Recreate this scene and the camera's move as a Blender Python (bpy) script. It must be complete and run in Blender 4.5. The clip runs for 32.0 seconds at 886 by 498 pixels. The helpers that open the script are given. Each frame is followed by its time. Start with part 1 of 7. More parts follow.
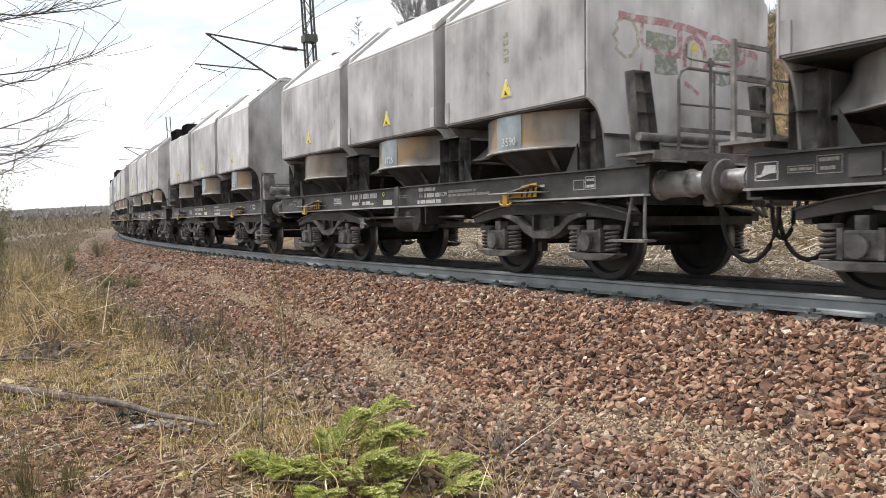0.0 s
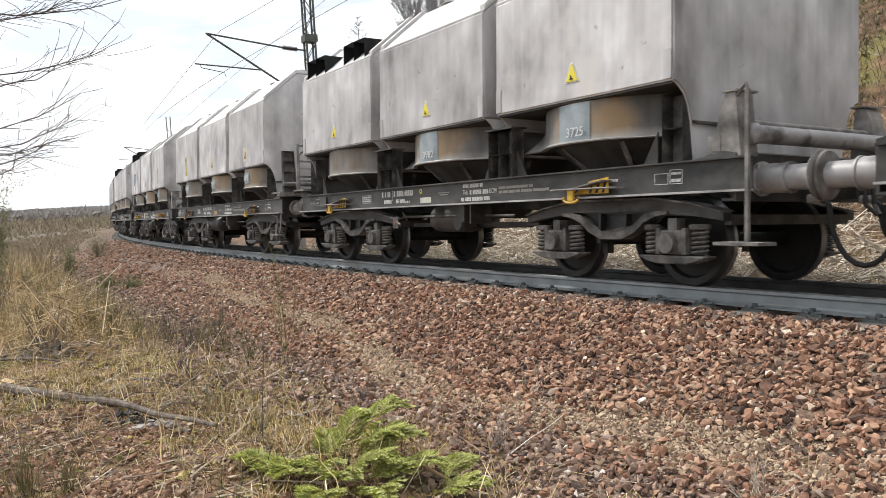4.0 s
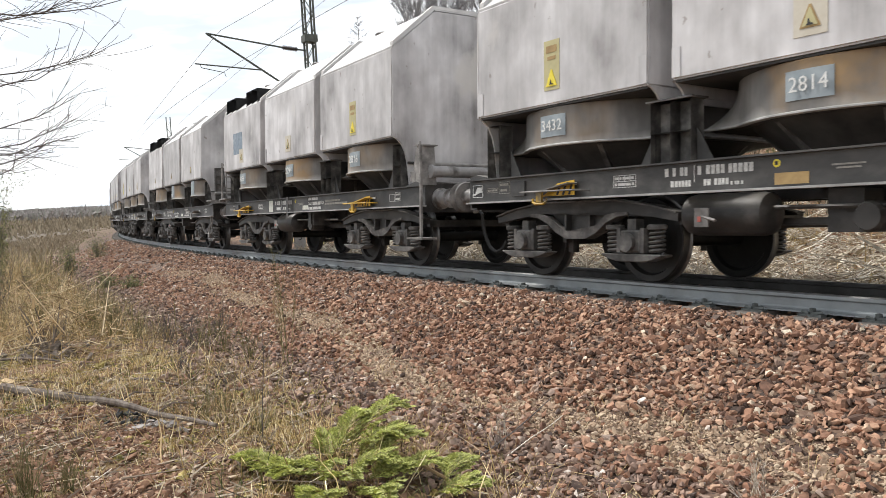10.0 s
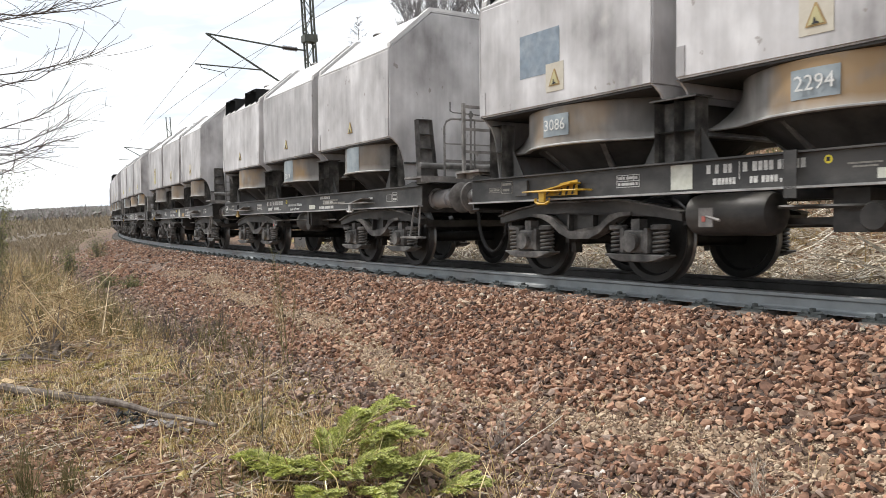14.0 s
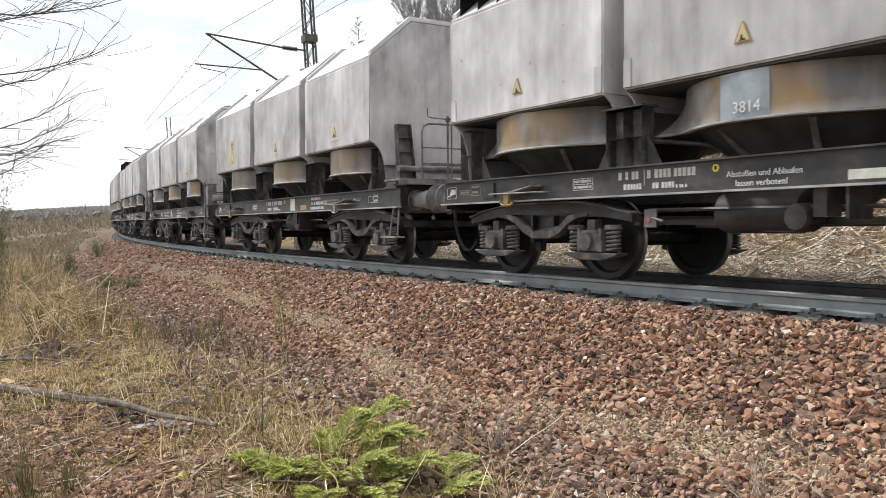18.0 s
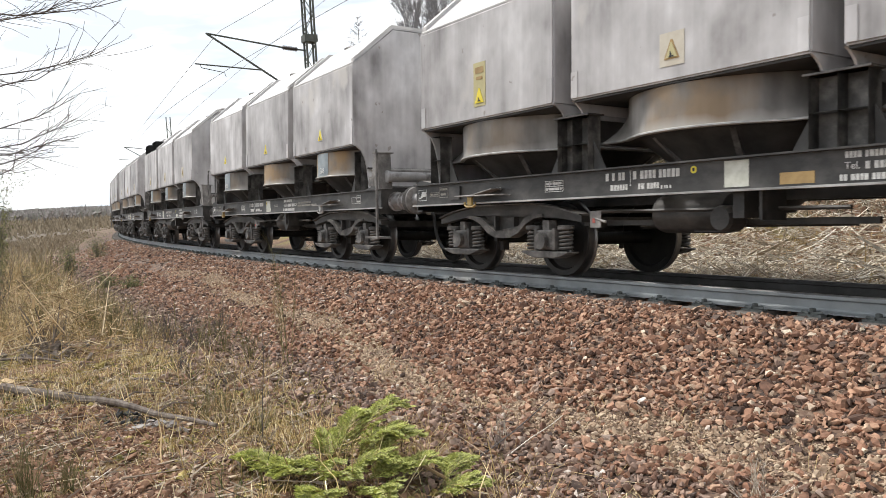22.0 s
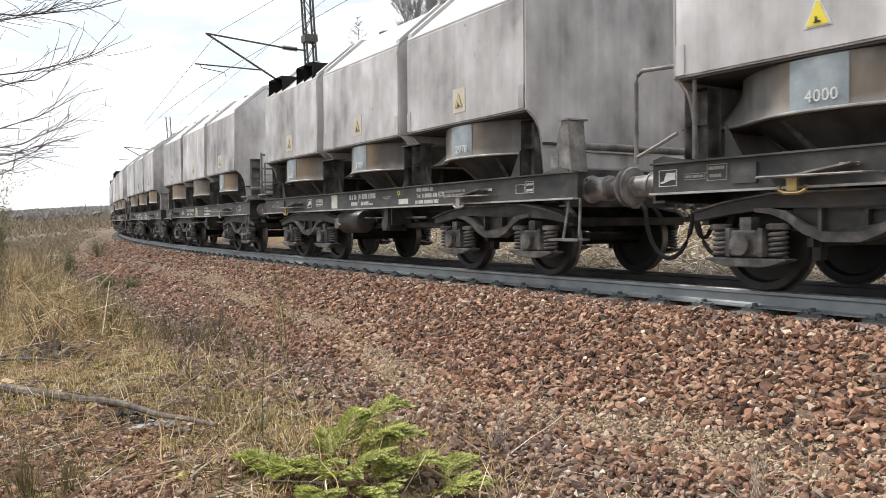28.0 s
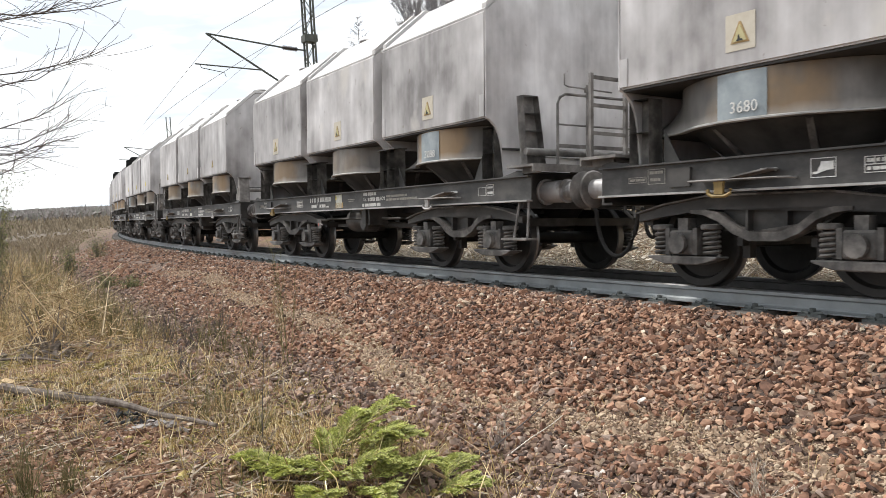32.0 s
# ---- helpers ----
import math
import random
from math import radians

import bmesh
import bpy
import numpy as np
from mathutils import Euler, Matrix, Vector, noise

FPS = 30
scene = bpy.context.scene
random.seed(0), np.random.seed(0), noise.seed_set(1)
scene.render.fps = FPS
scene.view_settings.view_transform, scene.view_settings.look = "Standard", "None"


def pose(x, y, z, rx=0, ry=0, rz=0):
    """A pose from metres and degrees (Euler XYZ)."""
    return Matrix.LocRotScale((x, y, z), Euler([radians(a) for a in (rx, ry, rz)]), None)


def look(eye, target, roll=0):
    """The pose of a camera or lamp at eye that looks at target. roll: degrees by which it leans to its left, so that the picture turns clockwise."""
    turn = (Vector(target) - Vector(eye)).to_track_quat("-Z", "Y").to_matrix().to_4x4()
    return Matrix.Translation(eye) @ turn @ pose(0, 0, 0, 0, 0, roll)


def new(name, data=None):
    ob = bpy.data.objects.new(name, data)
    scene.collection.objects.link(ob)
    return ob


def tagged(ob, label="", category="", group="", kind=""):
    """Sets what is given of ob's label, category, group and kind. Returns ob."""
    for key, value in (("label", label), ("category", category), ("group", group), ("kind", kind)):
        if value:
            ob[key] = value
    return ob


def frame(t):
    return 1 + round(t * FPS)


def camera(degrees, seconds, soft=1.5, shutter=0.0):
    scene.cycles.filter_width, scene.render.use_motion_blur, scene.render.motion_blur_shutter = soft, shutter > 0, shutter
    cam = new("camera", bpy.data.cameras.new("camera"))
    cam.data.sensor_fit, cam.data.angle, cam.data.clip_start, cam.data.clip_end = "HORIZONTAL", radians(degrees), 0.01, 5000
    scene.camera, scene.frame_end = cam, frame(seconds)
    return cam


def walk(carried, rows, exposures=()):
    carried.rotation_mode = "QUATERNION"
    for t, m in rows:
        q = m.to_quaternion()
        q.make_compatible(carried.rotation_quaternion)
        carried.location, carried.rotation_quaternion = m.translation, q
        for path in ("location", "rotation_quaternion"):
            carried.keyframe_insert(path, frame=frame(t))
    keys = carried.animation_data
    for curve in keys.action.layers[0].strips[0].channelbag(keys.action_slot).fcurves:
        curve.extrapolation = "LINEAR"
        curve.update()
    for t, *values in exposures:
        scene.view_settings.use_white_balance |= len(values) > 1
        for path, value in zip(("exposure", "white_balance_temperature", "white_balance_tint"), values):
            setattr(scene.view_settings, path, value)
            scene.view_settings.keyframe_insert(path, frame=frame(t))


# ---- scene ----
import itertools

SECONDS = 32.0
EYE = 1.029
cam = camera(57.34, SECONDS, soft=0.8, shutter=0.18)
STAND = look((0, 0, EYE), (0, 10, EYE - 0.5586), -3.219)
walk(cam, [(0.0, STAND), (SECONDS, STAND)])

# ---- light: a bright overcast sky with a weak, wide sun ----
SUN_ELEVATION, SUN_TURN = 50, 308
world = bpy.data.worlds.new("overcast")
scene.world = world
world.use_nodes = True
wn, wl = world.node_tree.nodes, world.node_tree.links
wn.clear()
sky = wn.new("ShaderNodeTexSky")
sky.sky_type, sky.sun_disc = "NISHITA", False
sky.sun_elevation, sky.sun_rotation = radians(SUN_ELEVATION), radians(SUN_TURN)
sky.air_density, sky.dust_density = 1.0, 2.0
dim = wn.new("ShaderNodeMix")
dim.data_type, dim.blend_type = "RGBA", "MULTIPLY"
dim.inputs[0].default_value = 1.0
dim.inputs[7].default_value = (0.12, 0.12, 0.12, 1)
wl.new(sky.outputs[0], dim.inputs[6])
wcoord = wn.new("ShaderNodeTexCoord")
wmap = wn.new("ShaderNodeMapping")
wmap.inputs["Scale"].default_value = (1.5, 1.5, 7.0)
wl.new(wcoord.outputs["Generated"], wmap.inputs[0])
clouds = wn.new("ShaderNodeTexNoise")
clouds.inputs["Scale"].default_value, clouds.inputs["Detail"].default_value = 1.6, 6
wl.new(wmap.outputs[0], clouds.inputs["Vector"])
cover = wn.new("ShaderNodeMapRange")
cover.inputs[1].default_value, cover.inputs[2].default_value = 0.36, 0.52
cover.inputs[3].default_value, cover.inputs[4].default_value = 0.45, 1.0
wl.new(clouds.outputs[0], cover.inputs[0])
cloudy = wn.new("ShaderNodeMix")
cloudy.data_type = "RGBA"
cloudy.inputs[7].default_value = (1.4, 1.42, 1.44, 1)
thin = wn.new("ShaderNodeTexNoise")
thin.inputs["Scale"].default_value, thin.inputs["Detail"].default_value = 3.4, 5
wl.new(wmap.outputs[0], thin.inputs["Vector"])
gaps = wn.new("ShaderNodeMapRange")
gaps.inputs[1].default_value, gaps.inputs[2].default_value, gaps.inputs[4].default_value = 0.42, 0.58, 0.7
wl.new(thin.outputs[0], gaps.inputs[0])
veil = wn.new("ShaderNodeMix")
veil.data_type = "RGBA"
veil.inputs[7].default_value = (0.74, 0.84, 0.97, 1)
wl.new(gaps.outputs[0], veil.inputs[0])
wl.new(cloudy.outputs[2], veil.inputs[6])
wl.new(cover.outputs[0], cloudy.inputs[0])
wl.new(dim.outputs[2], cloudy.inputs[6])
back = wn.new("ShaderNodeBackground")
back.inputs[1].default_value = 1.0
wl.new(veil.outputs[2], back.inputs[0])
wo = wn.new("ShaderNodeOutputWorld")
wl.new(back.outputs[0], wo.inputs[0])

sun_data = bpy.data.lights.new("sun", "SUN")
sun_data.energy, sun_data.angle, sun_data.color = 3.7, radians(8), (1.0, 0.97, 0.925)
sun = new("sun", sun_data)
_e, _r = radians(SUN_ELEVATION), radians(SUN_TURN)
_d = Vector((math.sin(_r) * math.cos(_e), math.cos(_r) * math.cos(_e), math.sin(_e)))
sun.matrix_world = look(_d * 50, (0, 0, 0))
scene.view_settings.exposure = 0.0


# ---- materials ----
def ramp(n, stops):
    r = n.new("ShaderNodeValToRGB")
    while len(r.color_ramp.elements) < len(stops):
        r.color_ramp.elements.new(0.5)
    for e, (p, c) in zip(r.color_ramp.elements, stops):
        e.position, e.color = p, (*c, 1)
    return r


def material(name, colors, scale=4.0, rough=0.8, metal=0.0, stretch=(1, 1, 1), bump=0.2, bump_scale=40.0, vary=0.0, island=False, spread=(0.3, 0.7), coords="Object",
             stain=None, stain_scale=1.0, stain_at=(0.5, 0.62), depth=0.01, detail=6, top_tint=None):
    """colors: stops of a noise ramp; vary: brightness spread by object (or by island); stain: a second colour in large patches."""
    m = bpy.data.materials.new(name)
    m.use_nodes = True
    n, l = m.node_tree.nodes, m.node_tree.links
    bsdf = n["Principled BSDF"]
    bsdf.inputs["Roughness"].default_value, bsdf.inputs["Metallic"].default_value = rough, metal
    tc = n.new("ShaderNodeTexCoord")
    mp = n.new("ShaderNodeMapping")
    mp.inputs["Scale"].default_value = stretch
    l.new(tc.outputs[coords], mp.inputs[0])
    src = n.new("ShaderNodeObjectInfo")
    shift = n.new("ShaderNodeVectorMath")
    shift.operation = "MULTIPLY_ADD"
    shift.inputs[1].default_value = (13.0, 7.0, 5.0)
    l.new(src.outputs["Random"], shift.inputs[0])
    l.new(mp.outputs[0], shift.inputs[2])
    no = n.new("ShaderNodeTexNoise")
    no.inputs["Scale"].default_value, no.inputs["Detail"].default_value, no.inputs["Roughness"].default_value = scale, detail, 0.6
    l.new(shift.outputs[0] if vary else mp.outputs[0], no.inputs["Vector"])
    k = len(colors) - 1
    r = ramp(n, [(spread[0] + (spread[1] - spread[0]) * i / max(k, 1), c) for i, c in enumerate(colors)])
    l.new(no.outputs[0], r.inputs[0])
    out = r.outputs[0]
    if stain:
        ns = n.new("ShaderNodeTexNoise")
        ns.inputs["Scale"].default_value, ns.inputs["Detail"].default_value = stain_scale, 8
        l.new(shift.outputs[0] if vary else tc.outputs[coords], ns.inputs["Vector"])
        mr = n.new("ShaderNodeMapRange")
        mr.inputs[1].default_value, mr.inputs[2].default_value = stain_at
        l.new(ns.outputs[0], mr.inputs[0])
        mx = n.new("ShaderNodeMix")
        mx.data_type = "RGBA"
        mx.inputs[7].default_value = (*stain, 1)
        l.new(mr.outputs[0], mx.inputs[0])
        l.new(out, mx.inputs[6])
        out = mx.outputs[2]
    if vary:
        rnd = src.outputs["Random"]
        if island:
            rnd = n.new("ShaderNodeNewGeometry").outputs["Random Per Island"]
        mr = n.new("ShaderNodeMapRange")
        mr.inputs[3].default_value, mr.inputs[4].default_value = 1 - vary, 1 + vary
        l.new(rnd, mr.inputs[0])
        mx = n.new("ShaderNodeVectorMath")
        mx.operation = "SCALE"
        l.new(out, mx.inputs[0])
        l.new(mr.outputs[0], mx.inputs["Scale"])
        out = mx.outputs[0]
    # tint mixed in where a face looks up, broken by the noise
    if top_tint:
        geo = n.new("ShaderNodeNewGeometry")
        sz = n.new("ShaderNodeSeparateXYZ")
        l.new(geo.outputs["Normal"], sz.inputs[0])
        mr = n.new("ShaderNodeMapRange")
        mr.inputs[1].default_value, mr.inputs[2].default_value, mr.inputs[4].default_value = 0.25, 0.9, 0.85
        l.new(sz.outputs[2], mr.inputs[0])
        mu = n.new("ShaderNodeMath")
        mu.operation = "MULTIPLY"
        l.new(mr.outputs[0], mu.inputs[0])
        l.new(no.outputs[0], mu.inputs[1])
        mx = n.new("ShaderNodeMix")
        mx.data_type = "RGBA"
        mx.inputs[7].default_value = (*top_tint, 1)
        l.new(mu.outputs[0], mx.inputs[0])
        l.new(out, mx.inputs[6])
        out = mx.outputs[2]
    l.new(out, bsdf.inputs["Base Color"])
    if bump:
        nb = n.new("ShaderNodeTexNoise")
        nb.inputs["Scale"].default_value, nb.inputs["Detail"].default_value = bump_scale, 5
        l.new(mp.outputs[0], nb.inputs["Vector"])
        bp = n.new("ShaderNodeBump")
        bp.inputs["Strength"].default_value, bp.inputs["Distance"].default_value = bump, depth
        l.new(nb.outputs[0], bp.inputs["Height"])
        l.new(bp.outputs[0], bsdf.inputs["Normal"])
    return m


def island_material(name, stops, rough=0.9, scale=30.0, bump=0.3):
    """Colour by piece: each island takes its own place on the ramp, with a fine mottling."""
    m = bpy.data.materials.new(name)
    m.use_nodes = True
    n, l = m.node_tree.nodes, m.node_tree.links
    bsdf = n["Principled BSDF"]
    bsdf.inputs["Roughness"].default_value = rough
    g = n.new("ShaderNodeNewGeometry")
    r = ramp(n, stops)
    l.new(g.outputs["Random Per Island"], r.inputs[0])
    tc = n.new("ShaderNodeTexCoord")
    no = n.new("ShaderNodeTexNoise")
    no.inputs["Scale"].default_value, no.inputs["Detail"].default_value = scale, 5
    l.new(tc.outputs["Object"], no.inputs["Vector"])
    mr = n.new("ShaderNodeMapRange")
    mr.inputs[1].default_value, mr.inputs[2].default_value = 0.3, 0.7
    mr.inputs[3].default_value, mr.inputs[4].default_value = 0.65, 1.3
    l.new(no.outputs[0], mr.inputs[0])
    mx = n.new("ShaderNodeVectorMath")
    mx.operation = "SCALE"
    l.new(r.outputs[0], mx.inputs[0])
    l.new(mr.outputs[0], mx.inputs["Scale"])
    l.new(mx.outputs[0], bsdf.inputs["Base Color"])
    if bump:
        bp = n.new("ShaderNodeBump")
        bp.inputs["Strength"].default_value, bp.inputs["Distance"].default_value = bump, 0.01
        l.new(no.outputs[0], bp.inputs["Height"])
        l.new(bp.outputs[0], bsdf.inputs["Normal"])
    return m


def streaked(name, colors, vary, rust=None, bare=None):
    """Weathered paint: broad clouds, rain streaks of two widths down the sheet, dents; rust: ochre stain in a band of the ring."""
    m = bpy.data.materials.new(name)
    m.use_nodes = True
    n, l = m.node_tree.nodes, m.node_tree.links
    bsdf = n["Principled BSDF"]
    bsdf.inputs["Roughness"].default_value, bsdf.inputs["Metallic"].default_value = 0.58, 0.1
    tc, info = n.new("ShaderNodeTexCoord"), n.new("ShaderNodeObjectInfo")

    def noise_at(stretch, scale, detail=4):
        mp = n.new("ShaderNodeMapping")
        mp.inputs["Scale"].default_value = stretch
        l.new(tc.outputs["Object"], mp.inputs[0])
        sh = n.new("ShaderNodeVectorMath")
        sh.operation = "MULTIPLY_ADD"
        sh.inputs[1].default_value = (37.0, 19.0, 23.0)
        l.new(info.outputs["Random"], sh.inputs[0])
        l.new(mp.outputs[0], sh.inputs[2])
        t = n.new("ShaderNodeTexNoise")
        t.inputs["Scale"].default_value, t.inputs["Detail"].default_value = scale, detail
        l.new(sh.outputs[0], t.inputs["Vector"])
        return t.outputs[0]

    def add(p, q, k):
        t = n.new("ShaderNodeMath")
        t.operation = "MULTIPLY_ADD"
        t.inputs[1].default_value = k
        l.new(q, t.inputs[0])
        l.new(p, t.inputs[2])
        return t.outputs[0]

    zero = n.new("ShaderNodeValue")
    zero.outputs[0].default_value = 0.0
    f = add(zero.outputs[0], noise_at((1, 1, 0.8), 1.1, 8), 0.5)
    f = add(f, noise_at((4.0, 4.0, 0.25), 1.0, 4), 0.17)
    f = add(f, noise_at((1, 1, 0.55), 3.6, 7), 0.26)
    f = add(f, noise_at((13, 13, 0.4), 1.0, 4), 0.07)
    k = len(colors) - 1
    r = ramp(n, [(0.36 + 0.28 * i / k, c) for i, c in enumerate(colors)])
    l.new(f, r.inputs[0])
    out = r.outputs[0]
    if bare:
        # worn patches with a hard edge, where the top coat has come off
        edge = n.new("ShaderNodeMapRange")
        edge.inputs[1].default_value, edge.inputs[2].default_value, edge.inputs[4].default_value = 0.63, 0.69, 0.75
        l.new(noise_at((1, 1, 0.8), 0.9, 7), edge.inputs[0])
        mb = n.new("ShaderNodeMix")
        mb.data_type = "RGBA"
        mb.inputs[7].default_value = (*bare, 1)
        l.new(edge.outputs[0], mb.inputs[0])
        l.new(out, mb.inputs[6])
        out = mb.outputs[2]
    if bare:
        # small rusty chips
        chip = n.new("ShaderNodeMapRange")
        chip.inputs[1].default_value, chip.inputs[2].default_value, chip.inputs[4].default_value = 0.7, 0.73, 0.6
        l.new(noise_at((1, 1, 0.8), 7.0, 4), chip.inputs[0])
        mc = n.new("ShaderNodeMix")
        mc.data_type = "RGBA"
        mc.inputs[7].default_value = (0.2, 0.165, 0.14, 1)
        l.new(chip.outputs[0], mc.inputs[0])
        l.new(out, mc.inputs[6])
        out = mc.outputs[2]
    if rust:
        sp = n.new("ShaderNodeSeparateXYZ")
        l.new(tc.outputs["Object"], sp.inputs[0])
        band = n.new("ShaderNodeMapRange")
        band.interpolation_type = "SMOOTHSTEP"
        band.inputs[1].default_value, band.inputs[2].default_value, band.inputs[3].default_value, band.inputs[4].default_value = 0.35, 1.0, 1.0, 0.0
        off = n.new("ShaderNodeMath")
        off.operation = "ABSOLUTE"
        sub = n.new("ShaderNodeMath")
        sub.operation = "SUBTRACT"
        sub.inputs[1].default_value = 0.12
        l.new(sp.outputs[0], sub.inputs[0])
        l.new(sub.outputs[0], off.inputs[0])
        l.new(off.outputs[0], band.inputs[0])
        mul = n.new("ShaderNodeMath")
        mul.operation = "MULTIPLY"
        l.new(band.outputs[0], mul.inputs[0])
        l.new(noise_at((1, 1, 1), 2.2, 5), mul.inputs[1])
        gain = n.new("ShaderNodeMapRange")
        gain.inputs[1].default_value, gain.inputs[2].default_value, gain.inputs[4].default_value = 0.28, 0.52, 0.85
        l.new(mul.outputs[0], gain.inputs[0])
        mx = n.new("ShaderNodeMix")
        mx.data_type = "RGBA"
        mx.inputs[7].default_value = (*rust, 1)
        some = n.new("ShaderNodeMapRange")
        some.inputs[1].default_value, some.inputs[2].default_value, some.inputs[3].default_value = 0.2, 0.8, 0.35
        l.new(info.outputs["Random"], some.inputs[0])
        part_of = n.new("ShaderNodeMath")
        part_of.operation = "MULTIPLY"
        l.new(gain.outputs[0], part_of.inputs[0])
        l.new(some.outputs[0], part_of.inputs[1])
        l.new(part_of.outputs[0], mx.inputs[0])
        l.new(out, mx.inputs[6])
        out = mx.outputs[2]
        # paler along the lower edge, in an uneven band
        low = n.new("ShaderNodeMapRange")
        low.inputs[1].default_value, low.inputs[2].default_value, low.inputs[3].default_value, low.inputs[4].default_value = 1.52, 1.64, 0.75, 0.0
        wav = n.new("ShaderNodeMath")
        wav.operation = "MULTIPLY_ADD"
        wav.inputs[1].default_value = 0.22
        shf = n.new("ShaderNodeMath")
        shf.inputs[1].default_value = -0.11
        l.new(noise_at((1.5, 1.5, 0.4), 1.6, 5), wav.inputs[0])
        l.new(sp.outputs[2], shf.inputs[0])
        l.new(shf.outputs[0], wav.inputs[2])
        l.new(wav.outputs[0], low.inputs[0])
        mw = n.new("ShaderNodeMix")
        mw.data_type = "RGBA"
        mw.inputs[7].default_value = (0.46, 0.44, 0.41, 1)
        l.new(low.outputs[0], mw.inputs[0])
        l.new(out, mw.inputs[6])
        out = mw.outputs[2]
        # dark blotches
        blotch = n.new("ShaderNodeMapRange")
        blotch.inputs[1].default_value, blotch.inputs[2].default_value, blotch.inputs[4].default_value = 0.5, 0.72, 0.85
        l.new(noise_at((1, 1, 0.5), 1.5, 5), blotch.inputs[0])
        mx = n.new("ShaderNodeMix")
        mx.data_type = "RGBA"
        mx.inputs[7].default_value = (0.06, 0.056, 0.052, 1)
        l.new(blotch.outputs[0], mx.inputs[0])
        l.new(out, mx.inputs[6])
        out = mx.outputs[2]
    mr = n.new("ShaderNodeMapRange")
    mr.inputs[3].default_value, mr.inputs[4].default_value = 1 - vary, 1 + vary
    l.new(info.outputs["Random"], mr.inputs[0])
    sc = n.new("ShaderNodeVectorMath")
    sc.operation = "SCALE"
    l.new(out, sc.inputs[0])
    l.new(mr.outputs[0], sc.inputs["Scale"])
    l.new(sc.outputs[0], bsdf.inputs["Base Color"])
    bp = n.new("ShaderNodeBump")
    bp.inputs["Strength"].default_value, bp.inputs["Distance"].default_value = 0.35, 0.02
    l.new(noise_at((1, 1, 1), 1.6, 2), bp.inputs["Height"])
    l.new(bp.outputs[0], bsdf.inputs["Normal"])
    return m


SILO = streaked("silo_paint", [(0.21, 0.2, 0.197), (0.39, 0.375, 0.372), (0.53, 0.515, 0.513), (0.71, 0.695, 0.693)], 0.15, None, (0.56, 0.535, 0.5))
ROOF = material("roof_paint", [(0.38, 0.365, 0.355), (0.55, 0.54, 0.53)], 2.0, 0.65, 0.1, (1, 1, 1), 0.1, 12, stain=(0.62, 0.6, 0.58), stain_scale=1.2)
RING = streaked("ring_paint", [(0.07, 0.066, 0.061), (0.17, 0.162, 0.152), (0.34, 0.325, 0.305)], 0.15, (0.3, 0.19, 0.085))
CONE = material("cone_paint", [(0.02, 0.0193, 0.0186), (0.065, 0.062, 0.058)], 3.0, 0.7, 0.1, (1, 1, 1), 0.15, 15, top_tint=(0.3, 0.28, 0.25))
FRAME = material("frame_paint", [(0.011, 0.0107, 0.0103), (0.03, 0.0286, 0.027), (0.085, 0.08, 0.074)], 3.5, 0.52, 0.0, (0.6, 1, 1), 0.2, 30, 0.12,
                 stain=(0.075, 0.07, 0.064), stain_scale=2.0, stain_at=(0.52, 0.72), top_tint=(0.36, 0.335, 0.3))
DUSTY = material("dusty_steel", [(0.06, 0.056, 0.052), (0.155, 0.146, 0.137), (0.3, 0.284, 0.267)], 4.0, 0.75, 0.0, (1, 1, 1), 0.25, 40, 0.15, top_tint=(0.42, 0.4, 0.37))
BOGIE = material("bogie_steel", [(0.028, 0.0266, 0.025), (0.095, 0.09, 0.084), (0.24, 0.225, 0.208)], 5.0, 0.58, 0.0, (1, 1, 1), 0.25, 40, 0.1, top_tint=(0.34, 0.32, 0.29))
EDGE = material("worn_edge", [(0.2, 0.195, 0.185), (0.5, 0.49, 0.475)], 6.0, 0.55, 0.3, (0.5, 1, 1), 0.1, 40, 0.1)
WHEEL = material("wheel_steel", [(0.011, 0.0105, 0.01), (0.03, 0.028, 0.026)], 6.0, 0.6, 0.3, (1, 1, 1), 0.2, 30)
TREAD = material("wheel_tread", [(0.12, 0.115, 0.11), (0.2, 0.195, 0.19)], 8.0, 0.35, 0.8, (1, 1, 1), 0.05, 30)
PIPE = material("pipe_grey", [(0.22, 0.21, 0.205), (0.42, 0.41, 0.405)], 3.0, 0.5, 0.1, (1, 1, 1), 0.1, 20, 0.1, stain=(0.1, 0.092, 0.085), stain_scale=3.5)
YELLOW = material("yellow_paint", [(0.42, 0.24, 0.02), (0.62, 0.38, 0.03)], 6.0, 0.5, 0.0, (1, 1, 1), 0.1, 30, 0.1, stain=(0.12, 0.09, 0.04), stain_scale=4.0, stain_at=(0.56, 0.72))
DULL_YELLOW = material("dirty_yellow_paint", [(0.16, 0.11, 0.04), (0.32, 0.22, 0.07)], 8.0, 0.6, 0.0, (1, 1, 1), 0.1, 30, 0.15)
SIGN_YELLOW = material("sign_yellow", [(0.72, 0.58, 0.03), (0.8, 0.66, 0.06)], 8.0, 0.5, bump=0)
SIGN_PALE = material("faded_sign_yellow", [(0.42, 0.38, 0.2), (0.52, 0.46, 0.24)], 8.0, 0.6, bump=0)
PANEL = material("pale_panel", [(0.5, 0.45, 0.36), (0.6, 0.56, 0.47)], 8.0, 0.6, bump=0)
SIGN_FADED = material("faded_sign_orange", [(0.55, 0.4, 0.16), (0.62, 0.48, 0.24)], 8.0, 0.6, bump=0)
BLACK = material("black_paint", [(0.01, 0.01, 0.01), (0.02, 0.02, 0.02)], 8.0, 0.5, bump=0)
WHITE = material("white_lettering", [(0.5, 0.5, 0.48), (0.75, 0.75, 0.73)], 20.0, 0.6, bump=0)
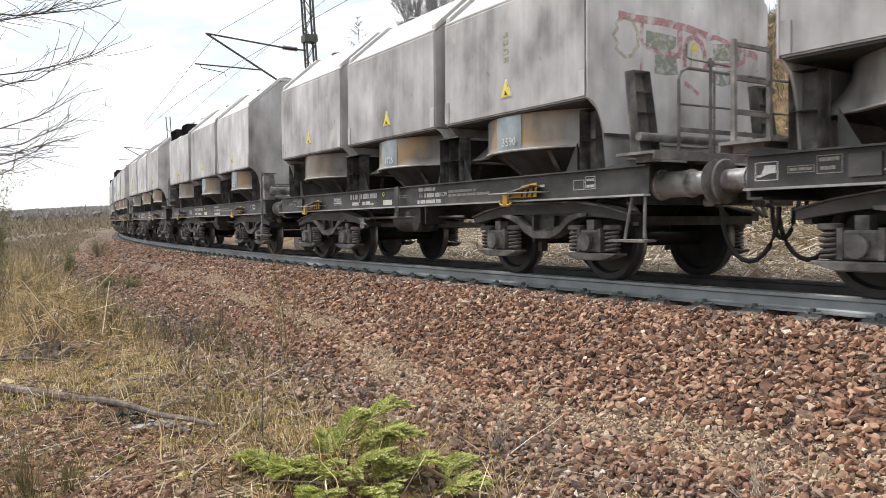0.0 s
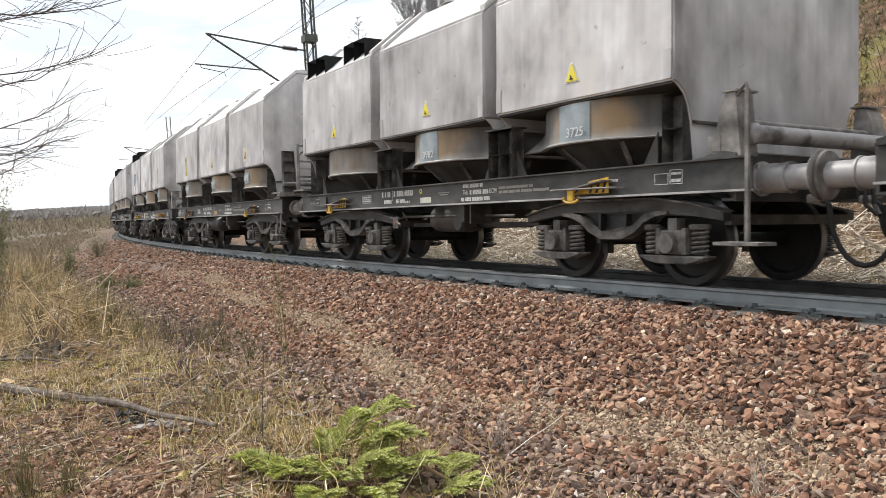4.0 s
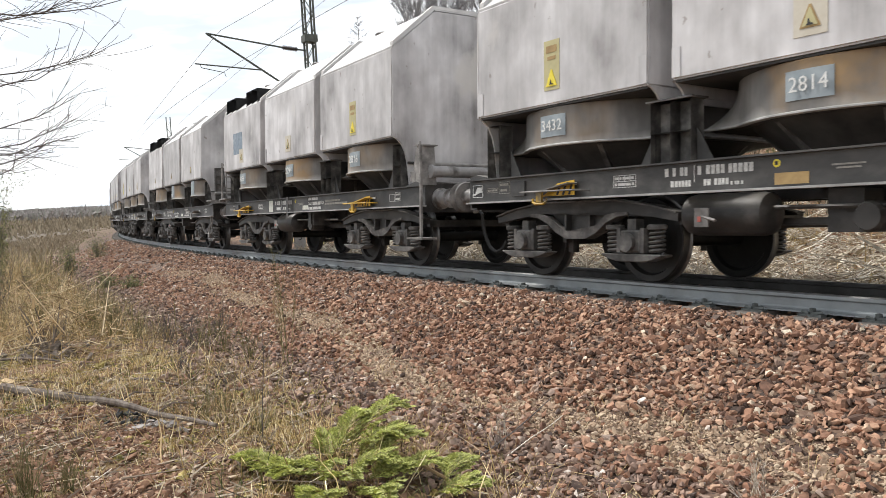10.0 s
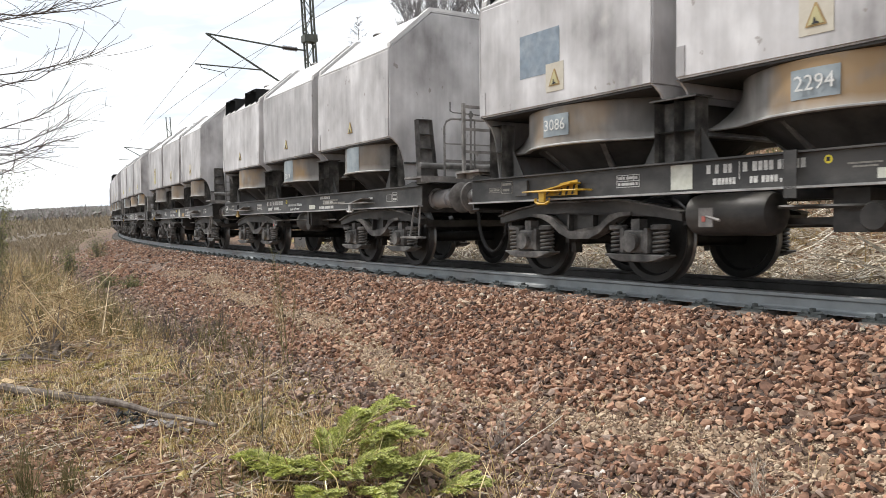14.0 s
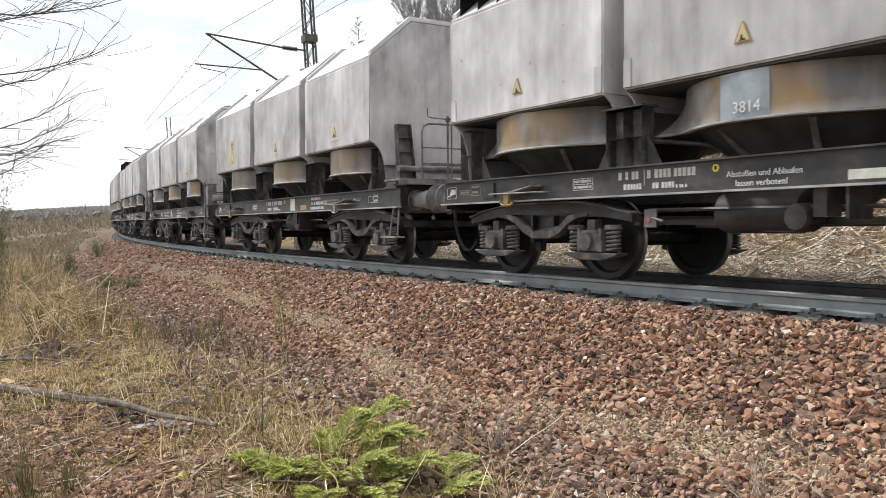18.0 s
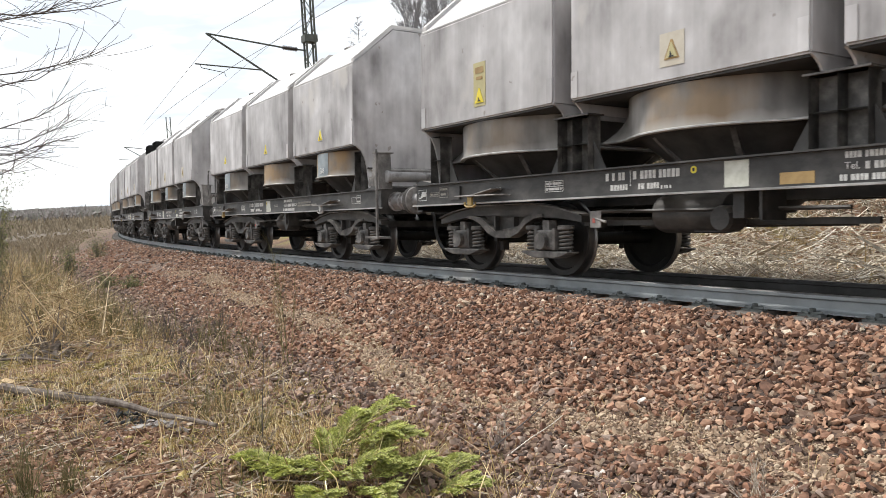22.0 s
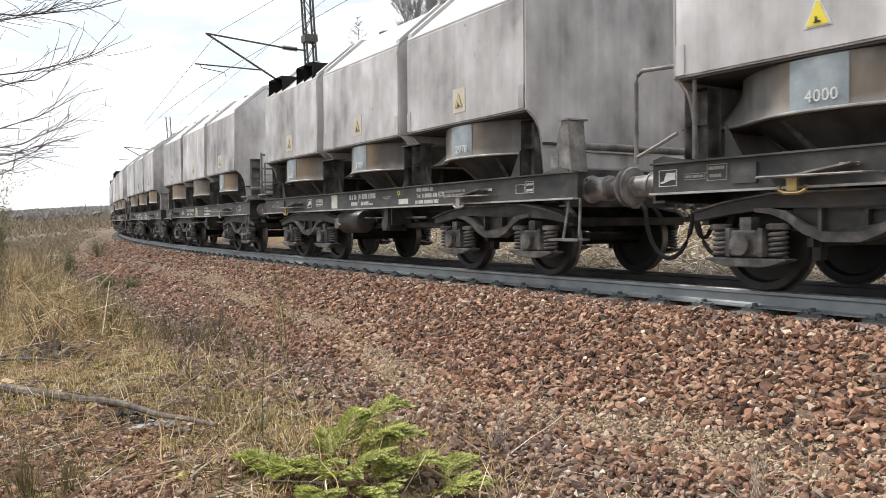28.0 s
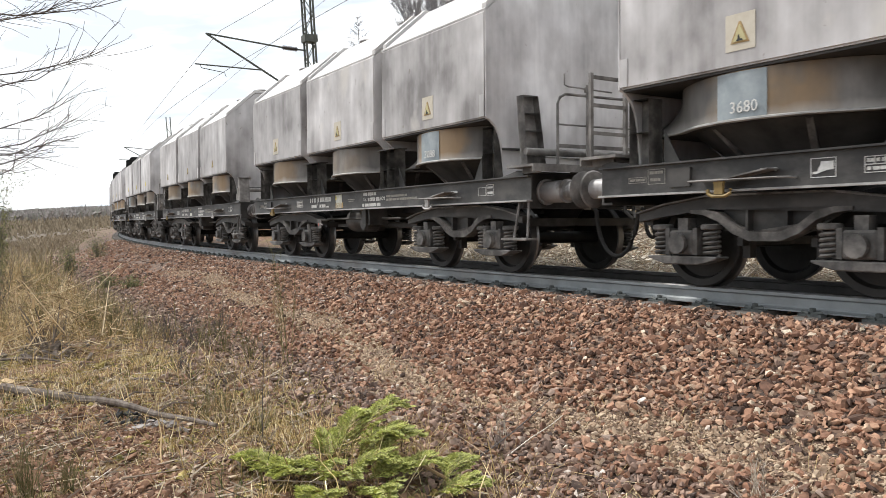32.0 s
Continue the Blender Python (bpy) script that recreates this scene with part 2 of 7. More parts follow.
DIM_WHITE = material("worn_lettering", [(0.16, 0.15, 0.13), (0.34, 0.32, 0.28)], 30.0, 0.6, bump=0)
LETTER = material("lettering_paint", [(0.36, 0.35, 0.33), (0.66, 0.65, 0.62)], 30.0, 0.6, bump=0)
PLATE = material("paper_plate", [(0.45, 0.45, 0.38), (0.62, 0.62, 0.55)], 12.0, 0.6, bump=0)
OCHRE = material("ochre_plate", [(0.28, 0.18, 0.07), (0.4, 0.27, 0.11)], 12.0, 0.6, bump=0)
BLUE = material("blue_grey_paint", [(0.2, 0.24, 0.26), (0.32, 0.36, 0.38)], 6.0, 0.6, bump=0)
RUBBER = material("rubber", [(0.012, 0.012, 0.012), (0.03, 0.028, 0.026)], 8.0, 0.7, bump=0.1)
RED = material("faded_red", [(0.3, 0.05, 0.04), (0.42, 0.12, 0.09)], 10.0, 0.6, bump=0)
PINK = material("spray_pink", [(0.5, 0.17, 0.2), (0.55, 0.32, 0.33)], 5.0, 0.6, bump=0)
SPRAY_GREEN = material("spray_green", [(0.2, 0.27, 0.2), (0.33, 0.36, 0.3)], 5.0, 0.6, bump=0)
SPRAY_CREAM = material("spray_cream", [(0.45, 0.42, 0.3), (0.55, 0.52, 0.4)], 5.0, 0.6, bump=0)
SPRAY_BLUE = material("spray_blue", [(0.26, 0.34, 0.42), (0.38, 0.45, 0.52)], 5.0, 0.6, bump=0)
for m in (PINK, SPRAY_GREEN, SPRAY_CREAM, SPRAY_BLUE):
    n, l = m.node_tree.nodes, m.node_tree.links
    wear, thin_coat = n.new("ShaderNodeTexNoise"), n.new("ShaderNodeMapRange")
    wear.inputs["Scale"].default_value, wear.inputs["Detail"].default_value = 9.0, 8
    thin_coat.inputs[1].default_value, thin_coat.inputs[2].default_value, thin_coat.inputs[3].default_value, thin_coat.inputs[4].default_value = 0.36, 0.62, 0.1, 0.85
    l.new(n.new("ShaderNodeTexCoord").outputs["Object"], wear.inputs["Vector"])
    if m is SPRAY_BLUE:
        thin_coat.inputs[3].default_value, thin_coat.inputs[4].default_value = 0.5, 0.72
    l.new(wear.outputs[0], thin_coat.inputs[0])
    l.new(thin_coat.outputs[0], n["Principled BSDF"].inputs["Alpha"])
STEEL = material("rail_steel", [(0.19, 0.205, 0.21), (0.3, 0.32, 0.325)], 3.0, 0.55, 0.3, (1, 1, 1), 0.15, 30, stain=(0.15, 0.12, 0.1), stain_scale=0.8, stain_at=(0.52, 0.8))
# far rail's copy of rail steel, darkened for the shade under the train
SHADED_STEEL = material("dark_rail_steel", [(0.05, 0.048, 0.046), (0.1, 0.096, 0.092)], 3.0, 0.6, 0.2, (1, 1, 1), 0.15, 30)
# rail tops coloured darker than the sides, for the shade over them
HEAD = material("rail_head", [(0.1, 0.1, 0.1), (0.2, 0.2, 0.2)], 8.0, 0.5, 0.7, (1, 1, 1), 0.03, 30)
CLIP = material("clip_steel", [(0.05, 0.056, 0.053), (0.14, 0.15, 0.142)], 20.0, 0.7, 0.2)
SLEEPER = material("sleeper_concrete", [(0.12, 0.105, 0.09), (0.22, 0.2, 0.18)], 10.0, 0.9, bump=0.3)
PALE_STONE = material("pale_flakes", [(0.25, 0.22, 0.2), (0.5, 0.46, 0.43)], 10.0, 0.9, bump=0.3)
MAST = material("mast_steel", [(0.05, 0.055, 0.045), (0.11, 0.115, 0.1)], 8.0, 0.7, 0.2)
WIRE = material("wire", [(0.06, 0.06, 0.06), (0.1, 0.1, 0.1)], 8.0, 0.5, 0.5, bump=0)
ISOLATOR = material("brown_porcelain", [(0.03, 0.022, 0.018), (0.06, 0.045, 0.04)], 8.0, 0.3, bump=0)
STONE = island_material("ballast_stone", [(0.0, (0.07, 0.045, 0.034)), (0.15, (0.17, 0.092, 0.062)), (0.4, (0.28, 0.145, 0.089)), (0.62, (0.35, 0.195, 0.124)), (0.85, (0.42, 0.255, 0.166)), (0.97, (0.49, 0.345, 0.24)), (1.0, (0.66, 0.57, 0.44))], 0.9, 25, 0.5)
GREY_STONE = island_material("dark_stone", [(0.0, (0.08, 0.056, 0.045)), (0.35, (0.195, 0.128, 0.097)), (0.7, (0.32, 0.215, 0.162)), (0.94, (0.44, 0.33, 0.26)), (1.0, (0.64, 0.57, 0.5))], 0.9, 25, 0.4)
STRAW = island_material("dry_grass", [(0.0, (0.17, 0.11, 0.042)), (0.3, (0.46, 0.32, 0.135)), (0.7, (0.72, 0.55, 0.27)), (1.0, (0.9, 0.78, 0.52))], 0.85, 8, 0)
GREEN_BLADE = island_material("green_grass", [(0.0, (0.06, 0.085, 0.025)), (0.5, (0.12, 0.15, 0.04)), (1.0, (0.22, 0.22, 0.07))], 0.8, 8, 0)
BROOM = island_material("broom_twig", [(0.0, (0.08, 0.085, 0.03)), (0.5, (0.16, 0.15, 0.055)), (0.8, (0.25, 0.2, 0.1)), (1.0, (0.36, 0.29, 0.16))], 0.85, 8, 0)
GRIT = island_material("pale_grit", [(0.0, (0.24, 0.165, 0.11)), (0.6, (0.4, 0.288, 0.195)), (1.0, (0.55, 0.435, 0.31))], 0.95, 25, 0)
MOSS = island_material("moss", [(0.0, (0.12, 0.1, 0.025)), (0.6, (0.27, 0.21, 0.055)), (1.0, (0.42, 0.33, 0.11))], 0.95, 40, 0.4)
LITTER = island_material("litter", [(0.0, (0.07, 0.04, 0.025)), (0.4, (0.19, 0.1, 0.058)), (0.75, (0.31, 0.185, 0.11)), (1.0, (0.56, 0.46, 0.34))], 0.9, 20, 0.1)
CANE = island_material("dead_cane", [(0.0, (0.13, 0.08, 0.045)), (0.35, (0.4, 0.28, 0.15)), (0.75, (0.62, 0.47, 0.27)), (1.0, (0.8, 0.68, 0.47))], 0.85, 12, 0)
CLOD = island_material("red_clods", [(0.0, (0.09, 0.047, 0.03)), (0.4, (0.24, 0.132, 0.08)), (0.8, (0.38, 0.225, 0.14)), (1.0, (0.56, 0.42, 0.31))], 0.95, 30, 0.4)
BRASH = island_material("cut_brash", [(0.0, (0.26, 0.21, 0.15)), (0.3, (0.52, 0.44, 0.34)), (0.7, (0.72, 0.645, 0.53)), (1.0, (0.87, 0.82, 0.73))], 0.9, 12, 0)
BANK_GRASS = island_material("bank_grass", [(0.0, (0.07, 0.055, 0.035)), (0.5, (0.19, 0.155, 0.1)), (0.85, (0.3, 0.25, 0.165)), (1.0, (0.42, 0.36, 0.25))], 0.9, 8, 0)
WEED = island_material("olive_weeds", [(0.0, (0.12, 0.11, 0.045)), (0.5, (0.28, 0.23, 0.11)), (0.85, (0.45, 0.36, 0.2)), (1.0, (0.66, 0.55, 0.34))], 0.85, 8, 0)
DEAD_TWIG = island_material("dead_twig", [(0.0, (0.1, 0.075, 0.055)), (0.5, (0.3, 0.23, 0.165)), (0.9, (0.5, 0.42, 0.32)), (1.0, (0.72, 0.65, 0.55))], 0.9, 12, 0)
NEEDLE = island_material("spruce_needle", [(0.0, (0.15, 0.18, 0.03)), (0.5, (0.37, 0.4, 0.085)), (1.0, (0.64, 0.62, 0.2))], 0.6, 12, 0)
BARK = material("bark", [(0.07, 0.055, 0.045), (0.16, 0.125, 0.1), (0.28, 0.24, 0.2)], 14.0, 0.9, 0.0, (1, 1, 0.3), 0.5, 60)
# pale blue-grey look of far twigs against the white sky, put into colour
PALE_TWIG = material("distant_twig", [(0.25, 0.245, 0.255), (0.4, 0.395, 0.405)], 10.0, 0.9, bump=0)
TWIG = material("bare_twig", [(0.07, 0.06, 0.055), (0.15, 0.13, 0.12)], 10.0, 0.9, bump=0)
CUT_WOOD = material("fresh_wood", [(0.45, 0.3, 0.14), (0.58, 0.42, 0.24)], 10.0, 0.8, bump=0.1)
# woods lightened towards grey, so that the colour carries the haze of distance
HAZED_WOOD = island_material("far_woods", [(0.0, (0.31, 0.28, 0.26)), (0.6, (0.36, 0.325, 0.3)), (0.85, (0.29, 0.29, 0.245)), (1.0, (0.4, 0.36, 0.335))], 1.0, 2, 0)
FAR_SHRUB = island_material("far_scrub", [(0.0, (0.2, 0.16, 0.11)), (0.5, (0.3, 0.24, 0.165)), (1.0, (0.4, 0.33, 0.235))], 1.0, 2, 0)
EVERGREEN = island_material("evergreen", [(0.0, (0.09, 0.11, 0.04)), (0.6, (0.19, 0.2, 0.08)), (1.0, (0.32, 0.3, 0.13))], 0.8, 8, 0)


# ---- mesh helpers ----
def box(bm, x0, x1, y0, y1, z0, z1):
    vs = [bm.verts.new((x, y, z)) for x in (x0, x1) for y in (y0, y1) for z in (z0, z1)]
    for f in ((0, 1, 3, 2), (4, 6, 7, 5), (0, 4, 5, 1), (2, 3, 7, 6), (0, 2, 6, 4), (1, 5, 7, 3)):
        bm.faces.new([vs[i] for i in f])
    return bm


def prism(bm, poly, axis, a, b):
    """poly: points in the two other axes (in order x, y, z without the axis), pushed from a to b along the axis."""
    def at(p, h):
        q = list(p)
        q.insert(axis, h)
        return q
    lo, hi = [bm.verts.new(at(p, a)) for p in poly], [bm.verts.new(at(p, b)) for p in poly]
    n = len(poly)
    bm.faces.new(lo), bm.faces.new(list(reversed(hi)))
    for i in range(n):
        bm.faces.new((lo[i], hi[i], hi[(i + 1) % n], lo[(i + 1) % n]))
    return bm


def lathe(bm, profile, axis=2, centre=(0, 0, 0), seg=24):
    """profile: (radius, height) from one end to the other, turned round the axis through centre; the ends are closed."""
    rings = []
    for r, h in profile:
        ring = []
        for i in range(seg):
            a = 2 * math.pi * i / seg
            q = [r * math.cos(a), r * math.sin(a)]
            q.insert(axis, h)
            ring.append(bm.verts.new([q[j] + centre[j] for j in range(3)]))
        rings.append(ring)
    for p, q in zip(rings, rings[1:]):
        for i in range(seg):
            bm.faces.new((p[i], p[(i + 1) % seg], q[(i + 1) % seg], q[i]))
    bm.faces.new(rings[0]), bm.faces.new(list(reversed(rings[-1])))
    return bm


def tube(bm, pts, r, seg=6, taper=None):
    """A round bar along the points; taper: radius at the end."""
    pts = [Vector(p) for p in pts]
    rings = []
    for i, p in enumerate(pts):
        d = (pts[min(i + 1, len(pts) - 1)] - pts[max(i - 1, 0)]).normalized()
        a = d.cross(Vector((0, 0, 1)) if abs(d.z) < 0.9 else Vector((1, 0, 0))).normalized()
        b = d.cross(a)
        k = r if taper is None else r + (taper - r) * i / (len(pts) - 1)
        rings.append([bm.verts.new(p + (a * math.cos(2 * math.pi * j / seg) + b * math.sin(2 * math.pi * j / seg)) * k) for j in range(seg)])
    for p, q in zip(rings, rings[1:]):
        for i in range(seg):
            bm.faces.new((p[i], p[(i + 1) % seg], q[(i + 1) % seg], q[i]))
    bm.faces.new(rings[0]), bm.faces.new(list(reversed(rings[-1])))
    return bm


def bevelled(bm, width, seg=1):
    bmesh.ops.bevel(bm, geom=bm.edges[:], offset=width, segments=seg, affect="EDGES", clamp_overlap=True)
    return bm


def cells(x0, x1, z0, z1, front, back, nx, nz, wall, depth):
    """A closed box whose front (towards -y) has nx by nz open cells."""
    bm = bmesh.new()
    g = [[bm.verts.new((x0 + (x1 - x0) * i / nx, front, z0 + (z1 - z0) * j / nz)) for j in range(nz + 1)] for i in range(nx + 1)]
    fs = [bm.faces.new((g[i][j], g[i + 1][j], g[i + 1][j + 1], g[i][j + 1])) for i in range(nx) for j in range(nz)]
    rim = [g[i][0] for i in range(nx + 1)] + [g[nx][j] for j in range(1, nz + 1)] + [g[i][nz] for i in range(nx - 1, -1, -1)] + [g[0][j] for j in range(nz - 1, 0, -1)]
    rear = [bm.verts.new((v.co.x, back, v.co.z)) for v in rim]
    for i in range(len(rim)):
        k = (i + 1) % len(rim)
        bm.faces.new((rim[k], rim[i], rear[i], rear[k]))
    bm.faces.new(list(reversed(rear)))
    bmesh.ops.inset_individual(bm, faces=fs, thickness=wall)
    out = bmesh.ops.extrude_discrete_faces(bm, faces=fs)
    for f in out["faces"]:
        bmesh.ops.translate(bm, verts=f.verts[:], vec=(0, depth, 0))
    return bm


def meshed(name, bm, mat, smooth=False):
    bmesh.ops.recalc_face_normals(bm, faces=bm.faces[:])
    me = bpy.data.meshes.new(name)
    bm.to_mesh(me)
    bm.free()
    me.materials.append(mat)
    if smooth:
        me.shade_smooth()
        me.set_sharp_from_angle(angle=radians(35))
    return me


def part(name, bm, mat, parent, label="", smooth=False, at=None):
    """One mesh object under a thing or part; bm may also be a mesh that others share."""
    me = meshed(name, bm, mat, smooth) if isinstance(bm, bmesh.types.BMesh) else bm
    ob = new(name, me)
    ob.parent = parent
    if at is not None:
        ob.matrix_basis = at
    return tagged(ob, label)


def raw(name, verts, faces, mat, smooth=False):
    """A mesh from arrays: verts (n, 3), faces (m, 3) or (m, 4)."""
    verts, faces = np.asarray(verts, np.float32), np.asarray(faces, np.int32)
    me = bpy.data.meshes.new(name)
    me.vertices.add(len(verts)), me.loops.add(faces.size), me.polygons.add(len(faces))
    me.vertices.foreach_set("co", verts.ravel())
    me.loops.foreach_set("vertex_index", faces.ravel())
    me.polygons.foreach_set("loop_start", np.arange(0, faces.size, faces.shape[1], dtype=np.int32))
    me.update(calc_edges=True)
    me.materials.append(mat)
    if smooth:
        me.shade_smooth()
    else:
        me.shade_flat()
    return me


# ---- the line of the track: arc length s (towards the camera), v to the side away from the camera, w up ----
X0, Y0, HEADING, BEND, BEND_RATE, CANT, GRADE = 3.962, 7.557, -0.99697, 0.003778, 2.1e-5, 0.05524, -0.00245
_S = np.arange(-140.0, 70.01, 0.25)
_k = np.where(_S > -90, HEADING + BEND * _S + 0.5 * BEND_RATE * _S**2, HEADING + BEND * -90 + 0.5 * BEND_RATE * 8100 + (BEND - 90 * BEND_RATE) * (_S + 90))
_i0 = int(np.argmin(abs(_S)))
_cx = np.concatenate([[0], np.cumsum(0.25 * np.cos((_k[1:] + _k[:-1]) / 2))])
_cy = np.concatenate([[0], np.cumsum(0.25 * np.sin((_k[1:] + _k[:-1]) / 2))])
_cx, _cy = _cx - _cx[_i0] + X0, _cy - _cy[_i0] + Y0


def line(s):
    return np.interp(s, _S, _cx), np.interp(s, _S, _cy), np.interp(s, _S, _k)


def place(s, v, w):
    """World place of a point of the track's own space."""
    x, y, a = line(s)
    lv, z = v * math.cos(CANT) + w * math.sin(CANT), w * math.cos(CANT) - v * math.sin(CANT) + GRADE * s
    return Vector((x - math.sin(a) * lv, y + math.cos(a) * lv, z))


def rest_pose(s, half=3.27):
    """Pose of a wagon whose bogies stand half before and behind s: x ahead, y away from the camera."""
    p, q = place(s - half, 0, 0), place(s + half, 0, 0)
    d = (q - p).normalized()
    side = place(s, 1, 0) - place(s, 0, 0)
    up = d.cross(side).normalized()
    side = up.cross(d)
    m = Matrix((d, side, up)).transposed().to_4x4()
    m.translation = (p + q) / 2
    return m


def near_line(x, y):
    """Arc length and side distance of plan points (arrays)."""
    x, y = np.asarray(x, float), np.asarray(y, float)
    s, v = np.zeros_like(x), np.zeros_like(x)
    for c in range(0, len(x), 4000):
        d = (x[c:c + 4000, None] - _cx[None, ::4]) ** 2 + (y[c:c + 4000, None] - _cy[None, ::4]) ** 2
        j = np.argmin(d, 1) * 4
        a = _k[j]
        dx, dy = x[c:c + 4000] - _cx[j], y[c:c + 4000] - _cy[j]
        s[c:c + 4000] = _S[j] + np.cos(a) * dx + np.sin(a) * dy
        v[c:c + 4000] = -np.sin(a) * dx + np.cos(a) * dy
    return s, v


_PV = [-400, -60, -25, -12, -8.5, -7, -5.6, -4.7, -4.2, -3.4, -2.6, -1.75, -1.35, -0.95, 0.0, 1.35, 1.75, 2.6, 3.4, 4.5, 6.0, 8.0, 9.5, 12.0, 16.0, 30, 400]
_PZ = [-1.2, -1.1, -0.95, -0.7, -0.58, -0.6, -0.62, -0.68, -0.7, -0.62, -0.43, -0.175, -0.14, -0.19, -0.2, -0.28, -0.33, -0.4, -0.3, 0.0, 0.7, 1.8, 3.1, 5.2, 6.5, 7.0, 7.5]


def bumps(x, y):
    return (0.05 * np.sin(1.7 * x + 0.6 * y) * np.sin(1.3 * y - 0.4 * x + 1) + 0.03 * np.sin(3.9 * x - 1.1 * y + 2) * np.sin(4.3 * y + 0.8 * x)
            + 0.015 * np.sin(9.1 * x + 3.0 * y) * np.sin(8.3 * y - 2.0 * x))


def ground_z(x, y):
    """Height of the ground (arrays)."""
    s, v = near_line(x, y)
    z = np.interp(v, _PV, _PZ) + GRADE * s
    rough = np.clip((abs(v + 0.2) - 3.9) / 1.5, 0, 1)
    return z + bumps(np.asarray(x, float), np.asarray(y, float)) * (0.1 + rough) - 0.004 * np.clip(-s - 40, 0, 200) * np.clip((-v - 4) / 10, 0, 1)


# ---- ground: one sheet to the horizon ----
def steps(lo, hi, fine0, fine1, fine, growth):
    out = list(np.arange(fine0, fine1, fine))
    d, q = fine, fine1
    while q < hi:
        out.append(q)
        d *= growth
        q += d
    out.append(hi)
    d, q = fine, fine0
    while q > lo:
        d *= growth
        q -= d
        out.append(max(q, lo))
    return np.unique(np.round(out, 4))


gx, gy = steps(-1500, 1500, -9, 9, 0.12, 1.12), steps(-300, 2500, -2, 22, 0.12, 1.10)
GX, GY = np.meshgrid(gx, gy)
GZ = ground_z(GX.ravel(), GY.ravel())
far = np.hypot(GX.ravel(), GY.ravel())
GZ = np.where(far > 160, GZ + (np.clip((far - 160) / 200, 0, 1)) * (-1.5 - GZ), GZ)


def hill(d):
    """Rise of the far country with distance."""
    return 6.2 * np.clip((d - 90) / 250, 0, 1) ** 1.3 + 6.0 * np.clip((d - 340) / 900, 0, 1)


GZ = GZ + hill(far)
nx, ny = len(gx), len(gy)
idx = np.arange(nx * ny).reshape(ny, nx)
quads = np.stack([idx[:-1, :-1], idx[:-1, 1:], idx[1:, 1:], idx[1:, :-1]], -1).reshape(-1, 4)


def ground_material():
    """Soil with moss and litter; gravel on the track bed by the sheet's own distance from the track."""
    m = material("soil", [(0.045, 0.024, 0.015), (0.125, 0.068, 0.038), (0.22, 0.125, 0.07), (0.3, 0.195, 0.115)], 3.0, 0.95, 0.0, (1, 1, 1), 0.7, 30, stain=(0.2, 0.17, 0.05), stain_scale=0.7, stain_at=(0.5, 0.66), depth=0.03)
    n, l = m.node_tree.nodes, m.node_tree.links
    bsdf = n["Principled BSDF"]
    soil = bsdf.inputs["Base Color"].links[0].from_socket
    at = n.new("ShaderNodeAttribute")
    at.attribute_name = "bed"
    vo = n.new("ShaderNodeTexVoronoi")
    vo.inputs["Scale"].default_value = 19.0
    tc = n.new("ShaderNodeTexCoord")
    l.new(tc.outputs["Object"], vo.inputs["Vector"])
    # gravel tones darkened: the shade between loose stones put into the sheet
    r = ramp(n, [(0.0, (0.05, 0.035, 0.028)), (0.35, (0.11, 0.066, 0.046)), (0.7, (0.17, 0.105, 0.07)), (1.0, (0.25, 0.18, 0.13))])
    sep = n.new("ShaderNodeSeparateColor")
    l.new(vo.outputs["Color"], sep.inputs[0])
    l.new(sep.outputs[0], r.inputs[0])
    mx = n.new("ShaderNodeMix")
    mx.data_type = "RGBA"
    l.new(at.outputs["Fac"], mx.inputs[0])
    l.new(soil, mx.inputs[6])
    l.new(r.outputs[0], mx.inputs[7])
    # dead grass of the open plain
    dead = n.new("ShaderNodeAttribute")
    dead.attribute_name = "plain"
    tn = n.new("ShaderNodeTexNoise")
    tn.inputs["Scale"].default_value, tn.inputs["Detail"].default_value = 0.06, 8
    l.new(tc.outputs["Object"], tn.inputs["Vector"])
    tr = ramp(n, [(0.35, (0.1, 0.078, 0.055)), (0.5, (0.145, 0.113, 0.08)), (0.65, (0.19, 0.155, 0.11))])
    l.new(tn.outputs[0], tr.inputs[0])
    my = n.new("ShaderNodeMix")
    my.data_type = "RGBA"
    l.new(dead.outputs["Fac"], my.inputs[0])
    l.new(mx.outputs[2], my.inputs[6])
    l.new(tr.outputs[0], my.inputs[7])
    l.new(my.outputs[2], bsdf.inputs["Base Color"])
    return m


ground_mesh = raw("ground", np.stack([GX.ravel(), GY.ravel(), GZ], 1), quads, ground_material(), True)
_s, _v = near_line(GX.ravel(), GY.ravel())
bed = np.clip((_v + 4.75 + 0.5 * np.sin(_s * 0.9) + 0.3 * np.sin(_s * 2.3)) / 0.9, 0, 1) * np.clip((3.6 - _v) / 0.6, 0, 1)
ground_mesh.attributes.new("bed", "FLOAT", "POINT").data.foreach_set("value", bed.astype(np.float32))
ground_mesh.attributes.new("plain", "FLOAT", "POINT").data.foreach_set("value", (np.clip((far - 30) / 30, 0, 1) * np.clip((-_v - 5) / 4, 0, 1)).astype(np.float32))
ground = tagged(new("ground", ground_mesh), "brown soil with moss, gravel and a grassy bank behind the railway", "ground", kind="structure")

# ---- rails, sleepers and fastenings ----
RAIL = [(-0.075, -0.172), (0.075, -0.172), (0.075, -0.16), (0.02, -0.142), (0.0085, -0.125), (0.0085, -0.055), (0.036, -0.04), (0.036, -0.012), (0.026, 0.0),
        (-0.026, 0.0), (-0.036, -0.012), (-0.036, -0.04), (-0.0085, -0.055), (-0.0085, -0.125), (-0.02, -0.142), (-0.075, -0.16)]


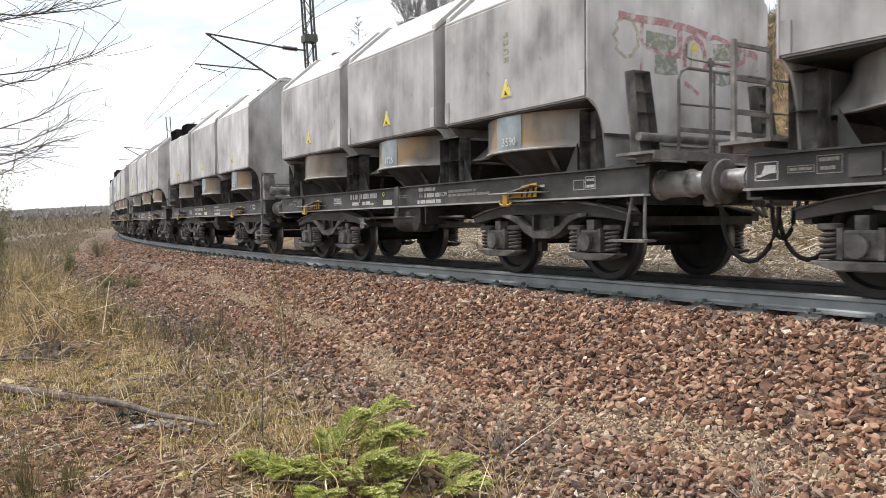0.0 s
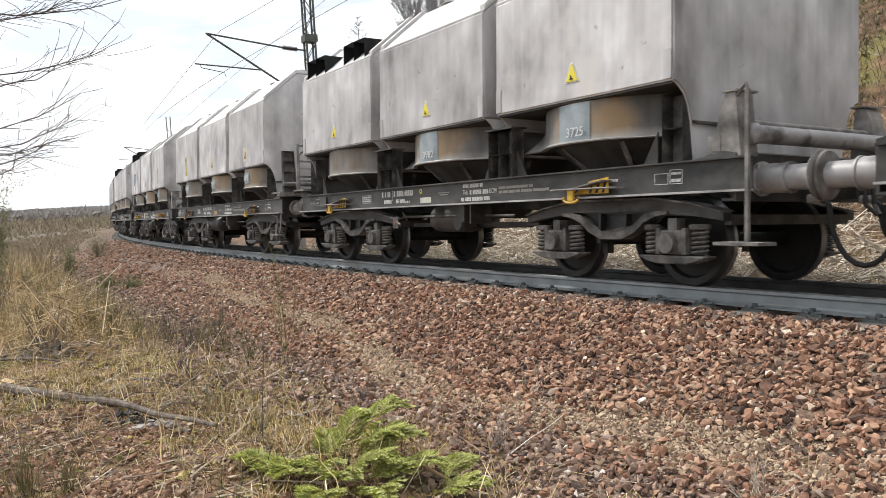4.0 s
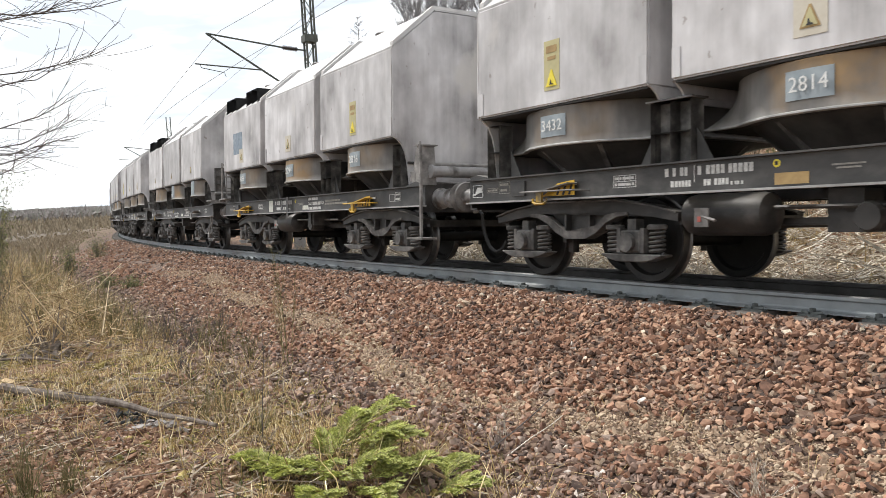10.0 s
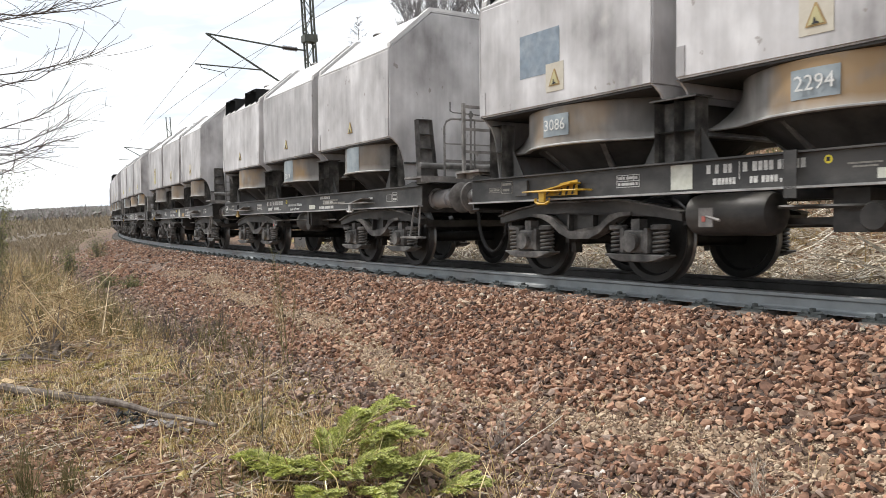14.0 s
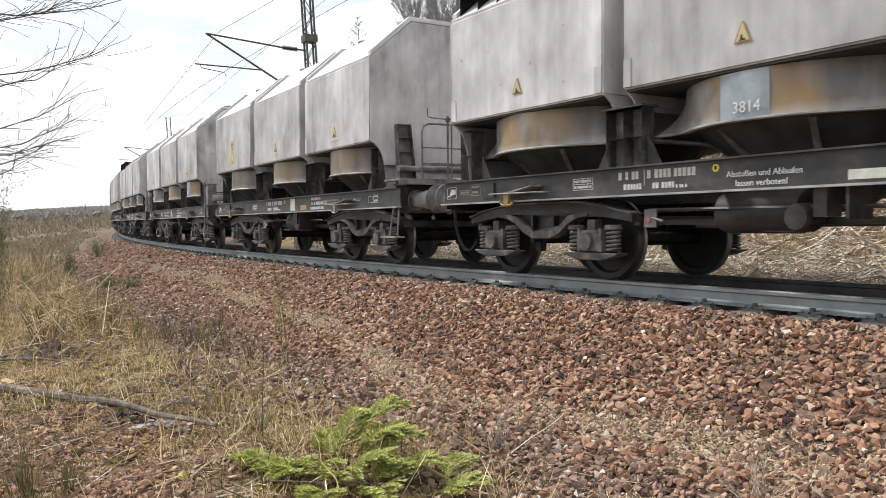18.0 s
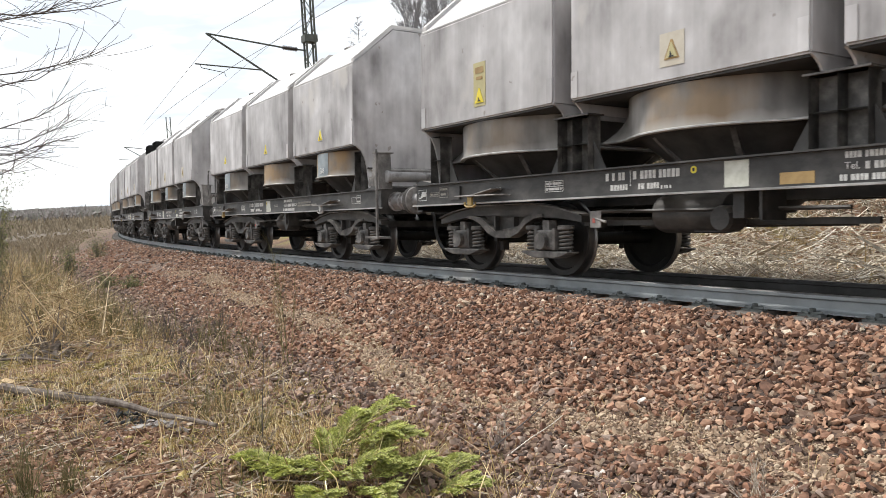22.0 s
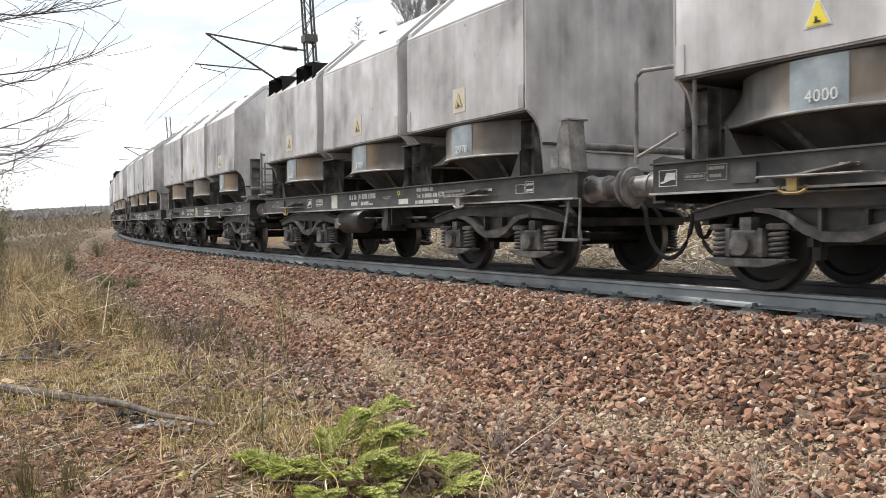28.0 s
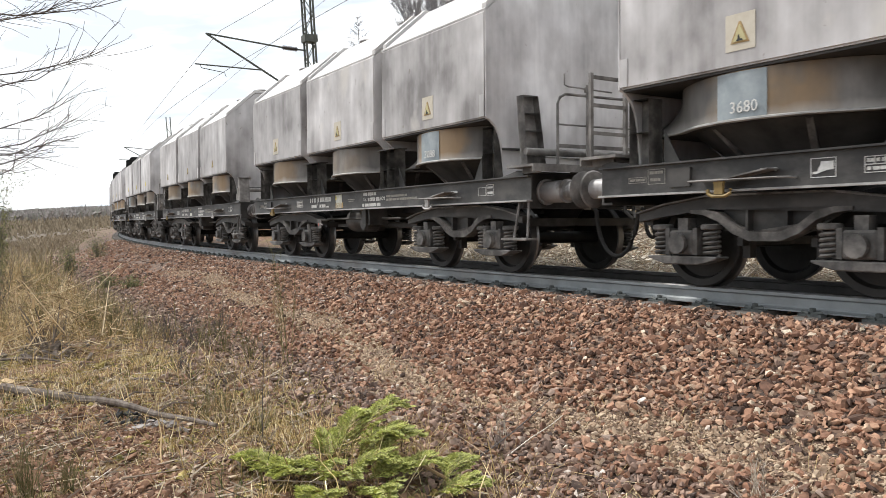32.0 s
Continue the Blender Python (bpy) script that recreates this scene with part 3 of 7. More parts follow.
def rail(name, v0, label, steel):
    ss = np.arange(-120, 40.1, 0.5)
    verts = [place(s, v0 + a, b) for s in ss for a, b in RAIL]
    n = len(RAIL)
    faces = [(i * n + j, i * n + (j + 1) % n, (i + 1) * n + (j + 1) % n, (i + 1) * n + j) for i in range(len(ss) - 1) for j in range(n)]
    me = raw(name, verts, faces, steel)
    me.materials.append(HEAD)
    top = np.array([1 if f % n in (8, 9) else 0 for f in range(len(faces))], np.int32)
    me.polygons.foreach_set("material_index", top)
    return tagged(new(name, me), label, "rail", "running rails", "structure")


rail("rail", -0.7535, "grey-blue steel railway rail on the outside of the curve", STEEL)
rail("rail", 0.7535, "steel railway rail on the inside of the curve, darkened for shade", SHADED_STEEL)

bm = bmesh.new()
prism(bm, [(-0.15, -0.4), (0.15, -0.4), (0.115, -0.19), (-0.115, -0.19)], 1, -1.3, 1.3)
sleeper_mesh = meshed("sleeper", bm, SLEEPER)
bm = bmesh.new()
for side in (-1, 1):
    for q in (-0.045, 0.045):
        tube(bm, [(q, side * 0.08, -0.185), (q * 1.6, side * 0.125, -0.14), (q * 0.4, side * 0.15, -0.15), (q * 0.5, side * 0.06, -0.142)], 0.015, 5)
    box(bm, -0.09, 0.09, side * 0.125 - 0.04, side * 0.125 + 0.04, -0.19, -0.155)
    lathe(bm, [(0.026, -0.17), (0.026, -0.11), (0.014, -0.105)], 2, (0, side * 0.115, 0), 6)
clip_mesh = meshed("fastening", bm, CLIP)
for i in range(-16, 150):
    s = -i * 0.5839
    m = rest_pose(s, 0.5)
    ob = tagged(new("sleeper", sleeper_mesh), "concrete sleeper bedded in reddish ballast", "sleeper", "sleepers under the track")
    ob.matrix_basis = m
    for v0 in (-0.7535, 0.7535):
        part("fastening", clip_mesh, CLIP, ob, "steel rail clip", at=pose(0, v0, 0) @ Matrix.Diagonal((1.25, 1.1, 1.1, 1)))


# ---- the silo wagons ----
LENGTH, HALF = 11.43, 5.715
SILO_X = (3.11, -0.03, -3.19)
BOGIE_X = (3.33, -3.2)


def bar_box(*b, bevel=0.0):
    bm = box(bmesh.new(), *b)
    return bevelled(bm, bevel) if bevel else bm


def lettering(body, size, mat, thick=0.002):
    """Raised lettering as a mesh, read from the camera's side: x along, z up, facing -y."""
    cu = bpy.data.curves.new("lettering", "FONT")
    cu.body, cu.size, cu.align_x, cu.align_y, cu.extrude, cu.resolution_u = body, size, "CENTER", "CENTER", thick, 2
    tmp = bpy.data.objects.new("lettering", cu)
    scene.collection.objects.link(tmp)
    me = bpy.data.meshes.new_from_object(tmp.evaluated_get(bpy.context.evaluated_depsgraph_get()))
    bpy.data.objects.remove(tmp)
    me.transform(pose(0, 0, 0, 90))
    me.materials.clear()
    me.materials.append(mat)
    return me


def silo_meshes():
    c = {}
    bm = bmesh.new()
    prism(bm, [(-1.43, 2.0), (-1.43, 3.35), (-0.67, 3.995), (0.81, 3.995), (1.57, 3.35), (1.57, 2.0)], 0, -1.435, 1.435)
    c["shell"] = meshed("shell", bevelled(bm, 0.018, 2), SILO, True)
    for side in (-1, 1):
        bm = prism(bmesh.new(), [(0.07 + side * 1.49, 3.358), (0.07 + side * 1.49, 3.378), (0.07 + side * 0.735, 4.032), (0.07 + side * 0.735, 4.01)], 0, -1.44, 1.44)
        c["roof", side] = meshed("roof_plate", bm, ROOF)
    rib = [(-1.4, 3.4), (-0.66, 4.03), (0.8, 4.03), (1.54, 3.4), (1.54, 3.46), (0.83, 4.075), (-0.69, 4.075), (-1.4, 3.46)]
    bm = prism(bmesh.new(), rib, 0, -0.05, 0.05)
    bmesh.ops.triangulate(bm, faces=[f for f in bm.faces if len(f.verts) > 4])
    c["roof_rib"] = meshed("roof_rib", bm, ROOF)
    c["crown"] = meshed("roof_plate", bar_box(-1.44, 1.44, -0.66, 0.8, 4.0, 4.028), ROOF)
    prof = [(-1.42, 1.995), (-1.37, 1.975), (-1.28, 1.9), (-1.22, 1.78), (-1.18, 1.62), (-1.14, 1.245)]
    for side in (-1, 1):
        bm = prism(bmesh.new(), prof + [(0.14 - y, z) for y, z in reversed(prof)], 0, side * 1.425 - 0.012, side * 1.425 + 0.012)
        c["end", side] = meshed("end_plate", bm, SILO)
        short = [(-1.42, 1.995), (-1.37, 1.975), (-1.3, 1.92), (-1.26, 1.862)]
        bm = prism(bmesh.new(), short + [(0.14 - y, z) for y, z in reversed(short)], 0, side * 1.425 - 0.012, side * 1.425 + 0.012)
        c["mid", side] = meshed("end_plate", bm, SILO)
        half = [(-0.67, 3.985), (-1.425, 3.345), (-1.425, 2.0), (-1.36, 1.975), (-1.28, 1.9), (-1.22, 1.78), (-1.18, 1.63)]
        bm = prism(bmesh.new(), half + [(0.14 - y, z) for y, z in reversed(half)], 0, *sorted((side * 1.4355, side * 1.455)))
        c["wall", side] = meshed("end_wall", bm, SILO)
        lip = bar_box(*sorted((side * 1.42, side * 1.475)), -1.17, 1.31, 1.6, 1.628)
        c["lip", side] = meshed("end_lip", lip, FRAME)
    # dark plate: the shade in the silo's hollow underside put into its colour
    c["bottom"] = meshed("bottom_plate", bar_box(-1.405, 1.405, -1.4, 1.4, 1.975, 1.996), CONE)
    # the hopper's collar: round under the silo, drawn out to square corners at its lower lip
    turn = [2 * math.pi * i / 120 for i in range(120)]

    def square(a):
        return min(1.405 / max(abs(math.cos(a)), 1e-6), 1.0 / max(abs(math.sin(a)), 1e-6))

    def collar(a, grow=0.0):
        q = square(a)
        return (1.4 ** 24 + q ** 24) ** (1 / 24) + grow if q < 1.8 else 1.4 + grow

    def loft(rows):
        """Closed band through rows of (radius by angle, height)."""
        bm = bmesh.new()
        rings = [[bm.verts.new((r(a) * math.cos(a), r(a) * math.sin(a), z)) for a in turn] for r, z in rows]
        for p, q in zip(rings, rings[1:]):
            for i in range(len(turn)):
                j = (i + 1) % len(turn)
                bm.faces.new((p[i], p[j], q[j], q[i]))
        return bm

    rows = [(lambda a: 1.2, 1.972)]
    for i in range(9):
        t = i / 8
        rows.append((lambda a, f=t ** 2.3: 1.398 + (collar(a) - 1.398) * f, 1.97 - 0.418 * t))
    c["ring"] = meshed("ring", loft(rows), RING, True)
    lip = [(lambda a: collar(a, -0.03), 1.5525), (lambda a: collar(a, 0.02), 1.553), (lambda a: collar(a, 0.03), 1.546), (lambda a: collar(a, 0.03), 1.533), (lambda a: collar(a, 0.02), 1.527), (lambda a: collar(a, -0.03), 1.5275)]
    c["flange"] = meshed("ring_flange", loft(lip), EDGE, True)
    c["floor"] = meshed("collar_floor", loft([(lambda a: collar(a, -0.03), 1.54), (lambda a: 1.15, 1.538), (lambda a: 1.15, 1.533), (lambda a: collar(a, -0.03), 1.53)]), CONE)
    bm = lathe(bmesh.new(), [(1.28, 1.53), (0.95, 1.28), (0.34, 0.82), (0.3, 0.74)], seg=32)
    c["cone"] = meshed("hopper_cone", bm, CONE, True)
    c["rib"] = meshed("rib", prism(bmesh.new(), [(1.27, 1.525), (0.98, 1.525), (0.6, 0.98), (0.68, 0.98)], 1, -0.03, 0.03), BOGIE)
    bm = lathe(bmesh.new(), [(0.09, 4.02), (0.09, 4.11), (0.16, 4.12), (0.17, 4.15), (0.13, 4.18), (0.02, 4.19)], seg=14)
    c["vent"] = meshed("vent", bm, DUSTY, True)
    bm = lathe(bmesh.new(), [(0.27, 4.02), (0.27, 4.08), (0.3, 4.085), (0.3, 4.11), (0.24, 4.14), (0.03, 4.15)], seg=20)
    c["hatch"] = meshed("hatch", bm, DUSTY, True)
    bm = cells(-0.4, 0.4, 3.36, 3.72, -1.4, -0.95, 2, 1, 0.025, 0.35)
    c["hood"] = meshed("hood", bm, BLACK)
    for side in (-1, 1):
        bm = bar_box(side * 1.37 - 0.05, side * 1.37 + 0.05, -1.438, -1.43, 2.02, 2.3)
        c["tab", side] = meshed("corner_plate", bm, SILO)
    for key, mat in (("sign_back", WHITE), ("sign", SIGN_YELLOW)):
        bm = bmesh.new()
        if key == "sign_back":
            prism(bm, [(-0.12, 2.19), (0.12, 2.19), (0.015, 2.415), (-0.015, 2.415)], 1, -1.436, -1.43)
        else:
            prism(bm, [(-0.095, 2.203), (0.095, 2.203), (0.01, 2.39), (-0.01, 2.39)], 1, -1.441, -1.4365)
        c[key] = meshed("sign", bm, mat)
    c["sign_edge"] = meshed("sign", prism(bmesh.new(), [(-0.095, 2.203), (0.095, 2.203), (0.01, 2.39), (-0.01, 2.39)], 1, -1.4395, -1.4355), OCHRE)
    c["sign_pale"] = meshed("sign", prism(bmesh.new(), [(-0.07, 2.218), (0.07, 2.218), (0.006, 2.362), (-0.006, 2.362)], 1, -1.443, -1.44), SIGN_PALE)
    c["square"] = meshed("sign_panel", bar_box(-0.15, 0.15, -1.435, -1.43, 2.14, 2.46), PANEL)
    c["panel"] = meshed("sign_panel", bar_box(-0.13, 0.13, -1.435, -1.43, 2.16, 2.72), SIGN_PALE)
    bm = box(box(bmesh.new(), -0.07, 0.07, -1.4385, -1.4355, 2.5, 2.54), -0.09, 0.09, -1.4385, -1.4355, 2.58, 2.66)
    c["panel_mark"] = meshed("panel_mark", bm, OCHRE)
    bm = prism(bmesh.new(), [(-0.035, 2.222), (0.035, 2.222), (0.025, 2.236), (0.005, 2.24), (-0.005, 2.275), (-0.015, 2.275), (-0.02, 2.236)], 1, -1.4465, -1.4435)
    c["mark"] = meshed("pictogram", bm, BLACK)

    def arc(r, a0, a1, z0, z1, mat, name, n=8):
        vs, fs = [], []
        for i in range(n + 1):
            a = radians(-90 + a0 + (a1 - a0) * i / n)
            for rr in (r, r + 0.004):
                for z in (z0, z1):
                    vs.append((rr * math.cos(a), rr * math.sin(a), z))
        for i in range(n):
            p, q = 4 * i, 4 * i + 4
            fs += [(p + 2, q + 2, q + 3, p + 3), (p + 3, q + 3, q + 1, p + 1), (p, q, q + 2, p + 2)]
        return raw(name, vs, fs, mat, False)
    c["strip"] = arc(1.401, -11.5, 9.5, 1.557, 1.962, BLUE, "number_field")
    c["patch"] = arc(1.401, -10.5, 7.5, 1.64, 1.885, BLUE, "number_patch")
    return c


C = silo_meshes()


def frame_meshes():
    c = {}
    bm = bmesh.new()
    for y in (-0.3, 0.3):
        box(bm, -5.0, 5.33, y - 0.02, y + 0.02, 0.86, 1.22)
    for x in (-4.3, -3.27, -2.2, -1.56, -0.6, 0.6, 1.56, 2.2, 3.27, 4.3):
        box(bm, x - 0.04, x + 0.04, -1.28, -0.32, 0.95, 1.2)
        box(bm, x - 0.04, x + 0.04, 0.32, 1.28, 0.95, 1.2)
    for x in BOGIE_X:
        box(bm, x - 0.25, x + 0.25, -0.28, 0.28, 0.8, 1.1)
    c["centre"] = meshed("centre_beam", bm, FRAME)
    for side in (-1, 1):
        y = side * 1.28
        bm = bmesh.new()
        prism(bm, [(y + side * q, z) for q, z in ((0.0, 0.94), (0.02, 0.94), (0.02, 1.215), (0.075, 1.215), (0.075, 1.232), (0.0, 1.232))], 0, -5.0, 5.33)
        c["sill", side] = meshed("side_sill", bm, FRAME)
        c["flange", side] = meshed("sill_flange", bar_box(-5.0, 5.33, min(y, y + side * 0.09), max(y, y + side * 0.09), 0.918, 0.938), EDGE)
    bm = prism(bmesh.new(), [(-0.12, 0.84), (0.03, 0.84), (0.03, 1.27), (-0.1, 1.3), (-0.45, 1.238), (-0.12, 1.238), (-0.12, 1.21), (0.0, 1.21), (0.0, 0.865), (-0.12, 0.865)], 1, -1.275, 1.275)
    bmesh.ops.triangulate(bm, faces=[f for f in bm.faces if len(f.verts) > 4])
    c["headstock"] = meshed("headstock", bm, FRAME)
    for reach in (0.72, 0.62, 0.594, 0.494):
        bm = bmesh.new()
        lathe(bm, [(0.16, 0.0), (0.16, 0.03), (0.135, 0.035), (0.135, reach - 0.32), (0.145, reach - 0.318), (0.145, reach - 0.3), (0.115, reach - 0.295), (0.115, reach - 0.034)], 0, seg=24)
        for a in range(4):
            q = radians(45 + 90 * a)
            lathe(bm, [(0.02, 0.03), (0.02, 0.055)], 0, (0, 0.148 * math.cos(q), 0.148 * math.sin(q)), 6)
        c["buffer", reach] = meshed("buffer", bm, PIPE, True)
        bm = lathe(bmesh.new(), [(0.13, reach - 0.04), (0.205, reach - 0.032), (0.218, reach - 0.016), (0.2, reach - 0.005), (0.05, reach)], 0, seg=32)
        c["plate", reach] = meshed("buffer_plate", bm, DUSTY, True)
    bm = bmesh.new()
    prism(bm, [(0.0, 0.98), (0.25, 0.98), (0.36, 1.02), (0.38, 1.1), (0.3, 1.12), (0.27, 1.06), (0.0, 1.1)], 1, -0.035, 0.035)
    tube(bm, [(0.28, -0.06, 1.04), (0.3, -0.07, 0.8), (0.38, -0.02, 0.7)], 0.022), tube(bm, [(0.28, 0.06, 1.04), (0.3, 0.07, 0.8), (0.38, 0.02, 0.7)], 0.022)
    c["hook"] = meshed("draw_hook", bm, FRAME)
    for side in (-1, 1):
        pts = [(0.0, side * 0.42, 0.86), (0.12, side * 0.42, 0.83)]
        wide, deep = (0.62, 0.55) if side < 0 else (0.33, 0.33)
        for i in range(13):
            a = math.pi * i / 12
            pts.append((0.16 + wide * (1 - math.cos(a)) / 2, side * (0.42 - 0.1 * i / 12), 0.8 - deep * math.sin(a)))
        c["hose", side] = meshed("brake_hose", tube(bmesh.new(), pts, 0.026, 8), RUBBER, True)
        bm = lathe(bmesh.new(), [(0.045, -0.04), (0.045, 0.08), (0.03, 0.1)], 0, (0.0, side * 0.42, 0.86), 10)
        c["cock", side] = meshed("hose_cock", bm, EDGE)
    # saddle between silos: an open-fronted box of four cells
    c["end_saddle"] = meshed("saddle", cells(-0.13, 0.13, 1.235, 1.9, -1.28, -1.08, 1, 2, 0.02, 0.16), BOGIE)
    c["saddle"] = meshed("saddle", cells(-0.26, 0.245, 1.235, 1.84, -1.27, -1.08, 2, 2, 0.035, 0.15), BOGIE)
    for side in (-1, 1):
        bm = prism(bmesh.new(), [(side * 0.26, 1.235), (side * 0.46, 1.235), (side * 0.26, 1.56)], 1, -1.2, -1.185)
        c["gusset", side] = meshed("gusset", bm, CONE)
    c["cap"] = meshed("cap_plate", bar_box(-0.3, 0.285, -1.3, -1.06, 1.842, 1.86), BOGIE)
    bm = cells(-0.15, 0.14, 1.36, 2.25, -0.06, 0.08, 1, 4, 0.03, 0.115)
    for v in bm.verts:
        v.co.x *= 1 - 0.22 * (v.co.z - 1.36)
        v.co.y += 0.14 * (v.co.z - 1.36)
    c["ladder"] = meshed("ladder", bm, DUSTY)
    bm = bmesh.new()
    box(bm, -0.35, 0.18, -1.4, 1.4, 1.33, 1.36), box(bm, 0.16, 0.18, -1.4, 1.4, 1.27, 1.33)
    for y in (-1.25, -0.5, 0.5, 1.25):
        box(bm, -0.2, 0.12, y - 0.02, y + 0.02, 1.26, 1.33)
    c["platform"] = meshed("platform", bm, DUSTY)
    bm = bmesh.new()
    loop = [(0.08, -0.95, 1.36), (0.08, -0.95, 2.1), (0.08, -0.91, 2.18), (0.08, -0.83, 2.22), (0.08, 1.2, 2.22), (0.08, 1.28, 2.18), (0.08, 1.32, 2.1), (0.08, 1.32, 1.36)]
    tube(bm, loop, 0.017, 8), tube(bm, [(0.08, -0.95, 1.85), (0.08, 1.32, 1.85)], 0.012, 6), box(bm, 0.068, 0.086, -0.95, 1.32, 1.57, 1.615)
    c["post"] = meshed("railing_post", tube(bmesh.new(), [(0.08, 0, 1.36), (0.08, 0, 2.22)], 0.013, 8), DUSTY, True)
    c["railing"] = meshed("railing", bm, DUSTY, True)
    c["gate_post"] = meshed("railing_post", bar_box(0.025, 0.065, -0.02, 0.02, 1.36, 2.26), DUSTY)
    c["gate_rail"] = meshed("railing_bar", bar_box(0.03, 0.06, 0.0, 0.5, -0.018, 0.018), DUSTY)
    c["gate"] = meshed("grab_rail", tube(bmesh.new(), [(-0.02, -1.36, 2.2), (-0.45, -1.36, 2.2), (-0.5, -1.36, 2.14), (-0.5, -1.36, 1.36)], 0.018, 6), DUSTY, True)
    bm = bmesh.new()
    tube(bm, [(0.1, -0.5, 1.36), (0.1, -0.5, 2.35)], 0.017, 8)
    tube(bm, [(0.1, -0.86, 2.46), (0.1, -0.86, 2.33), (0.1, -0.8, 2.31), (0.1, -0.1, 2.29)], 0.01, 6)
    lathe(bm, [(0.035, 2.26), (0.035, 2.32)], 2, (0.1, -0.5, 0), 10)
    c["brake_wheel"] = meshed("hand_brake", bm, DUSTY, True)
    bm = bmesh.new()
    box(bm, 0.03, 0.065, -1.4, -1.365, 0.46, 1.8), box(bm, -0.26, 0.22, -1.46, -1.22, 0.44, 0.47)
    tube(bm, [(0.045, -1.38, 1.78), (0.03, -1.38, 1.85), (-0.06, -1.34, 1.81), (-0.12, -1.3, 1.77)], 0.016, 6)
    c["step_post"] = meshed("step_post", bm, DUSTY)
    bm = bmesh.new()
    tube(bm, [(-0.1, -1.3, 0.93), (-0.16, -1.34, 0.5), (-0.14, -1.36, 0.46), (0.1, -1.36, 0.46), (0.12, -1.35, 0.5), (0.08, -1.3, 0.93)], 0.016, 6)
    box(bm, -0.3, 0.2, -1.44, -1.27, 0.455, 0.48)
    c["stirrup"] = meshed("step_post", bm, DUSTY)
    loop = [(-0.42, -1.36, 1.24), (-0.42, -1.36, 2.05), (-0.4, -1.36, 2.12), (-0.34, -1.36, 2.16), (0.2, -1.36, 2.13), (0.27, -1.36, 2.1), (0.3, -1.36, 2.02), (0.3, -1.36, 1.24)]
    bm = tube(bmesh.new(), loop, 0.021, 8)
    tube(bm, [(-0.42, -1.36, 1.3), (-0.1, -1.36, 1.42), (0.1, -1.36, 1.5)], 0.018, 6)
    c["loop_rail"] = meshed("grab_rail", bm, DUSTY, True)
    bm = bmesh.new()
    prism(bm, [(-0.26, 1.24), (0.06, 1.24), (0.0, 1.82), (-0.1, 1.82), (-0.16, 1.7)], 1, -1.34, -1.1)
    box(bm, -0.14, 0.03, -1.36, -1.06, 1.822, 1.84), box(bm, -0.3, -0.16, -1.345, -1.32, 1.3, 1.45)
    c["stub"] = meshed("end_bracket", bm, DUSTY)
    c["pipe"] = meshed("cross_pipe", lathe(bmesh.new(), [(0.085, -1.15), (0.1, -1.14), (0.1, -1.1), (0.085, -1.09), (0.085, 1.09), (0.1, 1.1), (0.1, 1.14), (0.085, 1.15)], 1, (0, 0, 1.5), 16), PIPE, True)
    c["thin_pipe"] = meshed("cross_pipe", lathe(bmesh.new(), [(0.045, -1.2), (0.045, 1.2)], 1, (-0.06, 0, 1.66), 12), DUSTY, True)
    c["tank"] = meshed("air_tank", lathe(bmesh.new(), [(0.02, -0.5), (0.12, -0.49), (0.19, -0.44), (0.205, -0.38), (0.205, 0.38), (0.19, 0.44), (0.12, 0.49), (0.02, 0.5)], 0, (0, 0, 0), 24), FRAME, True)
    bm = bmesh.new()
    box(bm, -1.6, 1.6, -0.75, -0.71, 0.62, 0.68), box(bm, -0.2, 0.12, -0.9, -0.6, 0.55, 0.92), tube(bm, [(-1.5, -1.0, 0.78), (1.5, -1.0, 0.76)], 0.022, 6)
    tube(bm, [(-1.3, -0.5, 0.6), (1.3, -0.55, 0.62)], 0.02, 6), box(bm, 0.5, 0.62, -1.22, -1.0, 0.68, 0.93), box(bm, 0.8, 0.83, -1.25, -0.9, 0.66, 0.93)
    lathe(bm, [(0.11, -0.14), (0.13, -0.1), (0.13, 0.1), (0.11, 0.14)], 1, (0.25, -0.95, 0.68), 14)
    c["gear"] = meshed("brake_gear", bm, FRAME)
    bm = bmesh.new()
    box(bm, -0.1, 0.06, -1.3, -1.285, 0.6, 0.78), tube(bm, [(-0.02, -1.29, 0.7), (0.14, -1.3, 0.66)], 0.015, 6)
    c["changeover"] = meshed("changeover_lever", bm, DUSTY)
    c["changeover_red"] = meshed("lever_mark", bar_box(-0.06, -0.02, -1.305, -1.301, 0.65, 0.7), RED)
    # roping hook with its guard
    bm = prism(bmesh.new(), [(-0.07, 1.035), (0.07, 1.035), (0.045, 0.98), (0.045, 0.895), (-0.045, 0.895), (-0.045, 0.98)], 1, -1.46, -1.43)
    tube(bm, [(-0.125, -1.445, 0.94), (-0.115, -1.445, 0.9), (-0.07, -1.445, 0.878), (0.07, -1.445, 0.878), (0.115, -1.445, 0.9), (0.125, -1.445, 0.94)], 0.017, 6)
    c["anchor"] = bm
    bm = prism(bmesh.new(), [(-0.3, 1.02), (0.04, 1.02), (0.5, 1.088), (0.5, 1.102), (0.02, 1.034), (-0.3, 1.034)], 1, -1.47, -1.31)
    tube(bm, [(-0.32, -1.475, 1.02), (0.6, -1.475, 1.015), (0.66, -1.42, 1.015), (0.66, -1.3, 1.015)], 0.011, 6)
    c["guard"] = bm
    bm = prism(bmesh.new(), [(-0.05, 0.965), (0.5, 0.965), (0.5, 1.135), (0.22, 1.105)], 1, -1.362, -1.357)
    c["board"] = bm
    return c


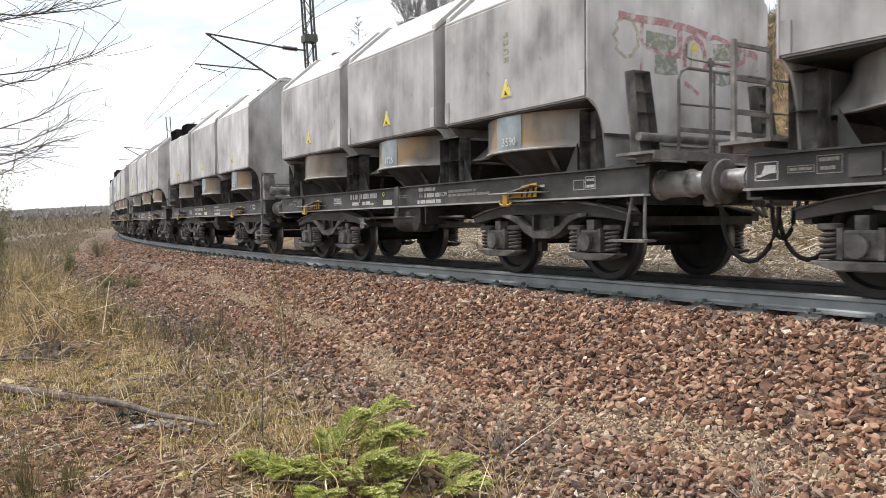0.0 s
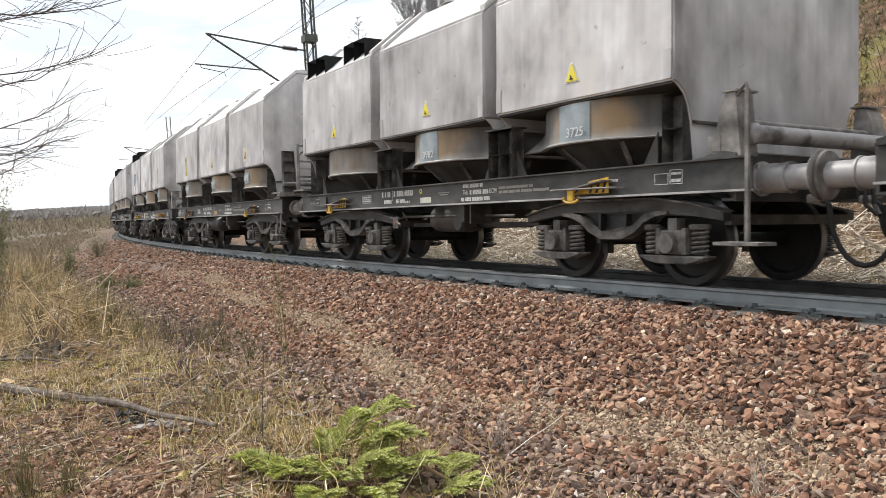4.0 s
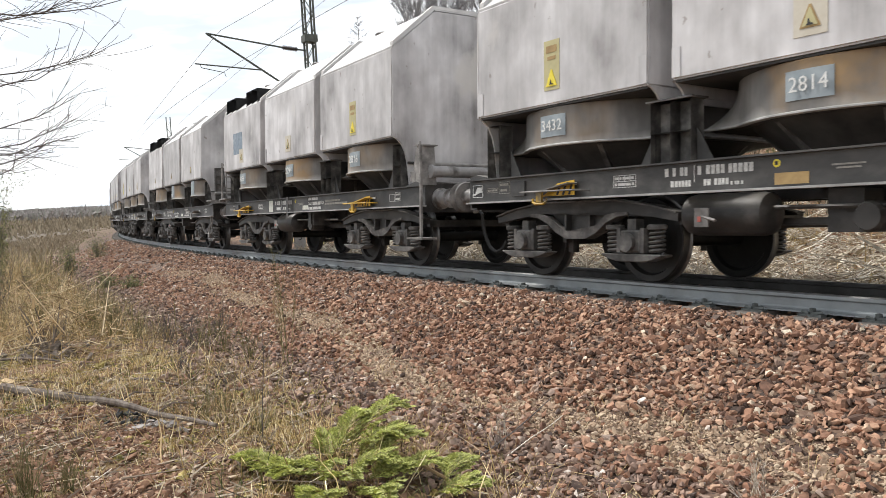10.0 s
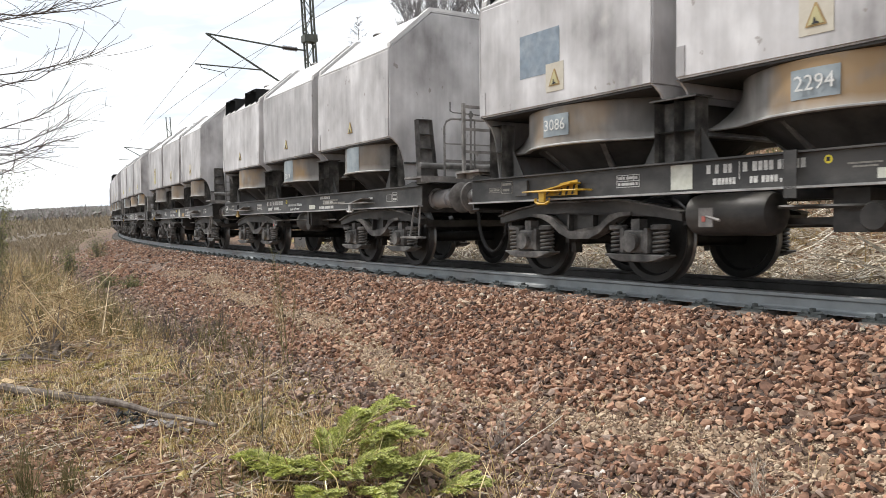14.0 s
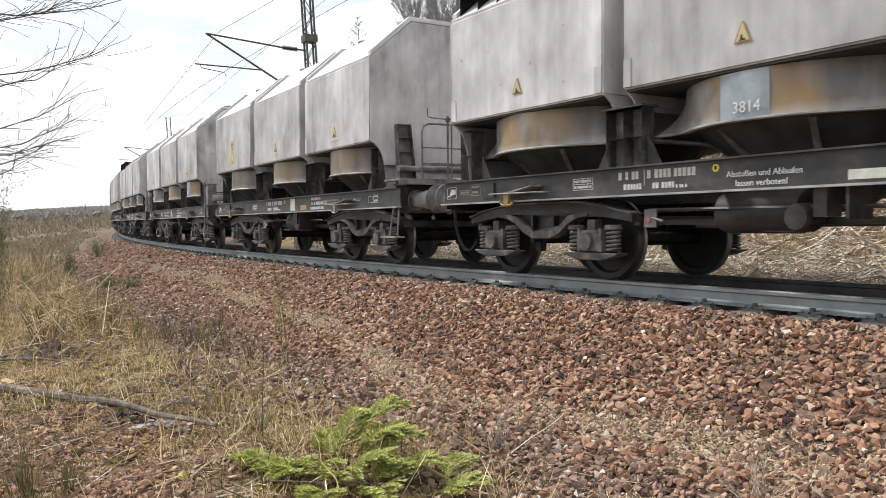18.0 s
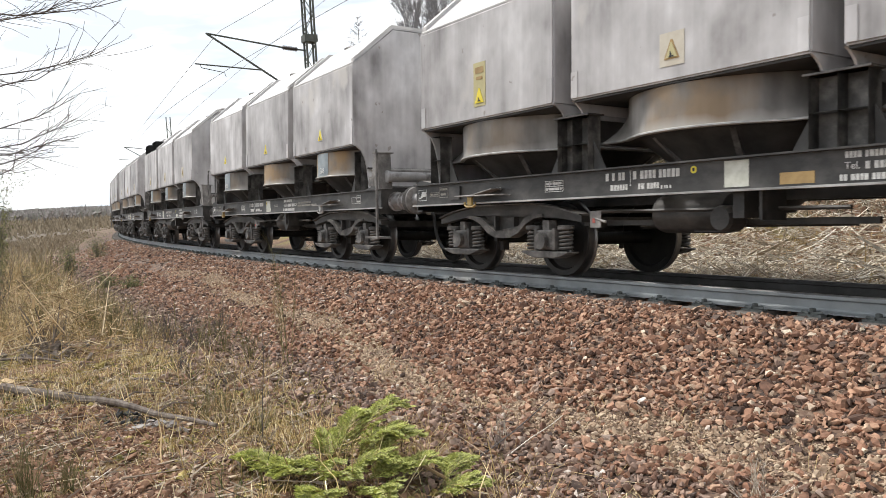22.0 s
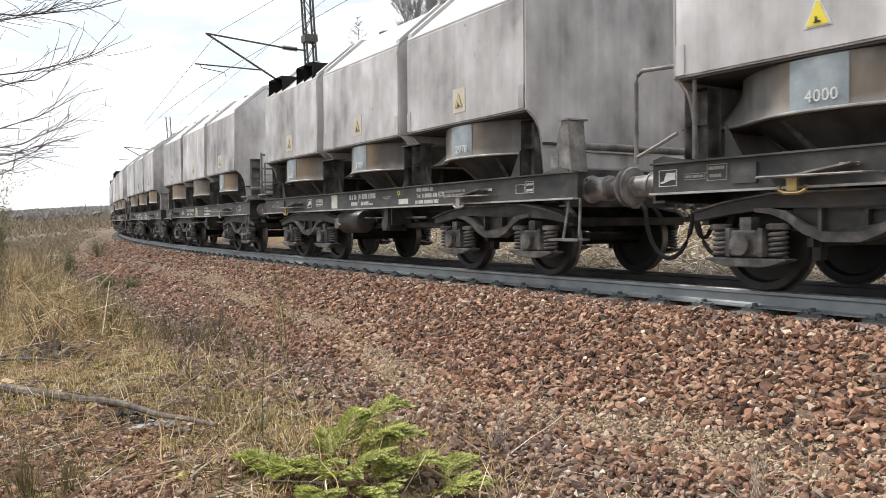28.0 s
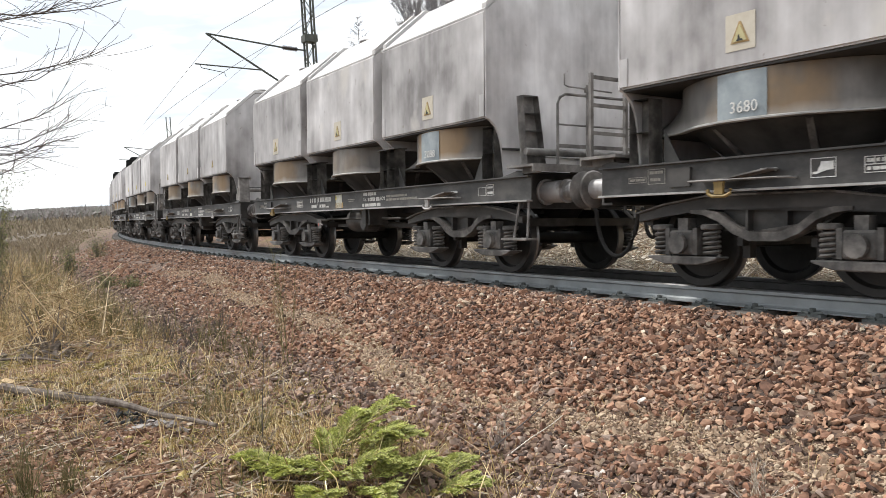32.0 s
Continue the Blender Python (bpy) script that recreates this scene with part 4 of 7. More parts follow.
F = frame_meshes()
ANCHOR = {m.name: meshed("hook", F["anchor"].copy(), m) for m in (YELLOW, DULL_YELLOW, EDGE)}
GUARD = {m.name: meshed("hook_guard", F["guard"].copy(), m) for m in (YELLOW, DUSTY, DULL_YELLOW)}
BOARD = {m.name: meshed("hook_board", F["board"].copy(), m) for m in (YELLOW, DULL_YELLOW)}
STRIPE = meshed("stripe", prism(bmesh.new(), [(0.0, 0.972), (0.035, 0.972), (0.08, 1.095), (0.045, 1.09)], 1, -1.368, -1.3635), BLACK)


def bogie_meshes():
    c = {}
    for side in (-1, 1):
        y0, y1 = sorted((side * 0.94, side * 1.06))
        bm = prism(bmesh.new(), [(-1.5, 0.66), (-1.5, 0.74), (-1.15, 0.82), (-0.62, 0.89), (0.62, 0.89), (1.15, 0.82), (1.5, 0.74), (1.5, 0.66), (1.15, 0.71), (0.62, 0.77), (-0.62, 0.77), (-1.15, 0.71)], 0 + 1, y0, y1)
        bmesh.ops.triangulate(bm, faces=[f for f in bm.faces if len(f.verts) > 4])
        c["beam", side] = meshed("side_beam", bm, FRAME)
        crest = [(-1.5, 0.742), (-1.15, 0.822), (-0.62, 0.892), (0.62, 0.892), (1.15, 0.822), (1.5, 0.742)]
        c["crest", side] = meshed("top_flange", prism(bmesh.new(), crest + [(x, z + 0.016) for x, z in reversed(crest)], 1, side * 1.0 - 0.1, side * 1.0 + 0.1), BOGIE)
        low = [(-0.82, 0.735), (-0.66, 0.715), (-0.5, 0.655), (-0.34, 0.54), (-0.16, 0.47), (0.16, 0.47), (0.34, 0.54), (0.5, 0.655), (0.66, 0.715), (0.82, 0.735)]
        bm = prism(bmesh.new(), low + [(x, min(z + 0.085, 0.768)) for x, z in reversed(low)], 1, side * 1.0 - 0.08, side * 1.0 + 0.08)
        bmesh.ops.triangulate(bm, faces=[f for f in bm.faces if len(f.verts) > 4])
        c["belly", side] = meshed("belly", bm, BOGIE)
        bm = bmesh.new()
        box(bm, -0.5, 0.5, side * 0.96 - 0.01, side * 0.96 + 0.01, 0.56, 0.78)
        for x in (-0.2, 0.2):
            box(bm, x - 0.015, x + 0.015, min(side * 0.96, side * 1.05), max(side * 0.96, side * 1.05), 0.56, 0.78)
        c["web", side] = meshed("web_plate", bm, FRAME)
        bm = bmesh.new()
        box(bm, -0.145, 0.145, side * 1.0 - 0.1, side * 1.0 + 0.1, 0.36, 0.6)
        bevelled(bm, 0.02)
        lathe(bm, [(0.1, -0.0), (0.1, 0.05), (0.085, 0.065)], 1, (0, side * 1.1 - (0.065 if side < 0 else 0), 0.47), 14)
        for q in (-0.17, 0.17):
            box(bm, q - 0.025, q + 0.025, side * 1.0 - 0.09, side * 1.0 + 0.09, 0.36, 0.62)
        box(bm, -0.06, 0.06, side * 1.0 - 0.06, side * 1.0 + 0.06, 0.6, 0.72)
        c["axle_box", side] = meshed("axle_box", bm, BOGIE)
        bm = bmesh.new()
        prism(bm, [(-0.43, 0.345), (0.43, 0.345), (0.42, 0.32), (0.3, 0.3), (0.2, 0.262), (-0.2, 0.262), (-0.3, 0.3), (-0.42, 0.32)], 1, side * 1.0 - 0.1, side * 1.0 + 0.1)
        c["keeper", side] = meshed("spring_plate", bevelled(bm, 0.01), BOGIE)
    bm = bmesh.new()
    turns, seg = 5.5, 60
    tube(bm, [(0.075 * math.cos(2 * math.pi * turns * i / seg), 0.075 * math.sin(2 * math.pi * turns * i / seg), 0.35 + 0.25 * i / seg) for i in range(seg + 1)], 0.0165, 5)
    lathe(bm, [(0.09, 0.6), (0.105, 0.61), (0.105, 0.65), (0.08, 0.66)], 2, (0, 0, 0), 12)
    c["spring"] = meshed("coil_spring", bm, BOGIE, True)
    bm = bmesh.new()
    box(bm, -0.2, 0.2, -0.94, 0.94, 0.56, 0.74), box(bm, -1.5, -1.42, -0.94, 0.94, 0.62, 0.72), box(bm, 1.42, 1.5, -0.94, 0.94, 0.62, 0.72)
    for x in (-0.38, 0.38):
        box(bm, x - 0.03, x + 0.03, -0.9, 0.9, 0.42, 0.5)
        for y in (-0.75, 0.75):
            box(bm, x - 0.04, x + 0.04, y - 0.05, y + 0.05, 0.3, 0.58)
    c["bolster"] = meshed("bolster", bm, FRAME)
    bm = lathe(bmesh.new(), [(0.08, -1.0), (0.08, -0.82), (0.095, -0.8), (0.08, -0.6), (0.08, 0.6), (0.095, 0.8), (0.08, 0.82), (0.08, 1.0)], 1, seg=14)
    c["axle"] = meshed("wheelset", bm, WHEEL, True)
    for side in (-1, 1):
        prof = [(0.1, 0.82), (0.13, 0.825), (0.16, 0.78), (0.36, 0.765), (0.385, 0.815), (0.45, 0.818), (0.46, 0.805), (0.461, 0.72), (0.468, 0.71), (0.486, 0.7), (0.486, 0.69), (0.47, 0.682), (0.39, 0.684), (0.36, 0.73), (0.16, 0.71), (0.1, 0.68)]
        bm = lathe(bmesh.new(), [(r, side * y) for r, y in prof], 1, seg=40)
        me = meshed("wheel", bm, WHEEL, True)
        me.materials.append(TREAD)
        for f in me.polygons:
            r = math.hypot(f.center.x, f.center.z)
            if r > 0.455:
                f.material_index = 1
        c["wheel", side] = me
    return c


B = bogie_meshes()


def sill_marks():
    """Painted marks of the side sill; what cannot be repeated is bars of its size."""
    c = {}

    def bars(name, mat, rows):
        bm = bmesh.new()
        for x0, x1, z0, z1 in rows:
            box(bm, x0, x1, -1.3035, -1.2995, z0, z1)
        return meshed(name, bm, mat)

    def frame_rows(x0, x1, z0, z1, t=0.006):
        return [(x0, x1, z0, z0 + t), (x0, x1, z1 - t, z1), (x0, x0 + t, z0 + t, z1 - t), (x1 - t, x1, z0 + t, z1 - t)]

    rng = random.Random(5)

    def words(x0, x1, z, h, lo=0.02, hi=0.09):
        out, x = [], x0
        while x < x1 - lo:
            w = min(rng.uniform(lo, hi), x1 - x)
            out.append((x, x + w, z, z + h))
            x += w + h * (0.16 if rng.random() < 0.85 else 0.6)
        return out

    grid = frame_rows(-0.16, 0.16, -0.065, 0.065) + [(-0.154, 0.154, -0.004, 0.004)] + [(q - 0.003, q + 0.003, 0.004, 0.059) for q in (-0.08, 0.0, 0.08)]
    grid += words(-0.14, 0.14, 0.018, 0.028, 0.015, 0.03) + words(-0.14, 0.14, -0.045, 0.028, 0.02, 0.06)
    c["grid"] = bars("load_table", LETTER, grid)
    c["number"] = bars("wagon_number", LETTER, words(-0.42, -0.16, 0.012, 0.075, 0.028, 0.036) + words(-0.09, 0.17, 0.012, 0.078, 0.03, 0.038) + words(0.2, 0.42, 0.012, 0.075, 0.03, 0.038) + [(-0.125, -0.118, -0.05, 0.1)] + words(-0.36, -0.12, -0.085, 0.055, 0.022, 0.034) + words(-0.03, 0.2, -0.085, 0.055, 0.022, 0.034) + words(0.22, 0.34, -0.09, 0.03, 0.016, 0.02))
    c["owner"] = bars("owner_text", LETTER, words(-0.3, 0.14, 0.058, 0.05, 0.02, 0.03) + words(-0.15, 0.24, -0.03, 0.056, 0.024, 0.034) + words(-0.34, 0.28, -0.112, 0.048, 0.02, 0.03))
    c["notice"] = bars("notice_text", DIM_WHITE, words(-0.5, 0.2, 0.012, 0.034, 0.012, 0.022) + words(-0.5, 0.5, -0.042, 0.034, 0.012, 0.022))
    c["short"] = bars("notice_text", DIM_WHITE, words(-0.14, 0.14, 0.012, 0.014, 0.03, 0.08) + words(-0.1, 0.12, -0.016, 0.014, 0.03, 0.08))
    c["tiny"] = bars("notice_text", WHITE, words(-0.08, 0.08, 0.0, 0.03, 0.01, 0.025))
    c["frame"] = bars("brake_box", LETTER, frame_rows(-0.16, 0.02, -0.06, 0.05) + frame_rows(0.04, 0.2, -0.06, 0.08) + words(0.06, 0.18, 0.03, 0.025, 0.02, 0.04) + words(0.06, 0.18, -0.04, 0.03, 0.02, 0.05))
    c["small_frames"] = bars("brake_box", DIM_WHITE, frame_rows(-0.12, 0.12, -0.03, 0.03) + words(-0.1, 0.1, -0.012, 0.025, 0.02, 0.04) + frame_rows(0.14, 0.36, -0.05, 0.1) + words(0.16, 0.34, 0.05, 0.03, 0.02, 0.04) + words(0.17, 0.33, -0.02, 0.03, 0.02, 0.04))
    c["pale"] = bars("label_plate", PLATE, [(-0.15, 0.15, -0.04, 0.04)])
    c["ochre"] = bars("label_plate", OCHRE, [(-0.16, 0.16, -0.05, 0.05)])
    c["paper"] = bars("paper_label", PLATE, [(-0.13, 0.13, -0.12, 0.12)])
    c["card"] = bars("card_label", WHITE, frame_rows(-0.11, 0.11, -0.08, 0.08) + [(-0.02, 0.09, -0.02, 0.05), (-0.09, -0.05, -0.05, -0.03)])
    bm = prism(bmesh.new(), [(-0.06, -0.05), (0.08, -0.01), (0.08, 0.05), (-0.02, 0.03)], 1, -1.3065, -1.304)
    c["card_mark"] = meshed("card_mark", bm, WHITE)
    bm = lathe(bmesh.new(), [(0.036, -1.3035), (0.036, -1.2995)], 1, (0, 0, 0), 16)
    c["disc"] = meshed("round_mark", bm, SIGN_YELLOW)
    bm = prism(bmesh.new(), [(-0.014, -0.016), (0.014, -0.016), (0.014, 0.018), (-0.014, 0.018)], 1, -1.307, -1.304)
    c["disc_mark"] = meshed("round_mark_centre", bm, BLACK)
    c["dark_box"] = meshed("switch_box", bar_box(-0.13, 0.13, -1.33, -1.3, -0.09, 0.09), FRAME)
    return c


M = sill_marks()
TEXT = {body: lettering(body, 0.085, LETTER) for body in ("Tel.", "ECM")}
Z_SILL = 1.08

# which wagons carry what: ends with a platform, roof hoods, bright hooks, numbers on the rings (rear, middle, front)
FRONT_PLATFORM, REAR_PLATFORM = {1, 3, 5, 6, 9, 12, 13}, {0, 2, 4, 8, 11}
HOODS, BRIGHT, POSTED = {2, 4, 5, 8, 11, 12}, {1, 2, 3, 4}, {1, 4}
NUMBERS = {0: ("", "", ""), 1: ("", "1725", "3590"), 2: ("", "3982", "3725"), 3: ("", "", ""), 4: ("3086", "2294", "2816"), 3: ("3432", "2814", "3892"), 5: ("", "3814", ""),
           6: ("", "", ""), 7: ("4000", "", "508"), 8: ("3680", "3909", "2978"), 9: ("", "", "3088")}


def i_out(i):
    """The outer side of a silo on its wagon: ahead, behind, or neither."""
    return (1, 0, -1)[i]


def build_silo(k, i, wagon):
    x = SILO_X[i]
    silo = part("silo", C["shell"], SILO, wagon, "weathered grey painted steel silo with a sloped roof", at=pose(x, 0, 0))
    for side in (-1, 1):
        part("roof_plate", C["roof", side], ROOF, silo)
        part("end_plate", C["end" if side == i_out(i) else "mid", side], SILO, silo)
        part("corner_plate", C["tab", side], SILO, silo)
    part("roof_plate", C["crown"], ROOF, silo)
    if i != 1:
        e = part("end_wall", C["wall", 1 if i == 0 else -1], SILO, silo, "stained grey end wall with curved lower corners")
        part("end_lip", C["lip", 1 if i == 0 else -1], FRAME, e)
    part("bottom_plate", C["bottom"], CONE, silo, "dark plate for the shade under the silo")
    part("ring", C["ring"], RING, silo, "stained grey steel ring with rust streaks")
    part("ring_flange", C["flange"], EDGE, silo)
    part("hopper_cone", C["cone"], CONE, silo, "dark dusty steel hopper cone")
    part("collar_floor", C["floor"], CONE, silo)
    for q in range(8):
        part("rib", C["rib"], BOGIE, silo, at=pose(0, 0, 0, 0, 0, 22.5 + 45 * q))
    part("hatch", C["hatch"], DUSTY, silo, at=pose(-0.1, 0, 0))
    for q in (-1.38, 1.38):
        part("roof_rib", C["roof_rib"], ROOF, silo, at=pose(q, 0, 0))
    for q in (-0.95, 0.9):
        part("vent", C["vent"], DUSTY, silo, at=pose(q, -0.35, 0))
    if k in HOODS and i == 2:
        for q in (-0.85, 0.75):
            part("hood", C["hood"], BLACK, silo, "black open sheet-metal hood", at=pose(q, 0, 0))
    if (k, i) in ((3, 2), (4, 0), (6, 2)):
        part("sign_panel", C["panel"], SIGN_PALE, silo, "faded yellow warning panel")
        part("panel_mark", C["panel_mark"], OCHRE, silo)
        part("sign", C["sign"], SIGN_YELLOW, silo, "yellow warning triangle")
    elif k in (3, 4, 6, 8, 9, 12):
        part("sign_panel", C["square"], PANEL, silo, "pale square warning panel")
        part("sign", C["sign_edge"], OCHRE, silo, "worn dark edge of the triangle")
        part("sign", C["sign_pale"], SIGN_FADED, silo, "faded warning triangle")
    elif k in (5, 10, 13):
        part("sign", C["sign_edge"], OCHRE, silo, "worn dark edge of the triangle")
        part("sign", C["sign_pale"], SIGN_PALE, silo, "faded warning triangle")
    else:
        part("sign", C["sign_back"], WHITE, silo, "white edge of the triangle")
        part("sign", C["sign"], SIGN_YELLOW, silo, "yellow warning triangle")
    part("pictogram", C["mark"], BLACK, silo)
    if (k, i) == (4, 2):
        part("paint_patch", bar_box(-0.62, 0.08, -1.4345, -1.43, 2.36, 2.86), SPRAY_BLUE, silo, "faded light blue paint patch")
    if (k, i) == (1, 0):
        for q in (2.62, 2.72, 2.83, 2.92):
            part("faded_mark", bar_box(-0.05, 0.04, -1.4345, -1.43, q, q + 0.06), SPRAY_CREAM, silo, "pale worn marking")
    body = NUMBERS.get(k, ("", "", ""))[2 - i]
    whole = k not in (3, 4, 6)
    if body or (k + i) % 4 == 1:
        part("number_patch", C["strip" if whole else "patch"], BLUE, silo, "faded blue-grey number field")
    if body:
        part("number", lettering(body, 0.145 if whole else 0.18, WHITE), WHITE, silo, "white stencilled " + body, at=pose(0.02 if whole else -0.03, -1.418, 1.645 if whole else 1.76))


def build_wagon(k):
    wagon = tagged(new("silo_wagon"), "", "railway wagon", "wagons of the train")
    part("centre_beam", F["centre"], FRAME, wagon)
    for side in (-1, 1):
        part("side_sill", F["sill", side], FRAME, wagon, "black dusty steel side sill")
        part("sill_flange", F["flange", side], EDGE, wagon)
    for end, turn in ((1, 0), (-1, 180)):
        tip = 5.33 if end > 0 else -5.0
        at = pose(tip, 0, 0, 0, 0, turn)
        back = 0.22 if end > 0 else 0.0
        reach = (0.72 if k in FRONT_PLATFORM else 0.62) if end > 0 else (0.494 if k + 1 in FRONT_PLATFORM else 0.594)
        part("headstock", F["headstock"], FRAME, wagon, at=pose(tip - end * back, 0, 0, 0, 0, turn))
        for y in (-0.875, 0.875):
            b = part("buffer", F["buffer", reach], PIPE, wagon, "dusty grey buffer", at=pose(tip + end * (0.035 - back), y * 1.06, 1.04, 0, 0, turn))
            part("buffer_plate", F["plate", reach], DUSTY, b)
        part("draw_hook", F["hook"], FRAME, wagon, at=at)
        for side in (-1, 1):
            if end < 0 and side > 0:
                continue
            h = part("brake_hose", F["hose", side], RUBBER, wagon, "black rubber brake hose", at=at)
            part("hose_cock", F["cock", side], EDGE, h)
    for x in (-1.61, 1.54, 4.4, -4.5):
        for turn in (0, 180):
            s = part("saddle", F["saddle" if abs(x) < 3 else "end_saddle"], BOGIE, wagon, at=pose(x, 0, 0, 0, 0, turn))
            for side in (-1, 1):
                if abs(x) < 3 or (side * x < 0) != (turn == 180):
                    part("gusset", F["gusset", side], CONE, s)
            if abs(x) < 3:
                part("cap_plate", F["cap"], BOGIE, s, "flat cap plate")
    if k in (2, 4, 7, 11):
        part("cross_pipe", F["pipe"], PIPE, wagon, "pale grey cross pipe", at=pose(5.2, 0, -0.06))
    part("cross_pipe", F["thin_pipe"], DUSTY, wagon, at=pose(5.15, 0, -0.12))
    if k in FRONT_PLATFORM:
        p = part("platform", F["platform"], DUSTY, wagon, at=pose(5.32, 0, 0))
        part("ladder", F["ladder"], DUSTY, wagon, "open sheet-metal ladder", at=pose(5.03, -1.02, 0, 0, 0, 90))
        part("ladder", F["ladder"], DUSTY, wagon, at=pose(5.03, 0.97, 0, 0, 0, 90))
        part("railing", F["railing"], DUSTY, p, "bent tube railing")
        for y in (-0.42, 0.5):
            part("railing_post", F["post"], DUSTY, p, at=pose(0, y, 0))
        part("hand_brake", F["brake_wheel"], DUSTY, p)
        part("step_post", F["stirrup"], DUSTY, wagon, "hanging stirrup step", at=pose(5.2, 0, 0))
    else:
        for turn in (0, 180):
            part("end_bracket", F["stub"], DUSTY, wagon, at=pose(5.12, 0.08, 0) if not turn else pose(4.98, -0.28, 0, 0, 0, 180))
        part("step_post", F["step_post" if k in (2, 4, 7, 11, 14) else "stirrup"], DUSTY, wagon, "upright grab post with a footboard" if k in (2, 4, 7, 11, 14) else "hanging stirrup step", at=pose(5.3, 0, 0))
    if k in REAR_PLATFORM:
        p = part("platform", F["platform"], DUSTY, wagon, at=pose(-5.06, 0, 0, 0, 0, 180))
        part("grab_rail", F["gate"], DUSTY, p)
        for y in (-1.36, -0.84, 0.84, 1.36):
            part("railing_post", F["gate_post"], DUSTY, p, "square steel post", at=pose(0, y, 0))
        for y in (-1.35, 0.85):
            for z in (1.62, 1.92, 2.22):
                part("railing_bar", F["gate_rail"], DUSTY, p, at=pose(0, y, z))
    elif k in (7, 10, 13):
        part("grab_rail", F["loop_rail"], DUSTY, wagon, "bent tube grab rail", at=pose(-4.75, 0, 0))
    for i in range(3):
        build_silo(k, i, wagon)
    part("air_tank", F["tank"], FRAME, wagon, at=pose(-1.15, -0.95, 0.72) if k in (3, 4, 8) else pose(-0.25, -0.8, 0.74))
    part("brake_gear", F["gear"], FRAME, wagon)
    cl = part("changeover_lever", F["changeover"], DUSTY, wagon, at=pose(-1.2, 0, 0))
    part("lever_mark", F["changeover_red"], RED, cl)
    if k in POSTED:
        part("sill_post", meshed("sill_post", bar_box(-0.06, 0.06, -1.37, -1.36, 0.84, 1.24), FRAME), FRAME, wagon, at=pose(0.15 if k != 4 else -0.3, 0, 0))
    for n, x in enumerate((3.1, -3.4)):
        bright = k in BRIGHT
        paint = YELLOW if bright else (DULL_YELLOW if n else EDGE)
        a = part("hook", ANCHOR[paint.name], paint, wagon, "yellow painted roping hook" if bright else "dirty pale roping hook", at=pose(x, 0, 0))
        part("hook_guard", GUARD[YELLOW.name if bright and k > 3 else DUSTY.name], DUSTY, a)
        if bright:
            part("hook_board", BOARD[YELLOW.name if bright else DULL_YELLOW.name], YELLOW, a, "yellow board with black stripes")
            for q in (0.2, 0.3, 0.4):
                part("stripe", STRIPE, BLACK, a, at=pose(q, 0, 0))
    marks = [("grid", -2.2), ("number", -1.15), ("disc", -0.42), ("disc_mark", -0.42), ("pale" if k % 3 else "ochre", -0.28), ("short", 0.22), ("owner", 1.05), ("notice", 2.05), ("tiny", 3.6), ("frame", 4.35), ("small_frames", -4.5), ("dark_box", -3.95), ("tiny", -3.0)]
    if k in (0, 3, 5, 6, 7):
        marks += [("card", -4.82), ("card_mark", -4.82)]
    if k in (6, 7, 8, 9):
        marks += [("paper", -0.3)] if k != 8 else [("paper", -2.0), ("card", -2.95), ("card_mark", -2.95)]
    moved = {4: {"number": -0.7, "disc": 0.0, "disc_mark": 0.0, "pale": 0.55, "ochre": 0.55, "short": 0.3, "paper": -1.5},
             6: {"grid": -1.9, "number": -0.55, "disc": 0.12, "disc_mark": 0.12, "paper": 0.6, "pale": 1.2, "ochre": 1.2, "short": 3.75, "owner": 1.95, "notice": 2.75},
             8: {"card": -2.5, "card_mark": -2.5, "grid": -2.0, "paper": -1.3, "number": -0.15, "disc": 1.15, "disc_mark": 1.15, "pale": 1.3, "ochre": 1.3, "short": 0.75, "owner": 2.05, "notice": 2.85}}.get(k, {})
    if k == 4:
        marks.append(("paper", 0.0))
    marks = [(key, moved.get(key, x)) for key, x in marks]
    tel = dict(marks)["owner"]
    if k == 5:
        marks = [m for m in marks if m[0] not in ("short", "owner", "pale", "ochre")] + [("pale", 1.0), ("owner", 1.75)]
    for key, x in marks:
        mat = M[key].materials[0]
        mark = part(M[key].name.split(".")[0], M[key], mat, wagon, at=pose(x, 0, Z_SILL + {"pale": -0.07, "ochre": -0.07, "disc": 0.065, "disc_mark": 0.065}.get(key, 0.0)) @ Matrix.Diagonal((*{"number": (1.2, 1, 1.08), "owner": (1.1, 1, 1.05)}.get(key, (1, 1, 1)), 1)))
        if key in ("grid", "number", "owner", "notice", "short", "tiny", "frame", "small_frames", "card"):
            tagged(mark, kind="stuff")
    if k != 5:
        for body, x in (("Tel.", tel - 0.27), ("ECM", tel + 0.37)):
            part("notice_text", TEXT[body], LETTER, wagon, "white stencilled " + body, at=pose(x, -1.3035, 1.078))
    if k == 5:
        for body, x, z in (("Abstoßen und Ablaufen", 0.08, 1.075), ("lassen verboten!", 0.06, 0.99)):
            part("notice_text", lettering(body, 0.08, WHITE), WHITE, wagon, "white stencilled notice", at=pose(x, -1.3035, z))
    sets = []
